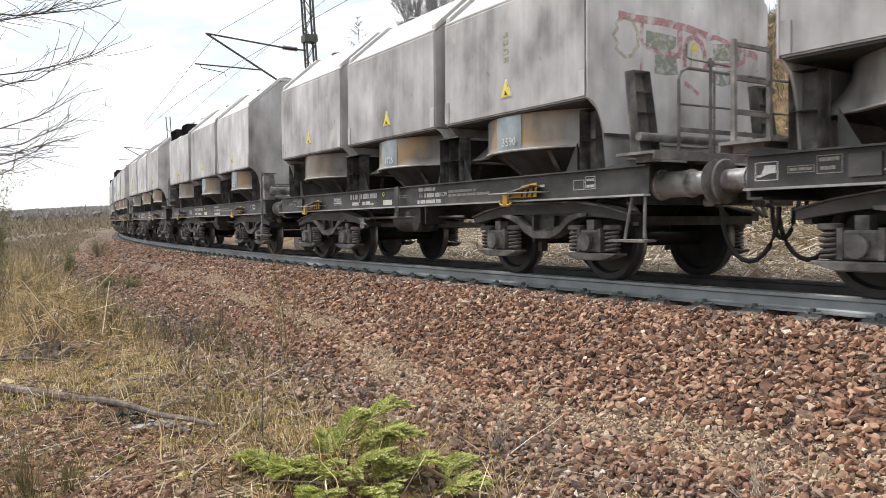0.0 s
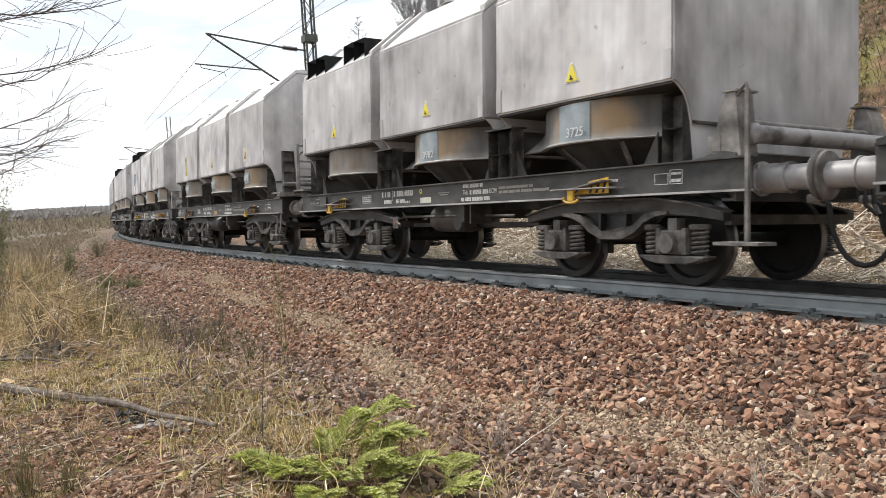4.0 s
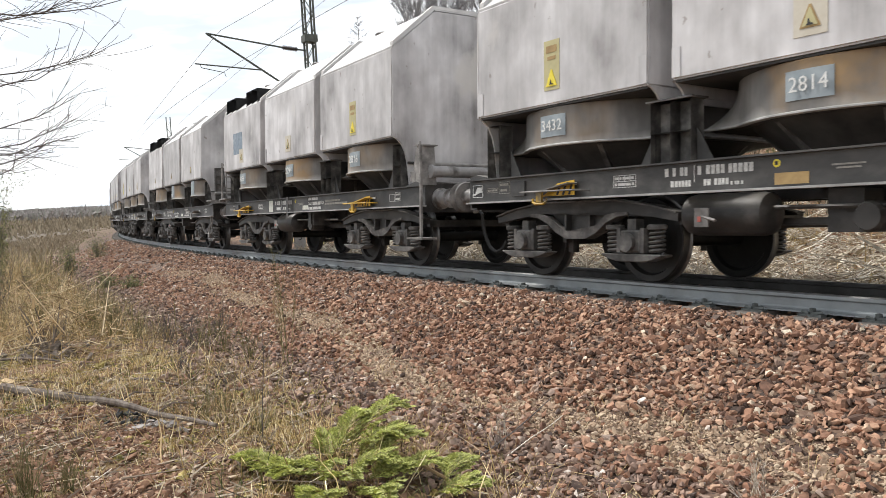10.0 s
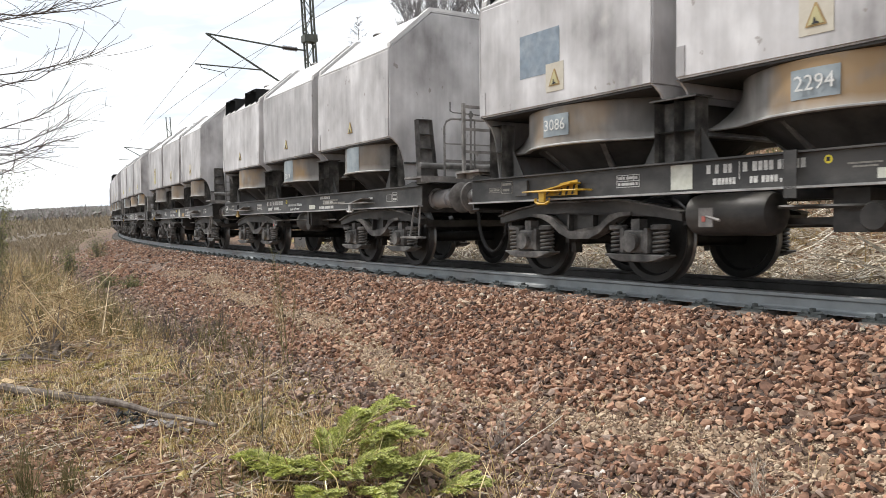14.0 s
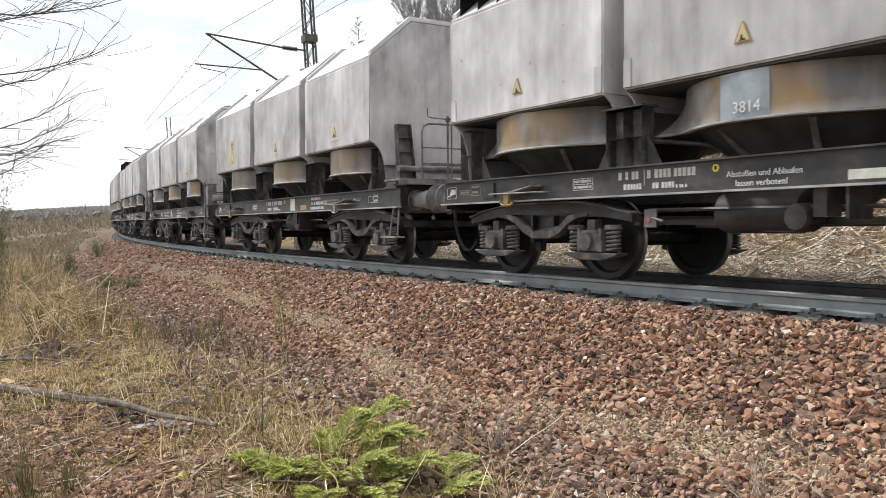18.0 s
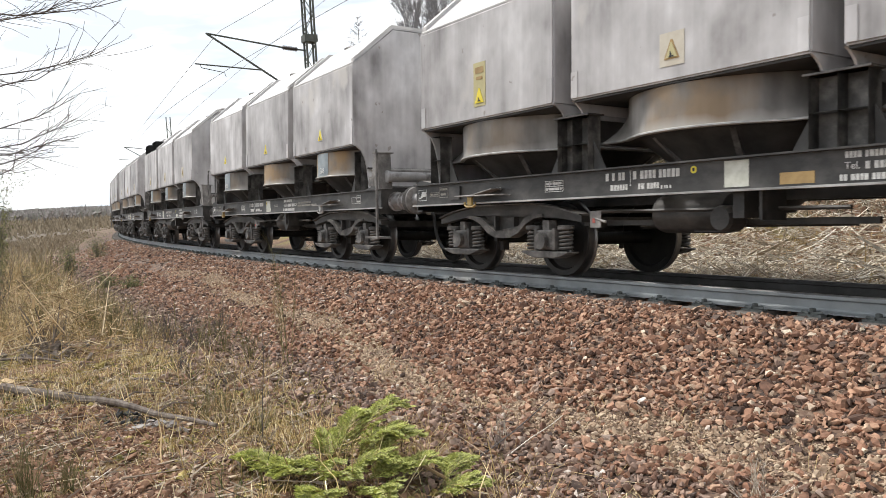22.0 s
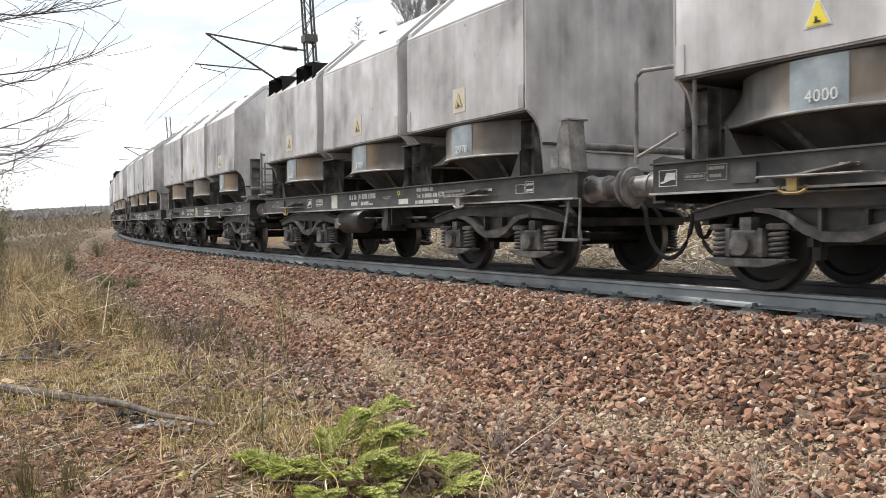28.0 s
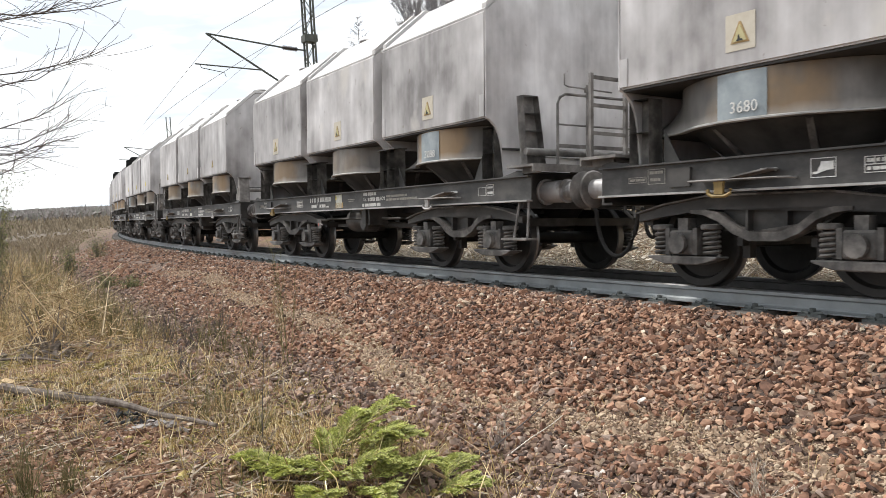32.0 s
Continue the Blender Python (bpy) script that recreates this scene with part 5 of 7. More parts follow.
    for x in BOGIE_X:
        bogie = part("bogie", B["bolster"], FRAME, wagon, "black steel freight bogie with coil springs", at=pose(x, 0, 0))
        for side in (-1, 1):
            for key, mat in (("beam", FRAME), ("crest", BOGIE), ("belly", BOGIE), ("web", FRAME)):
                part(B[key, side].name.split(".")[0], B[key, side], mat, bogie)
            for q in (-0.9, 0.9):
                part("axle_box", B["axle_box", side], BOGIE, bogie, at=pose(q, side * 0.03, -0.03))
                part("spring_plate", B["keeper", side], BOGIE, bogie, at=pose(q, side * 0.03, -0.03))
                for r in (-0.3, 0.3):
                    part("coil_spring", B["spring"], BOGIE, bogie, at=pose(q + r, side * 1.03, -0.03))
        for q in (-0.9, 0.9):
            ws = part("wheelset", B["axle"], WHEEL, wagon, "dark steel wheelset", at=pose(x + q, 0, 0.46))
            for side in (-1, 1):
                part("wheel", B["wheel", side], WHEEL, ws)
            sets.append((ws, x + q))
    return wagon, sets


LABELS = {0: "weathered grey silo wagon with a square rear railing", 1: "grey silo wagon with spray paint on its end wall", 2: "pale grey silo wagon with roof hoods and blue number fields",
          3: "dusty grey silo wagon with a ladder and railing at its end", 4: "grey silo wagon with bright yellow hooks and roof hoods", 5: "grey silo wagon with a railed platform and roof hoods",
          6: "streaked grey silo wagon with a tall tube railing", 7: "plain streaked grey silo wagon with a grab post", 8: "grey silo wagon with roof hoods and a paper label", 9: "grey silo wagon with ladder and square railing"}
GAPS = [25.88, 14.5, 3.03, -8.41, -20.0, -31.56, -42.97, -54.36, -65.84]
TRAIN = []
for k in range(15):
    front = 25.88 + LENGTH if k == 0 else (GAPS[k - 1] if k <= len(GAPS) else GAPS[-1] - LENGTH * (k - len(GAPS)))
    w, sets = build_wagon(k)
    tagged(w, LABELS.get(k, "weathered grey three-silo hopper wagon of a long train"))
    TRAIN.append((k, w, sets, front - HALF))


def ribbon(name, pts, width, mat, parent, closed=False, lift=0.0):
    """A painted stroke on the end wall: a flat band along points (y, z)."""
    n = len(pts)
    vs, fs = [], []
    for i in range(n):
        p, q = Vector(pts[i - 1] if closed or i else pts[0]), Vector(pts[(i + 1) % n] if closed or i < n - 1 else pts[-1])
        d = (q - p).normalized()
        k = Vector((-d.y, d.x)) * width / 2
        for sgn in (-1, 1):
            vs += [(1.4575 + lift, pts[i][0] + sgn * k.x, pts[i][1] + sgn * k.y)]
    for i in range(n if closed else n - 1):
        j = (i + 1) % n
        fs.append((2 * i, 2 * j, 2 * j + 1, 2 * i + 1))
    return part(name, raw(name, vs, fs, mat), mat, parent, "spray paint stroke")


front_silo = [o for o in TRAIN[1][1].children if o.name.startswith("silo")][0]
loop = lambda y, z, a, b, n=18: [(y + a * math.cos(2 * math.pi * i / n) * (1 + 0.18 * math.sin(3 * i)), z + b * math.sin(2 * math.pi * i / n)) for i in range(n)]
ribbon("paint_stroke", [(-0.42, 2.45), (-0.25, 2.44), (-0.06, 2.47)], 0.22, SPRAY_GREEN, front_silo)
ribbon("paint_stroke", [(0.5, 2.4), (0.7, 2.36), (0.9, 2.42)], 0.16, SPRAY_GREEN, front_silo)
ribbon("paint_stroke", [(0.55, 2.68), (0.8, 2.7), (1.05, 2.66)], 0.2, SPRAY_GREEN, front_silo)
ribbon("paint_stroke", [(-0.56, 2.71), (-0.3, 2.7), (-0.08, 2.69)], 0.2, SPRAY_GREEN, front_silo)
ribbon("paint_stroke", loop(-0.86, 2.7, 0.17, 0.22), 0.045, SPRAY_CREAM, front_silo, True, 0.002)
ribbon("paint_stroke", loop(-0.3, 2.71, 0.1, 0.07), 0.05, SPRAY_CREAM, front_silo, True, 0.004)
ribbon("paint_stroke", loop(0.75, 2.68, 0.08, 0.06), 0.04, SPRAY_CREAM, front_silo, True, 0.004)
ribbon("paint_stroke", [(-0.98, 2.93), (-0.7, 2.92), (-0.3, 2.93), (0.1, 2.91), (0.45, 2.86)], 0.09, PINK, front_silo, False, 0.002)
ribbon("paint_stroke", [(-0.62, 2.9), (-0.64, 2.7), (-0.6, 2.63), (-0.3, 2.58), (-0.04, 2.57)], 0.06, PINK, front_silo, False, 0.003)
ribbon("paint_stroke", [(-0.02, 2.9), (-0.02, 2.7), (-0.05, 2.55)], 0.09, PINK, front_silo, False, 0.004)
ribbon("paint_stroke", [(0.06, 2.45), (0.06, 2.65), (0.12, 2.78), (0.22, 2.82), (0.34, 2.77), (0.4, 2.65), (0.41, 2.45)], 0.07, PINK, front_silo, False, 0.002)
ribbon("paint_stroke", [(0.42, 2.82), (0.6, 2.86), (0.85, 2.81), (1.08, 2.76)], 0.06, PINK, front_silo, False, 0.003)
ribbon("paint_stroke", [(0.44, 2.56), (0.65, 2.53), (0.95, 2.56), (1.1, 2.62), (1.12, 2.76)], 0.06, PINK, front_silo, False, 0.004)
ribbon("paint_stroke", [(1.1, 2.74), (1.24, 2.73), (1.37, 2.7)], 0.09, PINK, front_silo, False, 0.002)
ribbon("paint_stroke", [(0.06, 2.28), (0.18, 2.22), (0.3, 2.16)], 0.05, PINK, front_silo, False, 0.002)
ribbon("paint_stroke", [(-0.62, 2.5), (-0.64, 2.38), (-0.6, 2.28)], 0.04, PINK, front_silo, False, 0.002)
part("label_plate", bar_box(1.458, 1.466, 0.17, 0.28, 2.47, 2.63), PLATE, front_silo, "pale label with a dark symbol")
part("sign", prism(bmesh.new(), [(0.17, 2.66), (0.28, 2.66), (0.225, 2.76)], 0, 1.458, 1.466), SIGN_YELLOW, front_silo, "yellow warning triangle")


# ---- small pieces in great number: arrays of vertices and faces ----
rs = np.random.RandomState(7)


def hull_shape(seed):
    """A crushed stone: the hull of a few points."""
    r = random.Random(seed)
    bm = bmesh.new()
    for _ in range(11):
        v = Vector((r.gauss(0, 1), r.gauss(0, 1), r.gauss(0, 1))).normalized()
        bm.verts.new(v * r.uniform(0.8, 1.05))
    bmesh.ops.convex_hull(bm, input=bm.verts[:])
    bmesh.ops.delete(bm, geom=[v for v in bm.verts if not v.link_faces], context="VERTS")
    bmesh.ops.triangulate(bm, faces=bm.faces[:])
    bm.verts.index_update()
    vs = np.array([v.co[:] for v in bm.verts])
    fs = np.array([[v.index for v in f.verts] for f in bm.faces])
    bm.free()
    return vs, fs


SHAPES = [hull_shape(40 + i) for i in range(14)]


def turns(n, tilt):
    """n turn matrices: any turn round the upright, with a tilt."""
    a, b, c = rs.uniform(0, 2 * np.pi, n), rs.normal(0, tilt, n), rs.normal(0, tilt, n)
    ca, sa, cb, sb, cc, sc = np.cos(a), np.sin(a), np.cos(b), np.sin(b), np.cos(c), np.sin(c)
    z = np.zeros(n)
    o = np.ones(n)
    rz = np.stack([ca, -sa, z, sa, ca, z, z, z, o], 1).reshape(n, 3, 3)
    rx = np.stack([o, z, z, z, cb, -sb, z, sb, cb], 1).reshape(n, 3, 3)
    ry = np.stack([cc, z, sc, z, o, z, -sc, z, cc], 1).reshape(n, 3, 3)
    return rx @ ry @ rz


def stones(name, xyz, size, mat, flat=0.7, tilt=0.5):
    verts, faces, base = [], [], 0
    pick = rs.randint(0, len(SHAPES), len(xyz))
    for i, (vs, fs) in enumerate(SHAPES):
        m = pick == i
        n = int(m.sum())
        if not n:
            continue
        sc = size[m][:, None] * np.stack([rs.uniform(0.85, 1.5, n), rs.uniform(0.6, 1.0, n), np.full(n, flat) * rs.uniform(0.75, 1.2, n)], 1)
        p = (vs[None] * sc[:, None, :]) @ np.transpose(turns(n, tilt), (0, 2, 1)) + xyz[m][:, None, :]
        verts.append(p.reshape(-1, 3))
        faces.append((fs[None] + (np.arange(n) * len(vs))[:, None, None] + base).reshape(-1, 3))
        base += n * len(vs)
    return raw(name, np.concatenate(verts), np.concatenate(faces), mat)


def blades(name, root, height, width, lean, mat, bend=0.5):
    """Curved leaf blades: two quads and a tip, from roots (n, 3)."""
    n = len(root)
    a, f = rs.uniform(0, 2 * np.pi, n), rs.uniform(0, 2 * np.pi, n)
    d = np.stack([np.cos(a), np.sin(a), np.zeros(n)], 1)
    e = np.stack([np.cos(f), np.sin(f), np.zeros(n)], 1) * width[:, None]
    up = np.array([0, 0, 1.0])
    l1 = lean[:, None]
    p0, p1 = root, root + height[:, None] * (0.5 * up * np.cos(l1 * 0.5) + 0.5 * d * np.sin(l1 * 0.5))
    p2 = p1 + height[:, None] * 0.5 * (up * np.cos(l1 * (1 + bend)) + d * np.sin(l1 * (1 + bend)))
    v = np.stack([p0 - e, p0 + e, p1 - e * 0.8, p1 + e * 0.8, p2 - e * 0.15, p2 + e * 0.15], 1).reshape(-1, 3)
    k = np.array([[0, 1, 3, 2], [2, 3, 5, 4]])
    return raw(name, v, (k[None] + (np.arange(n) * 6)[:, None, None]).reshape(-1, 4), mat)


def sticks(name, p, q, r, mat, taper=0.5):
    """Thin three-sided bars from p to q (n, 3)."""
    n = len(p)
    d = q - p
    d /= np.linalg.norm(d, axis=1)[:, None] + 1e-9
    a = np.cross(d, np.where(abs(d[:, 2:3]) < 0.9, [[0, 0, 1.0]], [[1.0, 0, 0]]))
    a /= np.linalg.norm(a, axis=1)[:, None] + 1e-9
    b = np.cross(d, a)
    rings = []
    for end, k in ((p, 1.0), (q, taper)):
        for j in range(3):
            t = 2 * np.pi * j / 3
            rings.append(end + (a * np.cos(t) + b * np.sin(t)) * (r * k)[:, None])
    v = np.stack(rings, 1).reshape(-1, 3)
    f = np.array([[0, 1, 4, 3], [1, 2, 5, 4], [2, 0, 3, 5]])
    return raw(name, v, (f[None] + (np.arange(n) * 6)[:, None, None]).reshape(-1, 4), mat)


def plan(s, v):
    x, y, a = line(s)
    return x - np.sin(a) * v, y + np.cos(a) * v


def on_ground(x, y, lift=0.0):
    return np.stack([x, y, ground_z(x, y) + lift], 1)


# ---- ballast ----
def scatter(s0, s1, v0, v1, per_m2):
    n = int((s1 - s0) * (v1 - v0) * per_m2)
    s, v = rs.uniform(s0, s1, n), rs.uniform(v0, v1, n)
    return s, v


def strip(s):
    """Side distance of the walked, sandy strip along the foot of the bed."""
    return np.interp(s, STRIP_S, STRIP_V) + 0.1 * np.sin(s * 0.8)


STRIP_S, STRIP_V = [-14.43, -5.03, -2.92, -1.67, -0.7, 0.36, 1.44], [-2.43, -3.12, -3.48, -3.62, -3.46, -3.36, -3.42]
xs, sizes, grey = [], [], []
for s0, s1, per, mean in ((-3.5, 6.5, 640, 0.031), (-9, -3.5, 560, 0.032), (-18, -9, 430, 0.032), (-45, -18, 150, 0.045)):
    s, v = scatter(s0, s1, -5.7, -0.97, per)
    thin = np.clip((v + 5.2 + 0.35 * np.sin(s * 1.1) + 0.25 * np.sin(s * 2.7)) / 0.9, 0.05, 1)
    band = np.exp(-((v - strip(s)) / 0.28) ** 2) * (0.75 + 0.25 * np.sin(s * 1.9 + 1))
    keep = rs.uniform(0, 1, len(s)) < thin * (1 - 0.92 * np.clip(1.3 * band, 0, 1))
    s, v = s[keep], v[keep]
    x, y = plan(s, v)
    xs.append(on_ground(x, y, 0.002 + rs.uniform(0, 0.03, len(x))))
    sizes.append(mean * np.exp(rs.normal(0, 0.27, len(x))) * np.where(v < -3.6, 0.95, 1))
    grey.append(rs.uniform(0, 1, len(x)) < np.clip((-v - 3.55) / 0.7, 0.08, 0.8) + 0.25 * np.clip((-s - 2) / 14, 0, 1) + 0.4 * np.clip((v + 1.7) / 0.5, 0, 1))
xs, sizes, grey = np.concatenate(xs), np.concatenate(sizes), np.concatenate(grey)
tagged(new("ballast", stones("ballast", xs[~grey], sizes[~grey], STONE)), "reddish-brown crushed stone ballast beside the rails", "gravel", kind="stuff")
tagged(new("ballast", stones("ballast", xs[grey], sizes[grey], GREY_STONE)), "darker grey-brown crushed stone at the foot of the bed", "gravel", kind="stuff")
s, v = np.concatenate([scatter(-30, 8, 0.95, 2.7, 60), scatter(-30, 8, -0.66, 0.66, 60)], 1)
x, y = plan(s, v)
tagged(new("ballast", stones("ballast", on_ground(x, y, 0.01), 0.045 * np.exp(rs.normal(0, 0.25, len(x))), STONE)), "brown ballast between and behind the rails", "gravel", kind="stuff")
# fine pale grit and straw on the walked strip along the foot of the bed
s = rs.uniform(-18, 4.5, 40000)
v = strip(s) + rs.normal(0, 0.24, len(s))
x, y = plan(s, v)
tagged(new("grit", stones("grit", on_ground(x, y, 0.004), 0.014 * np.exp(rs.normal(0, 0.4, len(x))), GRIT)), "fine pale grit on the strip beside the ballast", "grit", kind="stuff")


# ---- grass, litter and moss on the near side ----
def patchy(x, y, k=1.0, seed=0.0):
    return 0.5 + 0.25 * np.sin(k * 1.3 * x + seed) * np.sin(k * 1.7 * y + 2 * seed) + 0.25 * np.sin(k * 3.1 * x - k * 2.2 * y + 3 * seed)


def meadow(n, s0, s1, v0, v1, k, cut, seed):
    s, v = rs.uniform(s0, s1, n), rs.uniform(v0, v1, n)
    x, y = plan(s, v)
    keep = patchy(x, y, k, seed) + rs.uniform(-0.2, 0.2, n) > cut
    edge = rs.uniform(0, 1, n) < np.clip((-v - 4.15 + 0.4 * np.sin(s * 1.3)) / 0.9, 0.0, 1)
    x, y = x[keep & edge], y[keep & edge]
    return on_ground(x, y)


def bare(p):
    """Thins what grows on the trodden soil in front of the fallen branch."""
    soil = np.clip((6.7 - p[:, 1]) / 0.5, 0, 1) * np.clip((-p[:, 0] / p[:, 1] - 0.25) / 0.08, 0, 1)
    return p[rs.uniform(0, 1, len(p)) > 0.75 * soil]


def grass(name, label, mat, areas, h, w, lean):
    root = bare(np.concatenate([meadow(*a) for a in areas]))
    n = len(root)
    ob = new(name, blades(name, root, h * np.exp(rs.normal(0, 0.4, n)), w * rs.uniform(0.6, 1.3, n), np.abs(rs.normal(lean, 0.4, n)), mat))
    return tagged(ob, label, "grass", kind="stuff")


grass("dry_grass", "matted straw-coloured dry grass on the verge", STRAW, [(32000, -6, 1.5, -9.5, -4.2, 2.1, 0.58, 1.0), (20000, -16, -6, -12, -4.2, 1.2, 0.48, 2.0), (16000, -45, -16, -22, -3.9, 0.4, 0.3, 0.4)], 0.13, 0.0026, 1.1)
grass("long_straw", "bleached bent straw stems on the verge", STRAW, [(3600, -6, 1.2, -9, -4.5, 1.7, 0.58, 3.0), (3000, -22, -6, -14, -4.8, 0.7, 0.4, 2.5)], 0.34, 0.0034, 1.0)
grass("tall_dry_grass", "taller bleached grass stems on the verge", STRAW, [(900, -9, 0, -9, -5.2, 1.1, 0.6, 3.0), (3000, -22, -8, -14, -4.8, 0.7, 0.4, 2.5)], 0.36, 0.0028, 0.4)
grass("green_grass", "olive green grass and weeds between the straw", GREEN_BLADE, [(10000, -5, 1.5, -8.5, -4.2, 1.6, 0.58, 4.0), (9000, -25, -5, -14, -4.0, 0.8, 0.55, 5.0)], 0.1, 0.0026, 0.7)
for a, size, label in (((15000, -5.5, 1.5, -8.5, -4.3, 1.0, 0.1, 0.0), 0.019, "small brown bark, leaf and wood litter on the soil"), ((15000, -4.5, 1.5, -9, -5.0, 1.4, 0.42, 6.0), 0.017, "reddish-brown clods and stones on bare soil")):
    p = meadow(*a)
    n = len(p)
    tagged(new("litter", stones("litter", p + [0, 0, 0.004], size * np.exp(rs.normal(0, 0.45, n)), LITTER, 0.35, 0.3)), label, "litter", kind="stuff")
p = meadow(9000, -7, 1, -8.5, -4.3, 1.9, 0.6, 7.0)
tagged(new("moss", stones("moss", p, 0.028 * np.exp(rs.normal(0, 0.4, len(p))), MOSS, 0.45, 0.2)), "yellow-green moss cushions among dead grass", "moss", kind="stuff")
n = 5200
p = meadow(n, -9, 1.5, -9, -4.3, 1.0, 0.1, 5.0)
n = len(p)
a, L = rs.uniform(0, 2 * np.pi, n), 0.1 * np.exp(rs.normal(0.2, 0.6, n))
q = p + np.stack([np.cos(a) * L, np.sin(a) * L, rs.uniform(0.0, 0.35, n) * L], 1)
tagged(new("twigs", sticks("twigs", p + [0, 0, 0.012], q + [0, 0, 0.012], rs.uniform(0.0025, 0.008, n), DEAD_TWIG)), "fallen grey-brown twigs lying on the verge", "twigs", kind="stuff")
# sparse straw among the stones
s = rs.uniform(-14, 4.5, 1500)
v = np.where(rs.uniform(0, 1, 1500) < 0.7, strip(s) + rs.normal(0, 0.2, 1500), rs.uniform(-4.4, -1.6, 1500))
x, y = plan(s, v)
k = patchy(x, y, 2.0, 1.0) > 0.45
p = on_ground(x[k], y[k])
tagged(new("straw", blades("straw", p, rs.uniform(0.06, 0.2, len(p)), np.full(len(p), 0.0016), np.abs(rs.normal(1.0, 0.4, len(p))), STRAW)), "thin dry stalks between the ballast stones", "straw", kind="stuff")

# ---- far side: cut branches and a grown-over bank ----
n = 32000
s, v = rs.uniform(-20, 10, n), 1.9 + np.abs(rs.normal(0, 2.6, n))
x, y = plan(s, v)
p = on_ground(x, y, 0.0)
p[:, 2] += rs.uniform(0.0, 0.34, n) * np.exp(-((v - 3.8) / 2.0) ** 2)
a, L = rs.uniform(0, 2 * np.pi, n), 0.21 * np.exp(rs.normal(0, 0.65, n))
q = p + np.stack([np.cos(a) * L, np.sin(a) * L, rs.normal(0.12, 0.3, n) * L], 1)
tagged(new("brash", sticks("brash", p, q, 0.0075 * np.exp(rs.normal(0, 0.6, n)), BRASH)), "heap of pale cut branches along the far side of the track", "brushwood", kind="stuff")
n = 9000
s, v = rs.uniform(-22, 10, n), 1.9 + np.abs(rs.normal(0, 1.8, n))
x, y = plan(s, v)
k = patchy(x, y, 1.6, 4.0) > 0.45
p = on_ground(x[k], y[k])
tagged(new("verge_grass", blades("verge_grass", p, 0.26 * np.exp(rs.normal(0, 0.45, len(p))), rs.uniform(0.003, 0.006, len(p)), np.abs(rs.normal(0.9, 0.5, len(p))), STRAW)), "bent dead grass between the cut branches", "grass", kind="stuff")
n = 60000
s, v = rs.uniform(-26, 14, n), rs.uniform(5.0, 16, n)
x, y = plan(s, v)
p = on_ground(x, y)
tagged(new("bank_grass", blades("bank_grass", p, 0.3 * np.exp(rs.normal(0, 0.5, n)), rs.uniform(0.004, 0.01, n), np.abs(rs.normal(0.9, 0.4, n)), BANK_GRASS)), "long dead grass hanging on the bank", "grass", kind="stuff")
n = 42000
s, v = rs.uniform(-22, 14, n), rs.uniform(6.0, 15, n)
x, y = plan(s, v)
k = patchy(x, y, 0.9, 2.0) > 0.35
p = on_ground(x[k], y[k], 0.08)
tagged(new("bank_bramble", stones("bank_bramble", p, 0.034 * np.exp(rs.normal(0, 0.4, len(p))), BROOM, 0.2, 0.9)), "dark bramble leaves and moss on the bank", "undergrowth", kind="stuff")


# ---- shrubs: bundles of thin stems from one root ----
def shrub_arrays(root, n, height, spread, r0, seed, forks=3, kink=0.25):
    g = np.random.RandomState(seed)
    P, Q, R = [], [], []
    for _ in range(n):
        a, t = g.uniform(0, 2 * np.pi), abs(g.normal(0, spread))
        d = np.array([np.cos(a) * np.sin(t), np.sin(a) * np.sin(t), np.cos(t)])
        p = np.array(root) + np.array([g.normal(0, 0.035), g.normal(0, 0.035), 0])
        h = height * g.uniform(0.45, 1.0)
        r = r0 * g.uniform(0.6, 1.1)
        for i in range(4):
            d = d + g.normal(0, kink * 0.4, 3) + np.array([0, 0, 0.05])
            d /= np.linalg.norm(d)
            q = p + d * h / 4
            P.append(p), Q.append(q), R.append(r)
            if i:
                for _ in range(forks):
                    e = d + g.normal(0, 0.35, 3)
                    e /= np.linalg.norm(e)
                    b = p + (q - p) * g.uniform(0, 1)
                    c = b + e * h * g.uniform(0.12, 0.3)
                    P.append(b), Q.append(c), R.append(r * 0.5)
            p, r = q, r * 0.72
    return np.array(P), np.array(Q), np.array(R)


def shrub(name, label, x, y, n, height, spread, r0, mat, seed, forks=3, category="shrub", kink=0.25):
    z = float(ground_z(np.array([x]), np.array([y]))[0]) - 0.02
    P, Q, R = shrub_arrays((0, 0, 0), n, height, spread, r0, seed, forks, kink)
    ob = tagged(new(name, sticks(name, P, Q, R, mat, 0.7)), label, category)
    ob.location = (x, y, z)
    return ob


for i, (x, y, n, h, sp) in enumerate(((-5.0, 11.4, 26, 0.9, 0.25), (-4.55, 11.0, 30, 0.95, 0.22), (-5.6, 12.4, 20, 0.8, 0.35), (-1.86, 6.45, 14, 0.56, 0.4), (-2.05, 6.6, 12, 0.46, 0.45), (-1.45, 6.0, 14, 0.4, 0.5),
                                      (-2.62, 4.85, 44, 0.42, 0.28), (-2.45, 5.0, 30, 0.34, 0.3), (-6.8, 13.5, 18, 0.8, 0.4), (-2.3, 9.3, 24, 0.6, 0.5), (-2.75, 9.75, 26, 0.6, 0.5), (-3.1, 10.2, 26, 0.62, 0.5), (-0.55, 5.0, 12, 0.3, 0.6))):
    shrub("broom_bush", "thin olive-green broom stems growing from the verge", x, y, n, h, sp, 0.0042, BROOM, 100 + i)
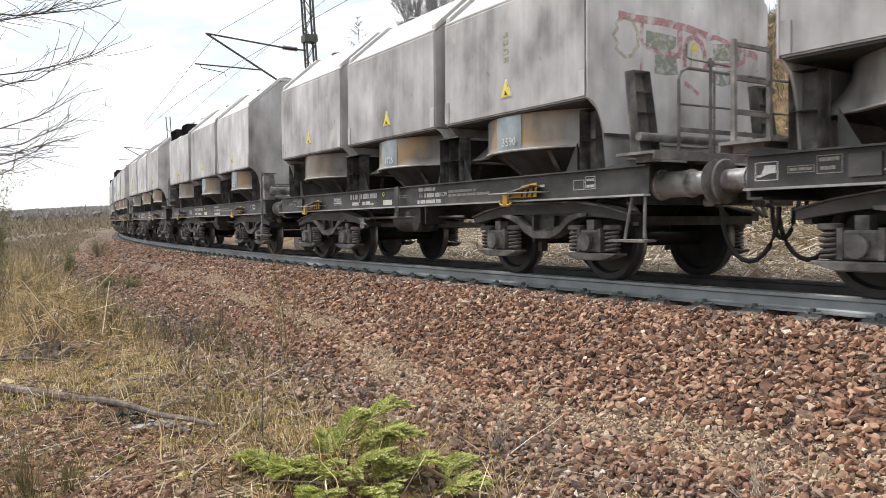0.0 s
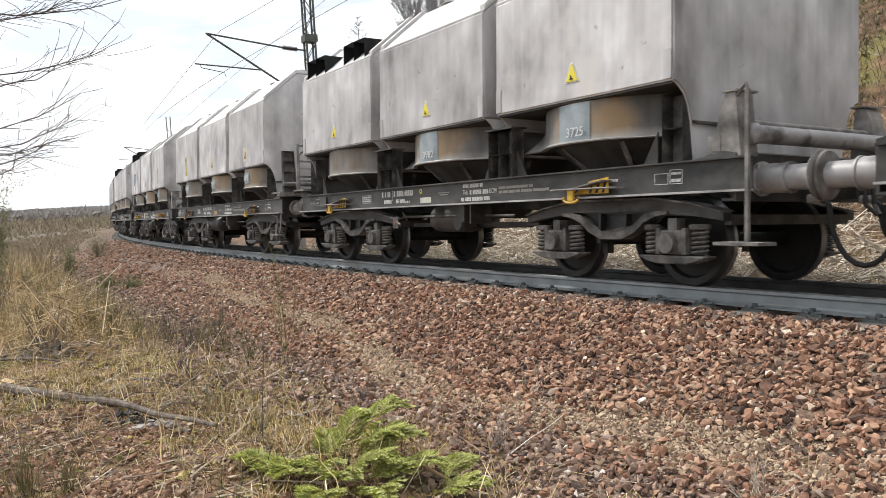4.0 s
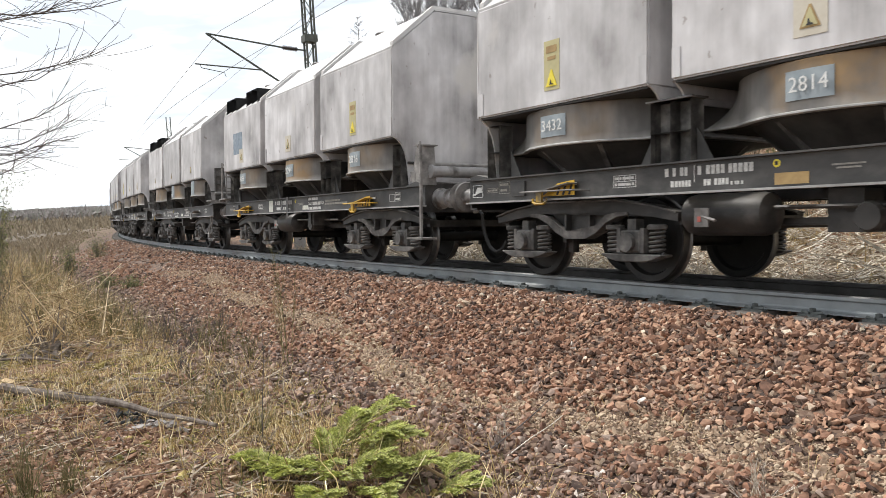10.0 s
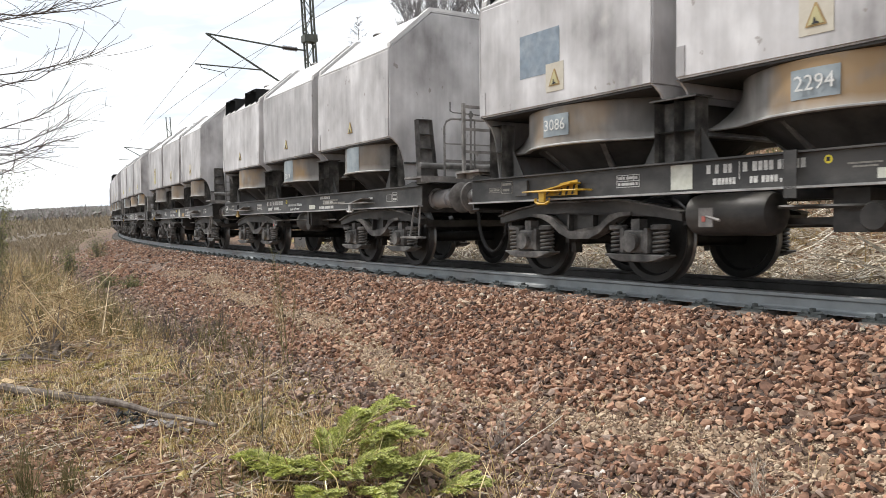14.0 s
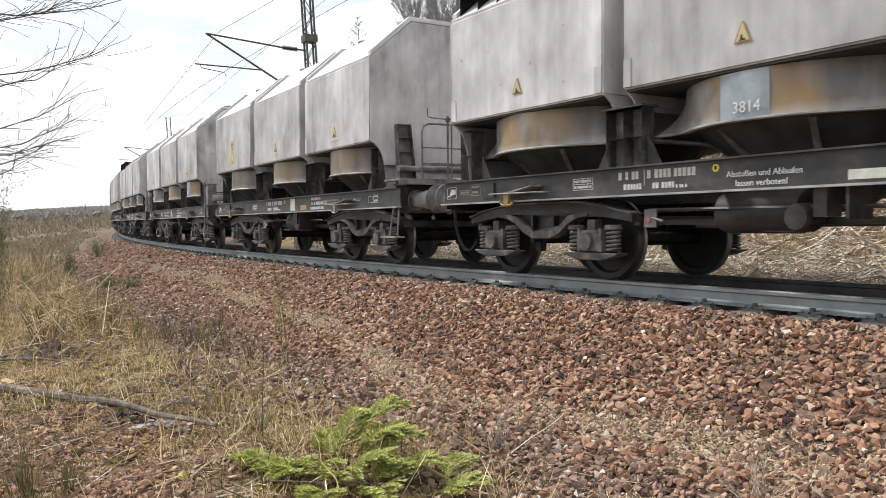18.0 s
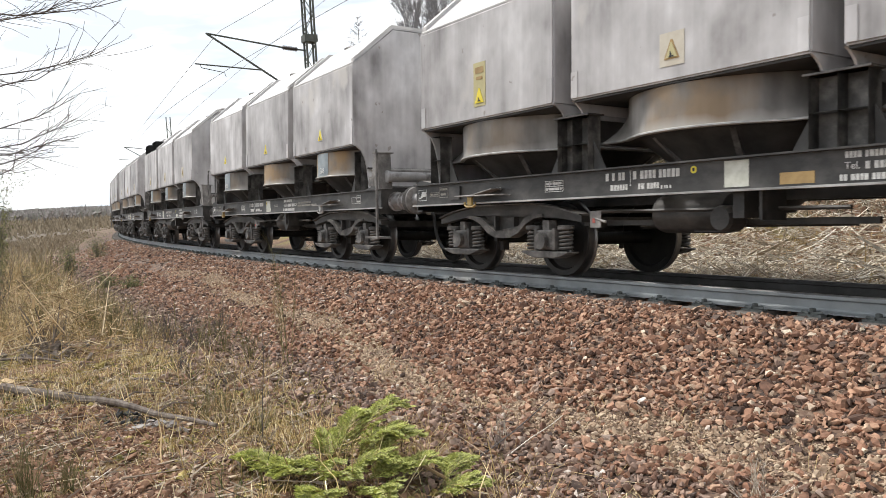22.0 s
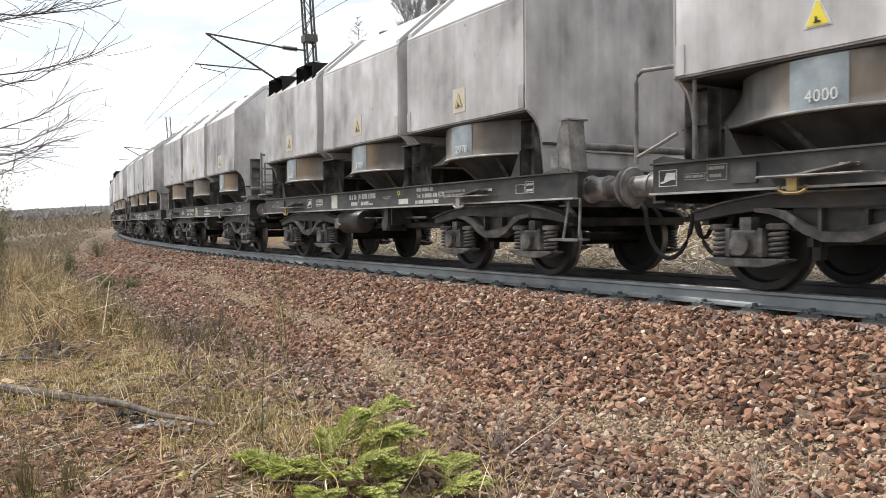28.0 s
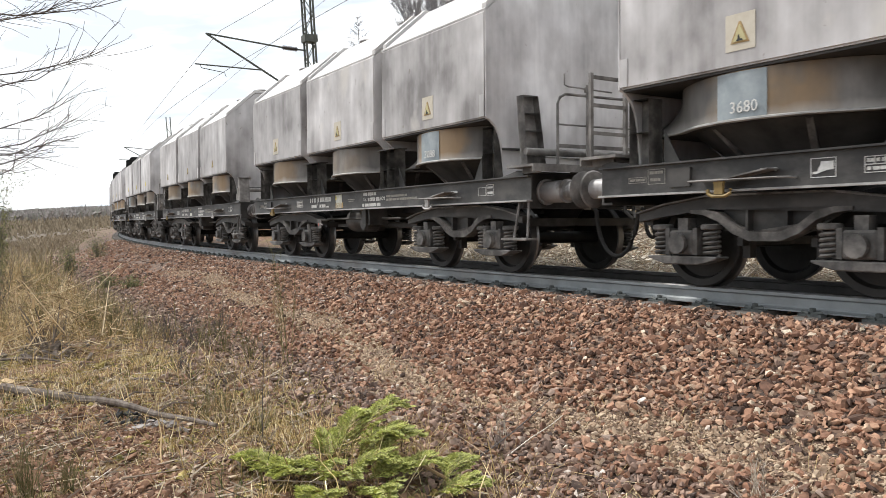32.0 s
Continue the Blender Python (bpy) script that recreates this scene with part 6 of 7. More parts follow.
for i, (x, y, n, h) in enumerate(((-3.84, 11.1, 26, 0.7), (-3.4, 10.5, 26, 0.65), (-3.3, 11.6, 20, 0.6), (-2.9, 8.6, 14, 0.4), (1.62, 4.25, 12, 0.34), (0.35, 5.6, 6, 0.4))):
    shrub("dead_shrub", "leafless grey-brown shrub with fine dry twigs", x, y, n, h, 0.55, 0.004, BRASH if i > 3 else TWIG, 200 + i, 4)
shrub("sapling", "slim olive-green sapling at the edge of the gravel", -1.75, 8.9, 4, 1.4, 0.1, 0.006, BROOM, 300, 6, "sapling")
shrub("sapling", "thin olive-brown sapling with fine side twigs", -1.86, 9.05, 3, 1.3, 0.1, 0.006, CANE, 301, 6, "sapling")
shrub("sapling", "thin dark upright stem beside the spruce twigs", -1.28, 5.6, 1, 1.25, 0.02, 0.0085, TWIG, 303, 1, "sapling", 0.1)
for i, (x, y) in enumerate(((-0.2, 4.95), (-0.28, 5.02), (-0.85, 5.3), (-0.95, 5.2))):
    shrub("dry_stalk", "rust-brown dry stalk standing in the weeds", x, y, 3, 0.36, 0.08, 0.005, LITTER, 320 + i, 0, "stalk", 0.06)

# the tangled scrub on the open side of the line
gs = np.random.RandomState(91)
for i in range(110):
    y = gs.uniform(10.8, 26)
    x = y * gs.uniform(-0.57, -0.36)
    if near_line([x], [y])[1][0] > -5.0:
        continue
    kind = (0, 1, 2, 0, 1, 3)[i % 6]
    h = gs.uniform(0.35, 0.85) * (1 + max(0.0, y - 16) * 0.05)
    if kind == 0:
        shrub("dead_shrub", "pale bent canes among the dead grass", x, y, 9, h * 1.2, 0.7, 0.006, CANE, 800 + i, 1, kink=0.5)
    elif kind == 1:
        shrub("broom_bush", "thin olive-green broom stems growing from the verge", x, y, 24, h, 0.4, 0.0045, BROOM, 800 + i)
    elif kind == 2:
        shrub("dead_shrub", "leafless grey-brown shrub with fine dry twigs", x, y, 16, h, 0.6, 0.0045, TWIG, 800 + i, 4)
    else:
        shrub("dry_bush", "straw-coloured dry stems in a loose tuft", x, y, 30, h, 0.5, 0.004, STRAW, 800 + i, 2, kink=0.4)
n = 9000
y = 11 * np.exp(rs.uniform(0, 1.4, n))
x = y * rs.uniform(-0.62, -0.3, n)
k = (near_line(x, y)[1] < -4.6) & (patchy(x, y, 0.7, 1.0) + rs.uniform(-0.2, 0.2, n) > 0.42)
p = on_ground(x[k], y[k])
tagged(new("green_grass", blades("green_grass", p, 0.3 * np.exp(rs.normal(0, 0.45, len(p))), rs.uniform(0.003, 0.007, len(p)) * np.clip(y[k] / 14, 1, 3), np.abs(rs.normal(0.6, 0.4, len(p))), WEED)), "olive-brown weeds and heath on the open verge", "weeds", kind="stuff")
n = 5000
y = 11 * np.exp(rs.uniform(0, 1.1, n))
x = y * rs.uniform(-0.6, -0.34, n)
k = near_line(x, y)[1] < -4.9
p = on_ground(x[k], y[k])
tagged(new("tall_dry_grass", blades("tall_dry_grass", p, 0.2 * np.exp(rs.normal(0, 0.45, len(p))), rs.uniform(0.002, 0.006, len(p)) * np.clip(y[k] / 14, 1, 2.5), np.abs(rs.normal(1.0, 0.5, len(p))), STRAW)), "tangled bleached grass on the open verge", "grass", kind="stuff")
n = 1700
y = rs.uniform(9.6, 20, n)
x = y * rs.uniform(-0.6, -0.4, n)
k = near_line(x, y)[1] < -5.0
p = on_ground(x[k], y[k], 0.02) + rs.uniform(0, 1, (int(k.sum()), 1)) ** 2 * [[0, 0, 0.45]]
a, L, e = rs.uniform(0, 2 * np.pi, len(p)), 0.35 * np.exp(rs.normal(0, 0.5, len(p))), rs.normal(0.1, 0.45, len(p))
q = p + np.stack([np.cos(a) * np.cos(e), np.sin(a) * np.cos(e), np.sin(e)], 1) * L[:, None]
q[:, 2] = np.maximum(q[:, 2], ground_z(q[:, 0], q[:, 1]) + 0.01)
tagged(new("dead_canes", sticks("dead_canes", p, q, rs.uniform(0.003, 0.009, len(p)), CANE, 0.6)), "tangle of bleached dead canes and broken twigs", "twigs", kind="stuff")
# bare reddish soil with clods in the foreground
n = 20000
y = rs.uniform(4.4, 6.7, n)
x = y * rs.uniform(-0.64, -0.36, n)
k = patchy(x, y, 2.3, 1.5) > 0.32
p = on_ground(x[k], y[k], 0.006)
tagged(new("clods", stones("clods", p, 0.012 * np.exp(rs.normal(0, 0.55, len(p))), CLOD, 0.6, 0.5)), "reddish-brown crumbled soil and clods", "soil", kind="stuff")
# moss mats behind the fallen branch
p = on_ground(*(np.array([[-3.4], [9.0]]) + rs.normal(0, 1, (2, 9000)) * [[1.2], [1.1]]))
p = p[patchy(p[:, 0], p[:, 1], 3.0, 0.7) + rs.uniform(-0.15, 0.15, len(p)) > 0.5]
tagged(new("moss", stones("moss", p, 0.019 * np.exp(rs.normal(0, 0.35, len(p))), MOSS, 0.4, 0.2)), "bright yellow moss mats behind the fallen branch", "moss", kind="stuff")

p = on_ground(*(np.array([[-1.05], [6.1]]) + rs.normal(0, 1, (2, 5200)) * [[0.5], [0.38]]))
p = p[patchy(p[:, 0], p[:, 1], 4.0, 0.3) + rs.uniform(-0.2, 0.2, len(p)) > 0.45]
tagged(new("moss", stones("moss", p, 0.014 * np.exp(rs.normal(0, 0.4, len(p))), MOSS, 0.4, 0.3)), "ochre moss and dead needles by the spruce twigs", "moss", kind="stuff")
p = on_ground(*(np.array([[-1.0], [5.9]]) + rs.normal(0, 1, (2, 900)) * [[0.55], [0.4]]))
tagged(new("straw", blades("straw", p, rs.uniform(0.08, 0.28, len(p)), rs.uniform(0.0015, 0.003, len(p)), np.abs(rs.normal(1.1, 0.4, len(p))), STRAW)), "ochre straw around the spruce twigs", "straw", kind="stuff")

# a cut stump with broken, splintered stems
stump = tagged(new("cut_stump"), "cut shrub stump with splintered pale stems", "stump")
stump.location = (-5.23, 10.37, float(ground_z(np.array([-5.23]), np.array([10.37]))[0]) - 0.03)
part("stump_base", lathe(bmesh.new(), [(0.12, 0.0), (0.1, 0.06), (0.07, 0.13), (0.04, 0.15)], seg=9), BARK, stump)
g = np.random.RandomState(31)
for i in range(13):
    t, f, L = g.uniform(0.05, 0.95), g.uniform(0, 2 * np.pi), g.uniform(0.2, 0.75)
    d = Vector((math.sin(t) * math.cos(f), math.sin(t) * math.sin(f), math.cos(t)))
    o = Vector((g.uniform(-0.15, 0.15), g.uniform(-0.1, 0.1), 0.02))
    e = o + d * L
    part("broken_stem", tube(bmesh.new(), [o, o + d * L * 0.5 + Vector((0.015, 0.01, 0.01)), e], g.uniform(0.009, 0.017), 6, 0.006), BARK, stump)
    if i % 3 == 1:
        part("splinter", prism(bmesh.new(), [(e.x - 0.016, e.z - 0.05), (e.x + 0.018, e.z - 0.04), (e.x + 0.14 * d.x + 0.01, e.z + 0.07), (e.x + 0.1 * d.x - 0.006, e.z + 0.05)], 1, e.y - 0.012, e.y + 0.01), CUT_WOOD, stump, "pale fresh wood splinter")

# a fallen branch and other pieces on the verge
log = tagged(new("fallen_branch"), "barked grey-brown fallen branch lying on the verge", "branch")
pts = [Vector((-4.52 + 2.75 * t, 7.92 - 1.9 * t, 0)) for t in np.linspace(0, 1, 14)]
for i, p in enumerate(pts):
    p.z = float(ground_z(np.array([p.x]), np.array([p.y]))[0]) * 0.4 - 0.36 + 0.085 + 0.006 * math.sin(i * 1.7)
    p.y += 0.03 * math.sin(i * 0.8 + 1.0)
part("limb", tube(bmesh.new(), pts, 0.05, 9, 0.016), BARK, log, smooth=True)
for i in (2, 5, 8, 10):
    p = pts[i]
    part("side_twig", tube(bmesh.new(), [p, p + Vector((0.12, 0.1 * (-1) ** i, 0.06)), p + Vector((0.3, 0.16 * (-1) ** i, 0.03))], 0.012, 5, 0.004), BARK, log)
part("torn_end", prism(bmesh.new(), [(pts[0].x - 0.1, pts[0].z - 0.02), (pts[0].x + 0.22, pts[0].z + 0.04), (pts[0].x + 0.12, pts[0].z + 0.075)], 1, pts[0].y - 0.1, pts[0].y + 0.02), CUT_WOOD, log, "pale torn bark")


def lying_stick(name, label, a, b, r, mat):
    pts = []
    for t in np.linspace(0, 1, 6):
        x, y = a[0] + (b[0] - a[0]) * t, a[1] + (b[1] - a[1]) * t + 0.03 * math.sin(5 * t + a[0])
        pts.append((x, y, float(ground_z(np.array([x]), np.array([y]))[0]) + r + 0.02 + a[2] * (1 - t) + b[2] * t))
    return tagged(new(name, meshed(name, tube(bmesh.new(), pts, r, 6, r * 0.55), mat, True)), label, "stick")


lying_stick("pale_stick", "pale barkless stick lying in the spruce twigs", (-0.72, 5.3, 0.12), (0.1, 4.5, 0.02), 0.014, CUT_WOOD)
lying_stick("dark_stick", "dark thin stick leaning over the gravel", (-0.1, 4.7, 0.02), (0.75, 6.1, 0.12), 0.006, TWIG)
lying_stick("dark_stick", "bleached twig lying on the gravel", (0.35, 5.25, 0.02), (0.82, 5.95, 0.03), 0.005, BRASH)
lying_stick("dark_stick", "short grey stick on the mossy verge", (-3.4, 8.2, 0.05), (-2.6, 7.7, 0.03), 0.014, BARK)
lying_stick("dark_stick", "short grey stick beside the stump", (-5.6, 9.6, 0.05), (-4.5, 9.3, 0.03), 0.02, BARK)
lying_stick("bleached_stalk", "bleached straw stalk leaning in the grass", (-1.9, 5.2, 0.02), (-2.02, 5.5, 0.22), 0.005, CUT_WOOD)
for cx, cy, spread, n, size, mat, label in ((-2.55, 6.45, 0.12, 46, 0.03, RUBBER, "black charred flakes under the fallen branch"), (-2.3, 6.2, 0.15, 60, 0.026, PALE_STONE, "pale grey broken flakes on the soil"),
                                            (-5.05, 10.0, 0.3, 90, 0.045, BARK, "dark heap of bark and broken wood by the stump")):
    x, y = cx + rs.normal(0, spread, n), cy + rs.normal(0, spread * 0.8, n)
    tagged(new("heap", stones("heap", on_ground(x, y, 0.012) + rs.uniform(0, 0.05, (n, 1)) * [[0, 0, 1]], size * np.exp(rs.normal(0, 0.4, n)), mat, 0.35, 0.6)), label, "heap", kind="stuff")
for x, y, sz, mat, label in ((-1.25, 6.35, 0.08, BARK, "grey-brown chunk of dead wood"), (-1.05, 4.95, 0.1, DUSTY, "grey stone among the green weeds")):
    ob = tagged(new("lump", stones("lump", np.zeros((1, 3)), np.array([sz]), mat, 0.5, 0.2)), label, "lump")
    ob.location = (x, y, float(ground_z(np.array([x]), np.array([y]))[0]) + sz * 0.25)


# ---- fresh spruce twigs: flat sprays of needles ----
def spray(x, y, turn, rise, length, seed):
    g = np.random.RandomState(seed)
    z = float(ground_z(np.array([x]), np.array([y]))[0]) + 0.02
    twig = tagged(new("spruce_twig"), "light green fresh spruce twig lying on the verge", "conifer twig", "spruce twigs")
    twig.location = (x, y, z)
    d = np.array([math.cos(turn), math.sin(turn), 0])
    side = np.array([-math.sin(turn), math.cos(turn), 0])
    up = np.array([0, 0, 1.0])
    axis = lambda t: d * length * t + up * (rise * (1 - (1 - t) ** 2) - 0.3 * rise * t ** 3)
    arms = [(axis(t), axis(t + 0.05), 0.0035) for t in np.linspace(0, 0.95, 20)]

    def shoot(a, e, L, order):
        """A side shoot that bows down a little, with shorter ones on both its sides."""
        n = 5 if order == 1 else 3
        p = a
        for i in range(n):
            f = e + up * (0.12 - 0.3 * (i / n) ** 2) + g.normal(0, 0.06, 3)
            q = p + f / np.linalg.norm(f) * L / n
            arms.append((p, q, 0.002))
            if order == 1 and i:
                cross = np.cross(f, up)
                cross /= np.linalg.norm(cross) + 1e-9
                for sgn in (-1, 1):
                    w = f / np.linalg.norm(f) * 0.75 + cross * sgn * 0.65
                    shoot(q, w, L * (0.42 - 0.06 * i) * g.uniform(0.7, 1.2), 2)
            p = q

    for t in np.linspace(0.12, 0.95, 12):
        for sgn in (-1, 1):
            e = d * 0.7 + side * sgn * g.uniform(0.6, 0.85) + up * (rise / length * (1 - t) * 0.8 + g.uniform(-0.1, 0.15))
            shoot(axis(t + g.uniform(-0.03, 0.03)), e / np.linalg.norm(e), length * 0.46 * (1.08 - t) * g.uniform(0.75, 1.2) + 0.03, 1)
    A, Bq, R = (np.array(q) for q in zip(*arms))
    part("stem", sticks("stem", A, Bq, R, LITTER, 0.9), LITTER, twig)
    roots, tips = [], []
    for a, b, _ in arms:
        L = np.linalg.norm(b - a)
        n = max(4, int(L / 0.0042))
        e = (b - a) / (L + 1e-9)
        c = np.cross(e, up)
        c /= np.linalg.norm(c) + 1e-9
        o = np.cross(c, e)
        t = np.linspace(0, 1, n)[:, None]
        for sgn in (-1, 1):
            lift = g.uniform(-0.1, 0.5, (n, 1))
            roots.append(a + (b - a) * t)
            tips.append(a + (b - a) * t + (c * sgn * 0.8 + o * lift + e * 0.65) * g.uniform(0.011, 0.017, (n, 1)))
    r, q = np.concatenate(roots), np.concatenate(tips)
    part("needles", sticks("needles", r, q, np.full(len(r), 0.0017), NEEDLE, 0.5), NEEDLE, twig)
    return twig


for i, (x, y, turn, rise, L) in enumerate(((-0.78, 5.2, 25, 0.44, 0.5), (-0.72, 5.1, 0, 0.26, 0.5), (-0.86, 5.15, 100, 0.2, 0.3), (-0.8, 4.75, -60, 0.14, 0.36), (-0.75, 4.75, -20, 0.2, 0.4), (-0.9, 4.8, -130, 0.16, 0.32), (-0.62, 4.65, 15, 0.12, 0.36),
                                           (-0.82, 5.2, 55, 0.36, 0.34), (-0.7, 5.05, -25, 0.34, 0.42), (-0.7, 4.95, 30, 0.26, 0.45), (-0.85, 4.95, -90, 0.2, 0.36), (-1.2, 5.1, 160, 0.1, 0.3), (-1.1, 5.05, -60, 0.14, 0.28), (-0.2, 4.6, -10, 0.1, 0.34), (-0.15, 4.75, 50, 0.14, 0.3), (-0.5, 4.8, -15, 0.16, 0.4), (-0.55, 4.6, -70, 0.1, 0.34), (-0.75, 4.55, -110, 0.1, 0.34), (-0.95, 4.9, 190, 0.12, 0.34))):
    spray(x + 0.07, y - 0.08, radians(turn), rise * 0.85, L * 0.92, 400 + i)


# ---- trees ----
def tree_arrays(seed, height, r0, levels=5, spread=0.5, up=0.25, first=0.25, kids=(3, 5)):
    """Tapered bars of a bare tree, each a limb's short length."""
    g = np.random.RandomState(seed)
    P, Q, R0, L0 = [], [], [], []

    def grow(p, d, length, r, level):
        n = 5 if level == 0 else 3
        for i in range(n):
            d = d + g.normal(0, 0.07 + 0.05 * level, 3) + np.array([0, 0, up * 0.15])
            d = d / np.linalg.norm(d)
            q = p + d * length / n
            P.append(p), Q.append(q), R0.append(r * (1 - 0.5 * i / n)), L0.append(level)
            if level < levels and (level > 0 or (i + 1) / n > first):
                for _ in range(g.randint(*kids) if level < 3 else 2):
                    a = g.normal(0, 1, 3)
                    a -= (a @ d) * d
                    a /= np.linalg.norm(a) + 1e-9
                    e = d * (1 - spread) + a * spread + np.array([0, 0, up * 0.3])
                    grow(p + (q - p) * g.uniform(0.3, 1), e / np.linalg.norm(e), length * g.uniform(0.34, 0.55), r * 0.45, level + 1)
            p = q

    grow(np.zeros(3), np.array([0, 0, 1.0]), height * 0.75, r0, 0)
    return np.array(P), np.array(Q), np.array(R0), np.array(L0)


def bare_tree(label, x, y, height, seed, levels=4, r0=None, spread=0.5, category="tree", floor=0.012, kids=(2, 5)):
    z = float(ground_z(np.array([float(x)]), np.array([float(y)]))[0]) - 0.1
    P, Q, R, L = tree_arrays(seed, height, r0 or height * 0.011, levels, spread, kids=kids)
    R = np.maximum(R, floor)
    tree = tagged(new("bare_tree"), label, category, "leafless trees")
    tree.location = (x, y, z)
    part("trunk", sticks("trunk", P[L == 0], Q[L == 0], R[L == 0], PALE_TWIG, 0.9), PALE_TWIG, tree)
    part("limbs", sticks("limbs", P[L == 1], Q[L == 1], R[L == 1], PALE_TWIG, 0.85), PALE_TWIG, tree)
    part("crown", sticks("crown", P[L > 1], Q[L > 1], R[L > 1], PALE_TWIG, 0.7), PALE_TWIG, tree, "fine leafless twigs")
    return tree


for i, (x, y, top) in enumerate(((-1.9, 42.0, 10.2), (-1.0, 41.0, 13.0), (0.2, 42.5, 14.6), (1.5, 41.5, 15.2), (2.9, 42.0, 15.6))):
    bare_tree("leafless grey tree on the bank behind the railway", x, y, top - float(ground_z([x], [y])[0]), 500 + i, 4, spread=0.3, floor=0.0055)


def conifer(label, x, y, height, seed):
    g = np.random.RandomState(seed)
    z = float(ground_z(np.array([float(x)]), np.array([float(y)]))[0]) - 0.1
    tree = tagged(new("larch"), label, "tree")
    tree.location = (x, y, z)
    part("trunk", tube(bmesh.new(), [(0, 0, 0), (0.02, 0, height * 0.5), (0, 0, height)], height * 0.009, 6, 0.01), BARK, tree)
    P, Q, R = [], [], []
    for k in range(90):
        h = height * g.uniform(0.25, 0.99)
        a = g.uniform(0, 2 * np.pi)
        L = ((height - h) * 0.2 + 0.15) * g.uniform(0.5, 1.3)
        p, rise = np.array([0, 0, h]), g.uniform(0.1, 1.0)
        for i in range(4):
            q = p + np.array([math.cos(a), math.sin(a), rise]) * L / 4 + g.normal(0, 0.03, 3)
            P.append(p), Q.append(q), R.append(0.011)
            for _ in range(3):
                e = np.array([math.cos(a), math.sin(a), rise]) + g.normal(0, 0.6, 3)
                P.append(q), Q.append(q + e * L * g.uniform(0.12, 0.3)), R.append(0.007)
            p = q
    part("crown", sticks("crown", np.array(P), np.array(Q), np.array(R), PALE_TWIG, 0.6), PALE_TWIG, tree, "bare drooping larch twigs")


for i, (x, y, top) in enumerate(((-3.7, 42.0, 10.9), (-6.3, 46.0, 9.2), (-5.8, 46.0, 9.6))):
    conifer("slim leafless larch on the bank", x, y, top - float(ground_z([x], [y])[0]), 560 + i)

# the tree beside the camera, whose branches hang into the picture
side_tree = tagged(new("side_tree"), "leafless tree beside the line with drooping branches", "tree")
BASE = Vector((-6.6, 8.2, -0.75))
side_tree.location = BASE
part("trunk", tube(bmesh.new(), [(0, 0, 0), (0.05, 0.03, 2.0), (-0.05, 0.0, 4.5), (0.1, 0.05, 7.5)], 0.13, 10, 0.04), BARK, side_tree, smooth=True)
g = np.random.RandomState(77)


def drooping(h, reach, z_end, y_end, seed, r=0.02, droop=0.4):
    """A limb from the trunk at height h that sags and turns up at its tip, with twigs."""
    g = np.random.RandomState(seed)
    a, b = np.array([0.0, 0.0, h]), np.array([reach, y_end, z_end])
    ts = np.linspace(0, 1, 16)
    pts = [a + (b - a) * t + np.array([0, 0, -droop * math.sin(math.pi * t) * t]) + g.normal(0, 0.012, 3) for t in ts]
    P, Q, R = [], [], []
    for i in range(15):
        P.append(pts[i]), Q.append(pts[i + 1]), R.append(max(r * (1 - 0.8 * i / 15), 0.005))
        if i > 5:
            for _ in range(g.randint(2, 4)):
                d = (pts[i + 1] - pts[i]) / np.linalg.norm(pts[i + 1] - pts[i])
                e = d * 1.2 + g.normal(0, 0.42, 3) * [1, 1, 0.7] + np.array([0, 0, 0.08])
                p, L = pts[i] + (pts[i + 1] - pts[i]) * g.uniform(0, 1), g.uniform(0.15, 0.7)
                for j in range(4):
                    e = e / np.linalg.norm(e) + g.normal(0, 0.14, 3)
                    q = p + e / np.linalg.norm(e) * L / 4
                    P.append(p), Q.append(q), R.append(0.0042 - 0.0006 * j)
                    if g.uniform() < 0.5:
                        f = e / np.linalg.norm(e) + g.normal(0, 0.5, 3)
                        P.append(q), Q.append(q + f * L * 0.14), R.append(0.0024)
                    p = q
    return np.array(P), np.array(Q), np.array(R)


for i, (h, reach, z_end, y_end) in enumerate(((4.6, 3.5, 4.3, 0.3), (4.1, 3.3, 4.0, -0.2), (4.3, 3.5, 4.15, 0.5), (3.6, 3.25, 3.55, 0.2), (3.5, 3.15, 3.35, -0.3), (4.9, 3.0, 4.5, 0.6), (2.9, 2.95, 3.05, 0.1), (2.7, 2.8, 2.9, 0.5), (2.9, 3.0, 2.65, -0.2), (2.6, 2.6, 2.65, 0.3), (2.2, 2.3, 2.45, 0.2), (5.1, 3.3, 4.6, 0.1))):
    P, Q, R = drooping(h, reach, z_end, y_end, 600 + i)
    part("branch", sticks("branch", P, Q, R, TWIG, 0.85), TWIG, side_tree, "thin drooping leafless branch")


# evergreen and olive shrubs at the left of the line
def leafy(label, x, y, h, w, n, seed, mat, lean=0.4):
    g = np.random.RandomState(seed)
    z = float(ground_z(np.array([float(x)]), np.array([float(y)]))[0]) - 0.05
    bush = tagged(new("evergreen_bush"), label, "shrub")
    bush.location = (x, y, z)
    P, Q, R = shrub_arrays((0, 0, 0), 16, h, lean, 0.012, seed, 3)
    part("stem", sticks("stem", P, Q, R, TWIG, 0.7), TWIG, bush)
    k = g.randint(0, len(P), n)
    c = P[k] + (Q[k] - P[k]) * g.uniform(0, 1, (n, 1)) + g.normal(0, w * 0.16, (n, 3))
    c = c[c[:, 2] > 0.05]
    e = g.normal(0, 1, c.shape)
    e /= np.linalg.norm(e, axis=1)[:, None]
    part("foliage", sticks("foliage", c, c + e * g.uniform(0.05, 0.1, (len(c), 1)), np.full(len(c), 0.008), mat, 0.3), mat, bush, "olive-green sprays")


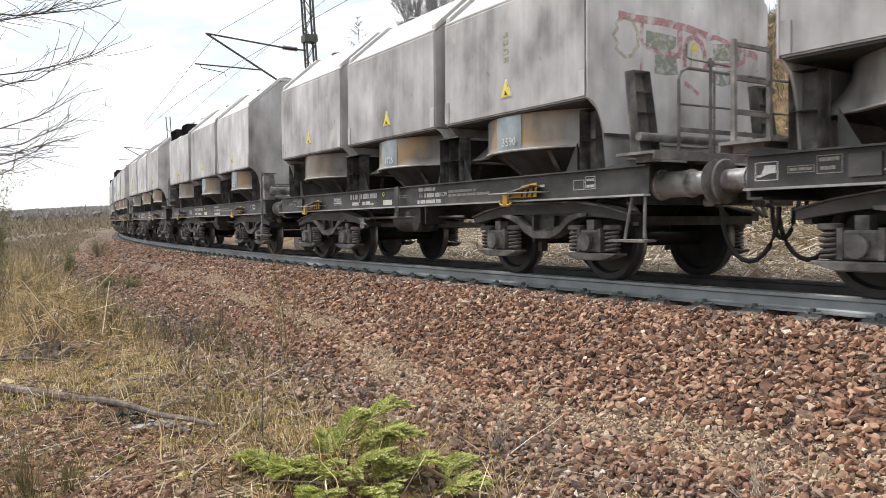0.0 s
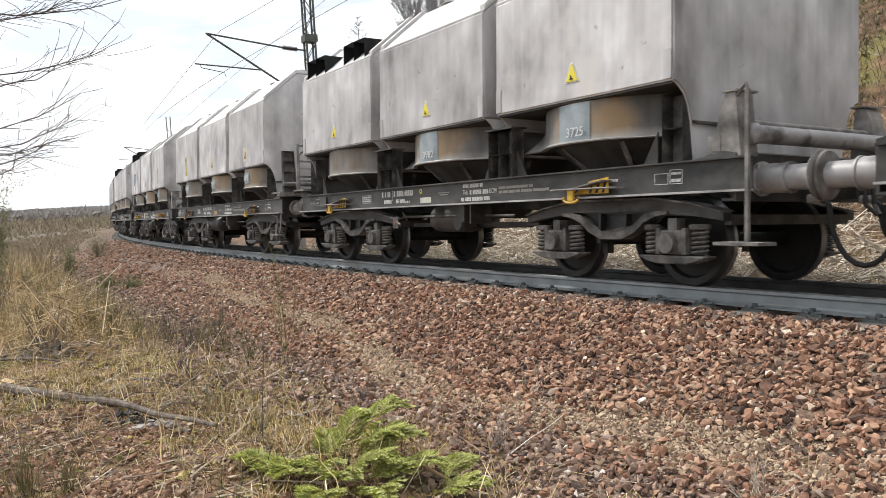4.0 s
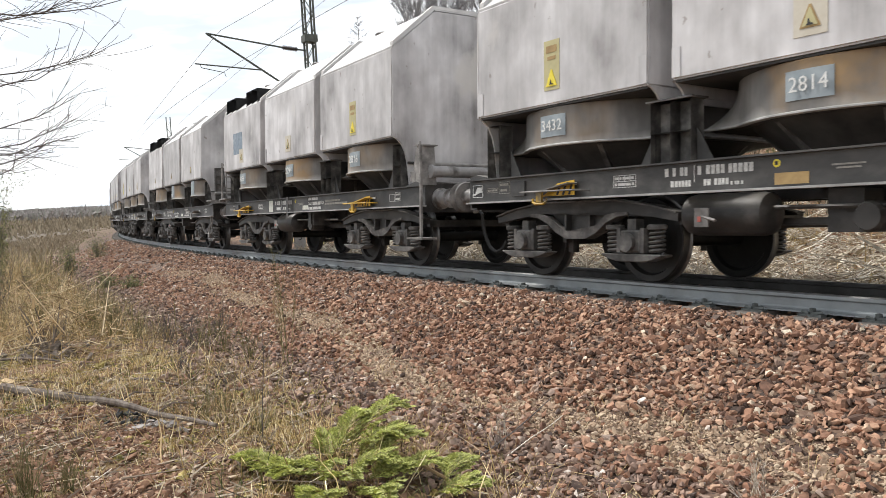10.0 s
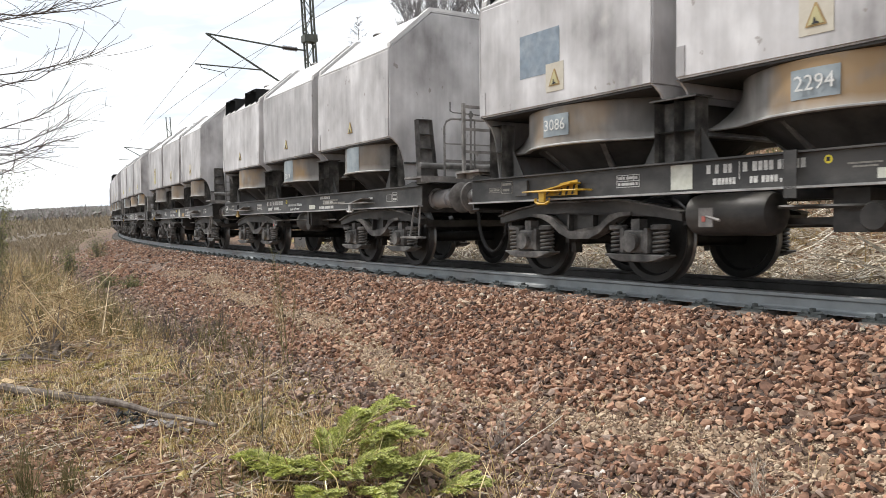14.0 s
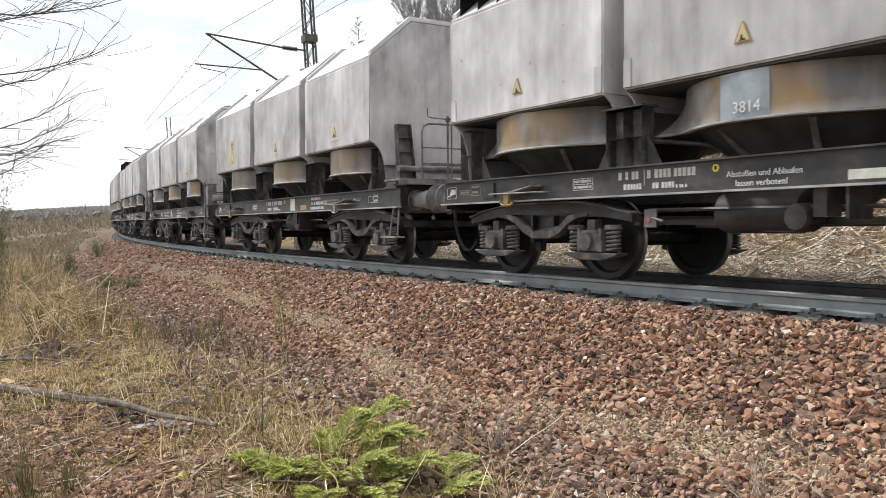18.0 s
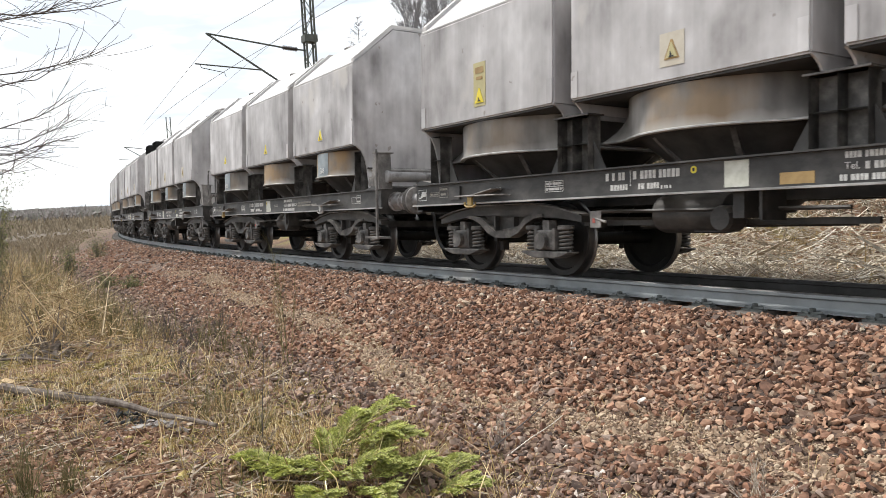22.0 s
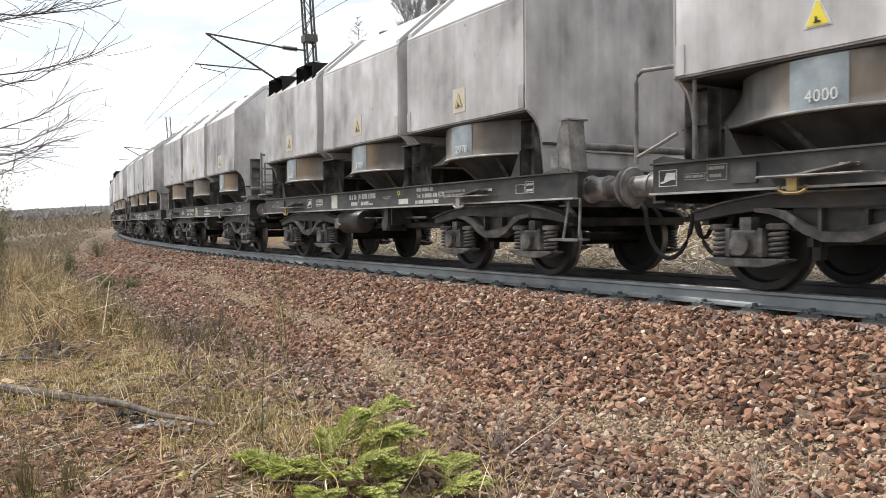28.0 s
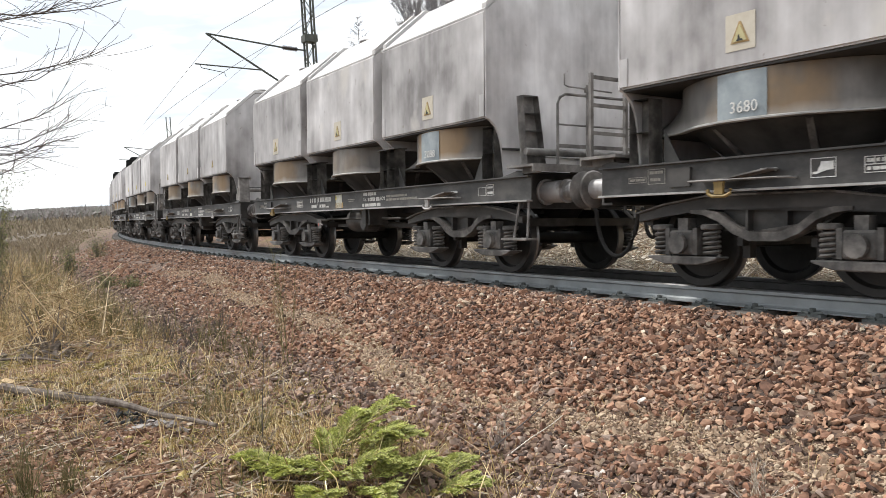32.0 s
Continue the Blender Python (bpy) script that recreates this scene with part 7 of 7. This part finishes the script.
for i, (x, y, h, w, n) in enumerate(((-8.9, 15.8, 3.0, 0.5, 3000), (-10.6, 18.5, 1.3, 0.6, 700), (-12.0, 26.0, 0.9, 0.8, 900), (-14.5, 34.0, 1.0, 1.2, 900), (-8.6, 20.5, 0.35, 0.8, 500), (-7.6, 19.6, 0.3, 0.6, 400))):
    leafy("olive-green scrub beside the line", x, y, h, w, n, 700 + i, EVERGREEN, 0.4 if i else 0.12)
for i, (x, y, n, h) in enumerate(((-7.8, 13.2, 9, 1.5), (-7.2, 13.0, 6, 1.2))):
    shrub("dead_shrub", "leafless grey-brown scrub beside the line", x, y, n, h, 0.4, 0.008, TWIG, 740 + i, 4)

# ---- the plain and the woods beyond ----
n = 16000
d = 35 * np.exp(rs.uniform(0, 2.2, n))
a = rs.uniform(radians(-40), radians(-8), n)
x, y = d * np.sin(a), d * np.cos(a)
s, v = near_line(x, y)
k = v < -5
p = on_ground(x[k], y[k]) + np.stack([0 * d[k], 0 * d[k], hill(d[k])], 1)
hh = rs.uniform(0.15, 0.55, len(p)) * (0.5 + 0.5 * patchy(p[:, 0], p[:, 1], 0.15, 1.0))
tagged(new("scrub", blades("scrub", p, hh, rs.uniform(0.02, 0.1, len(p)) * np.clip(d[k] / 60, 0.5, 4), np.abs(rs.normal(0.5, 0.3, len(p))), FAR_SHRUB)), "brown heath and dead grass of the plain", "scrub", kind="stuff")
n = 34000
d, a = rs.uniform(250, 430, n), np.radians(rs.uniform(-42, 6, n))
base = -1.6 + hill(d)
h = (3.4 + 0.35 * np.sin(a * 17) + 0.25 * np.sin(a * 41 + 1) + rs.normal(0, 0.2, n)) * np.where(rs.uniform(0, 1, n) < 0.015, 1.25, 1)
p = np.stack([d * np.sin(a), d * np.cos(a), base + h * rs.uniform(0, 0.6, n)], 1)
q = np.stack([d * np.sin(a) + rs.normal(0, 0.7, n), d * np.cos(a) + rs.normal(0, 0.7, n), base + h * rs.uniform(0.6, 1, n)], 1)
tagged(new("far_woods", sticks("far_woods", p, q, rs.uniform(0.2, 0.55, n), HAZED_WOOD, 0.5)), "leafless woods on the horizon, coloured pale for haze", "woods", kind="stuff")
n = 9000
d, a = rs.uniform(130, 260, n), np.radians(rs.uniform(-40, -10, n))
x, y = d * np.sin(a), d * np.cos(a)
k = patchy(x, y, 0.05, 2.0) + rs.uniform(-0.15, 0.15, n) > 0.5
p = on_ground(x[k], y[k]) + np.stack([0 * d[k], 0 * d[k], hill(d[k]) - 0.1], 1)
hh = rs.uniform(0.5, 1.7, len(p))
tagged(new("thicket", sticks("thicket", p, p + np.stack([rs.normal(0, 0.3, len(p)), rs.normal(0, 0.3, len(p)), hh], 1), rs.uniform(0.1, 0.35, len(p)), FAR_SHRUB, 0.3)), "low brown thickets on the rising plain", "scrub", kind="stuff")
p = on_ground(*(q[np.newaxis].ravel() for q in plan(rs.uniform(-112, -42, 12000), -3.4 - np.abs(rs.normal(0, 5, 12000)))))
tagged(new("far_grass", blades("far_grass", p, rs.uniform(0.15, 0.5, len(p)), rs.uniform(0.012, 0.035, len(p)), np.abs(rs.normal(0.7, 0.4, len(p))), FAR_SHRUB)), "brown dead grass beside the far end of the line", "grass", kind="stuff")

# ---- overhead line ----
def mast(s, v, height, label, arm=True):
    pos = place(s, v, 0)
    z0 = float(ground_z(np.array([pos.x]), np.array([pos.y]))[0])
    m = tagged(new("catenary_mast"), label, "mast", "masts of the overhead line")
    x, y, a = line(s)
    m.matrix_basis = Matrix.Translation((pos.x, pos.y, z0 - 0.1)) @ Matrix.Rotation(float(a), 4, "Z")
    b = -z0 + 0.1
    H = height + b
    for sy in (-1, 1):
        for sx in (-1, 1):
            part("leg", prism(bmesh.new(), [(sx * 0.13 - 0.028, sy * 0.15 - 0.028), (sx * 0.13 + 0.028, sy * 0.15 - 0.028), (sx * 0.13 + 0.028, sy * 0.15 + 0.028), (sx * 0.13 - 0.028, sy * 0.15 + 0.028)], 2, 0, H), MAST, m)
    bm = bmesh.new()
    z, k = 0.4, 1
    while z < H - 0.5:
        for q in (-0.13, 0.13):
            tube(bm, [(q, -0.15 * k, z), (q, 0.15 * k, z + 0.5)], 0.014, 4)
        for q in (-0.15, 0.15):
            box(bm, -0.13, 0.13, q - 0.012, q + 0.012, z - 0.02, z + 0.02)
        z, k = z + 0.5, -k
    part("lattice", bm, MAST, m)
    part("collar", bar_box(-0.2, 0.2, -0.22, 0.22, 6.62 + b, 6.86 + b), MAST, m, "dark collar")
    part("foot", bar_box(-0.3, 0.3, -0.3, 0.3, 0.0, 0.25, bevel=0.02), SLEEPER, m)
    if arm:
        c = part("cantilever", tube(bmesh.new(), [(0, -0.15, 6.35 + b), (0, -0.95, 6.42 + b), (0, -3.35, 6.75 + b)], 0.028, 8), MAST, m, "tube cantilever")
        part("diagonal_tube", tube(bmesh.new(), [(0, -0.15, 4.7 + b), (0, -3.4, 6.76 + b)], 0.033, 8), MAST, c)
        part("registration_tube", tube(bmesh.new(), [(0, -1.6, 5.66 + b), (0, -3.8, 5.8 + b)], 0.022, 8), MAST, c)
        part("steady_arm", tube(bmesh.new(), [(0, -3.65, 5.78 + b), (0, -3.6, 5.68 + b), (0, -2.9, 5.55 + b), (0, -2.85, 5.42 + b)], 0.012, 6), MAST, c)
        for p, q in (((0, -0.45, 6.375 + b), (0, -0.95, 6.42 + b)), ((0, -0.35, 4.83 + b), (0, -0.8, 5.11 + b))):
            p, q = Vector(p), Vector(q)
            bm = tube(bmesh.new(), [p, q], 0.045, 10)
            for i in range(6):
                o = p + (q - p) * (i + 0.5) / 6
                tube(bm, [o - (q - p) * 0.03, o + (q - p) * 0.03], 0.075, 10)
            part("insulator", bm, ISOLATOR, c)
    return m


mast(-21.2, 3.2, 9.6, "dark lattice steel mast with a tube cantilever arm")
mast(-62.0, 3.4, 9.0, "distant lattice steel mast of the overhead line")
mast(-84.0, 3.2, 8.6, "distant lattice steel mast of the overhead line")


def wire(name, label, v, heights, s0, s1, spans, r=0.007):
    pts = []
    for s in np.linspace(s0, s1, 90):
        near = min(abs(s - q) for q in spans)
        f = min(near / 20.0, 1.0)
        pts.append(place(s, v(s), heights[0] + (heights[1] - heights[0]) * (1 - (1 - f) ** 2)))
    ob = new(name, meshed(name, tube(bmesh.new(), pts, r, 5), WIRE))
    return tagged(ob, label, "wire", "wires of the overhead line")


SPANS = (18.8, -21.2, -62.0, -84.0)
wire("contact_wire", "thin contact wire over the track", lambda s: 0.3 * math.sin(s * 0.078 + 1.0), (5.42, 5.42), -84, 18, SPANS)
wire("carrying_wire", "thin carrying wire over the track", lambda s: -0.15, (6.8, 6.0), -84, 18, SPANS)
wire("feeder_wire", "feeder wire on the outside of the mast", lambda s: 3.6, (8.4, 8.0), -84, 18, SPANS)

# distance marker behind the track
mp = place(-22.5, 2.85, 0)
marker = tagged(new("distance_marker"), "white distance marker stone with a black 5", "marker")
mz = float(ground_z(np.array([mp.x]), np.array([mp.y]))[0])
marker.matrix_basis = Matrix.Translation((mp.x, mp.y, mz - 0.05)) @ Matrix.Rotation(0.32, 4, "Z")
part("stone", bevelled(box(bmesh.new(), -0.2, 0.2, -0.08, 0.08, 0, 0.66), 0.02), ROOF, marker)
part("numeral", lettering("5", 0.3, BLACK, 0.004), BLACK, marker, at=pose(0, -0.086, 0.5))


# ---- what moves: the train ----
RUN = [-27.03, -23.88, -20.73, -17.52, -14.46, -11.46, -8.51, -5.63, -2.78, 0.06, 2.94, 5.78, 8.7, 11.61, 14.43, 17.21, 19.94, 22.63, 25.34, 28.06, 30.73, 33.4, 36.11, 38.78, 41.47, 44.11, 46.75, 49.43, 52.16, 54.86, 57.51, 60.16, 62.83]


def run(t):
    """Metres that the train has gone at t, smooth between whole seconds."""
    i = min(max(int(t), 0), 31)
    f = t - i
    p = [RUN[min(max(j, 0), 32)] for j in (i - 1, i, i + 1, i + 2)]
    if i == 0:
        p[0] = 2 * p[1] - p[2]
    if i == 31:
        p[3] = 2 * p[2] - p[1]
    return 0.08 + p[1] + 0.5 * f * (p[2] - p[0] + f * (2 * p[0] - 5 * p[1] + 4 * p[2] - p[3] + f * (3 * (p[1] - p[2]) + p[3] - p[0])))


def motions():
    for k, wagon, sets, at in TRAIN:
        walk(wagon, [(0.5 * i, rest_pose(at + run(0.5 * i))) for i in range(65)])
        step = 0.2
        rows = [(min(i * step, SECONDS), run(min(i * step, SECONDS))) for i in range(161)]
        for ws, x in sets:
            walk(ws, [(t, pose(x, 0, 0.46, 0, math.degrees(d / 0.46) % 360, 0)) for t, d in rows])


motions()
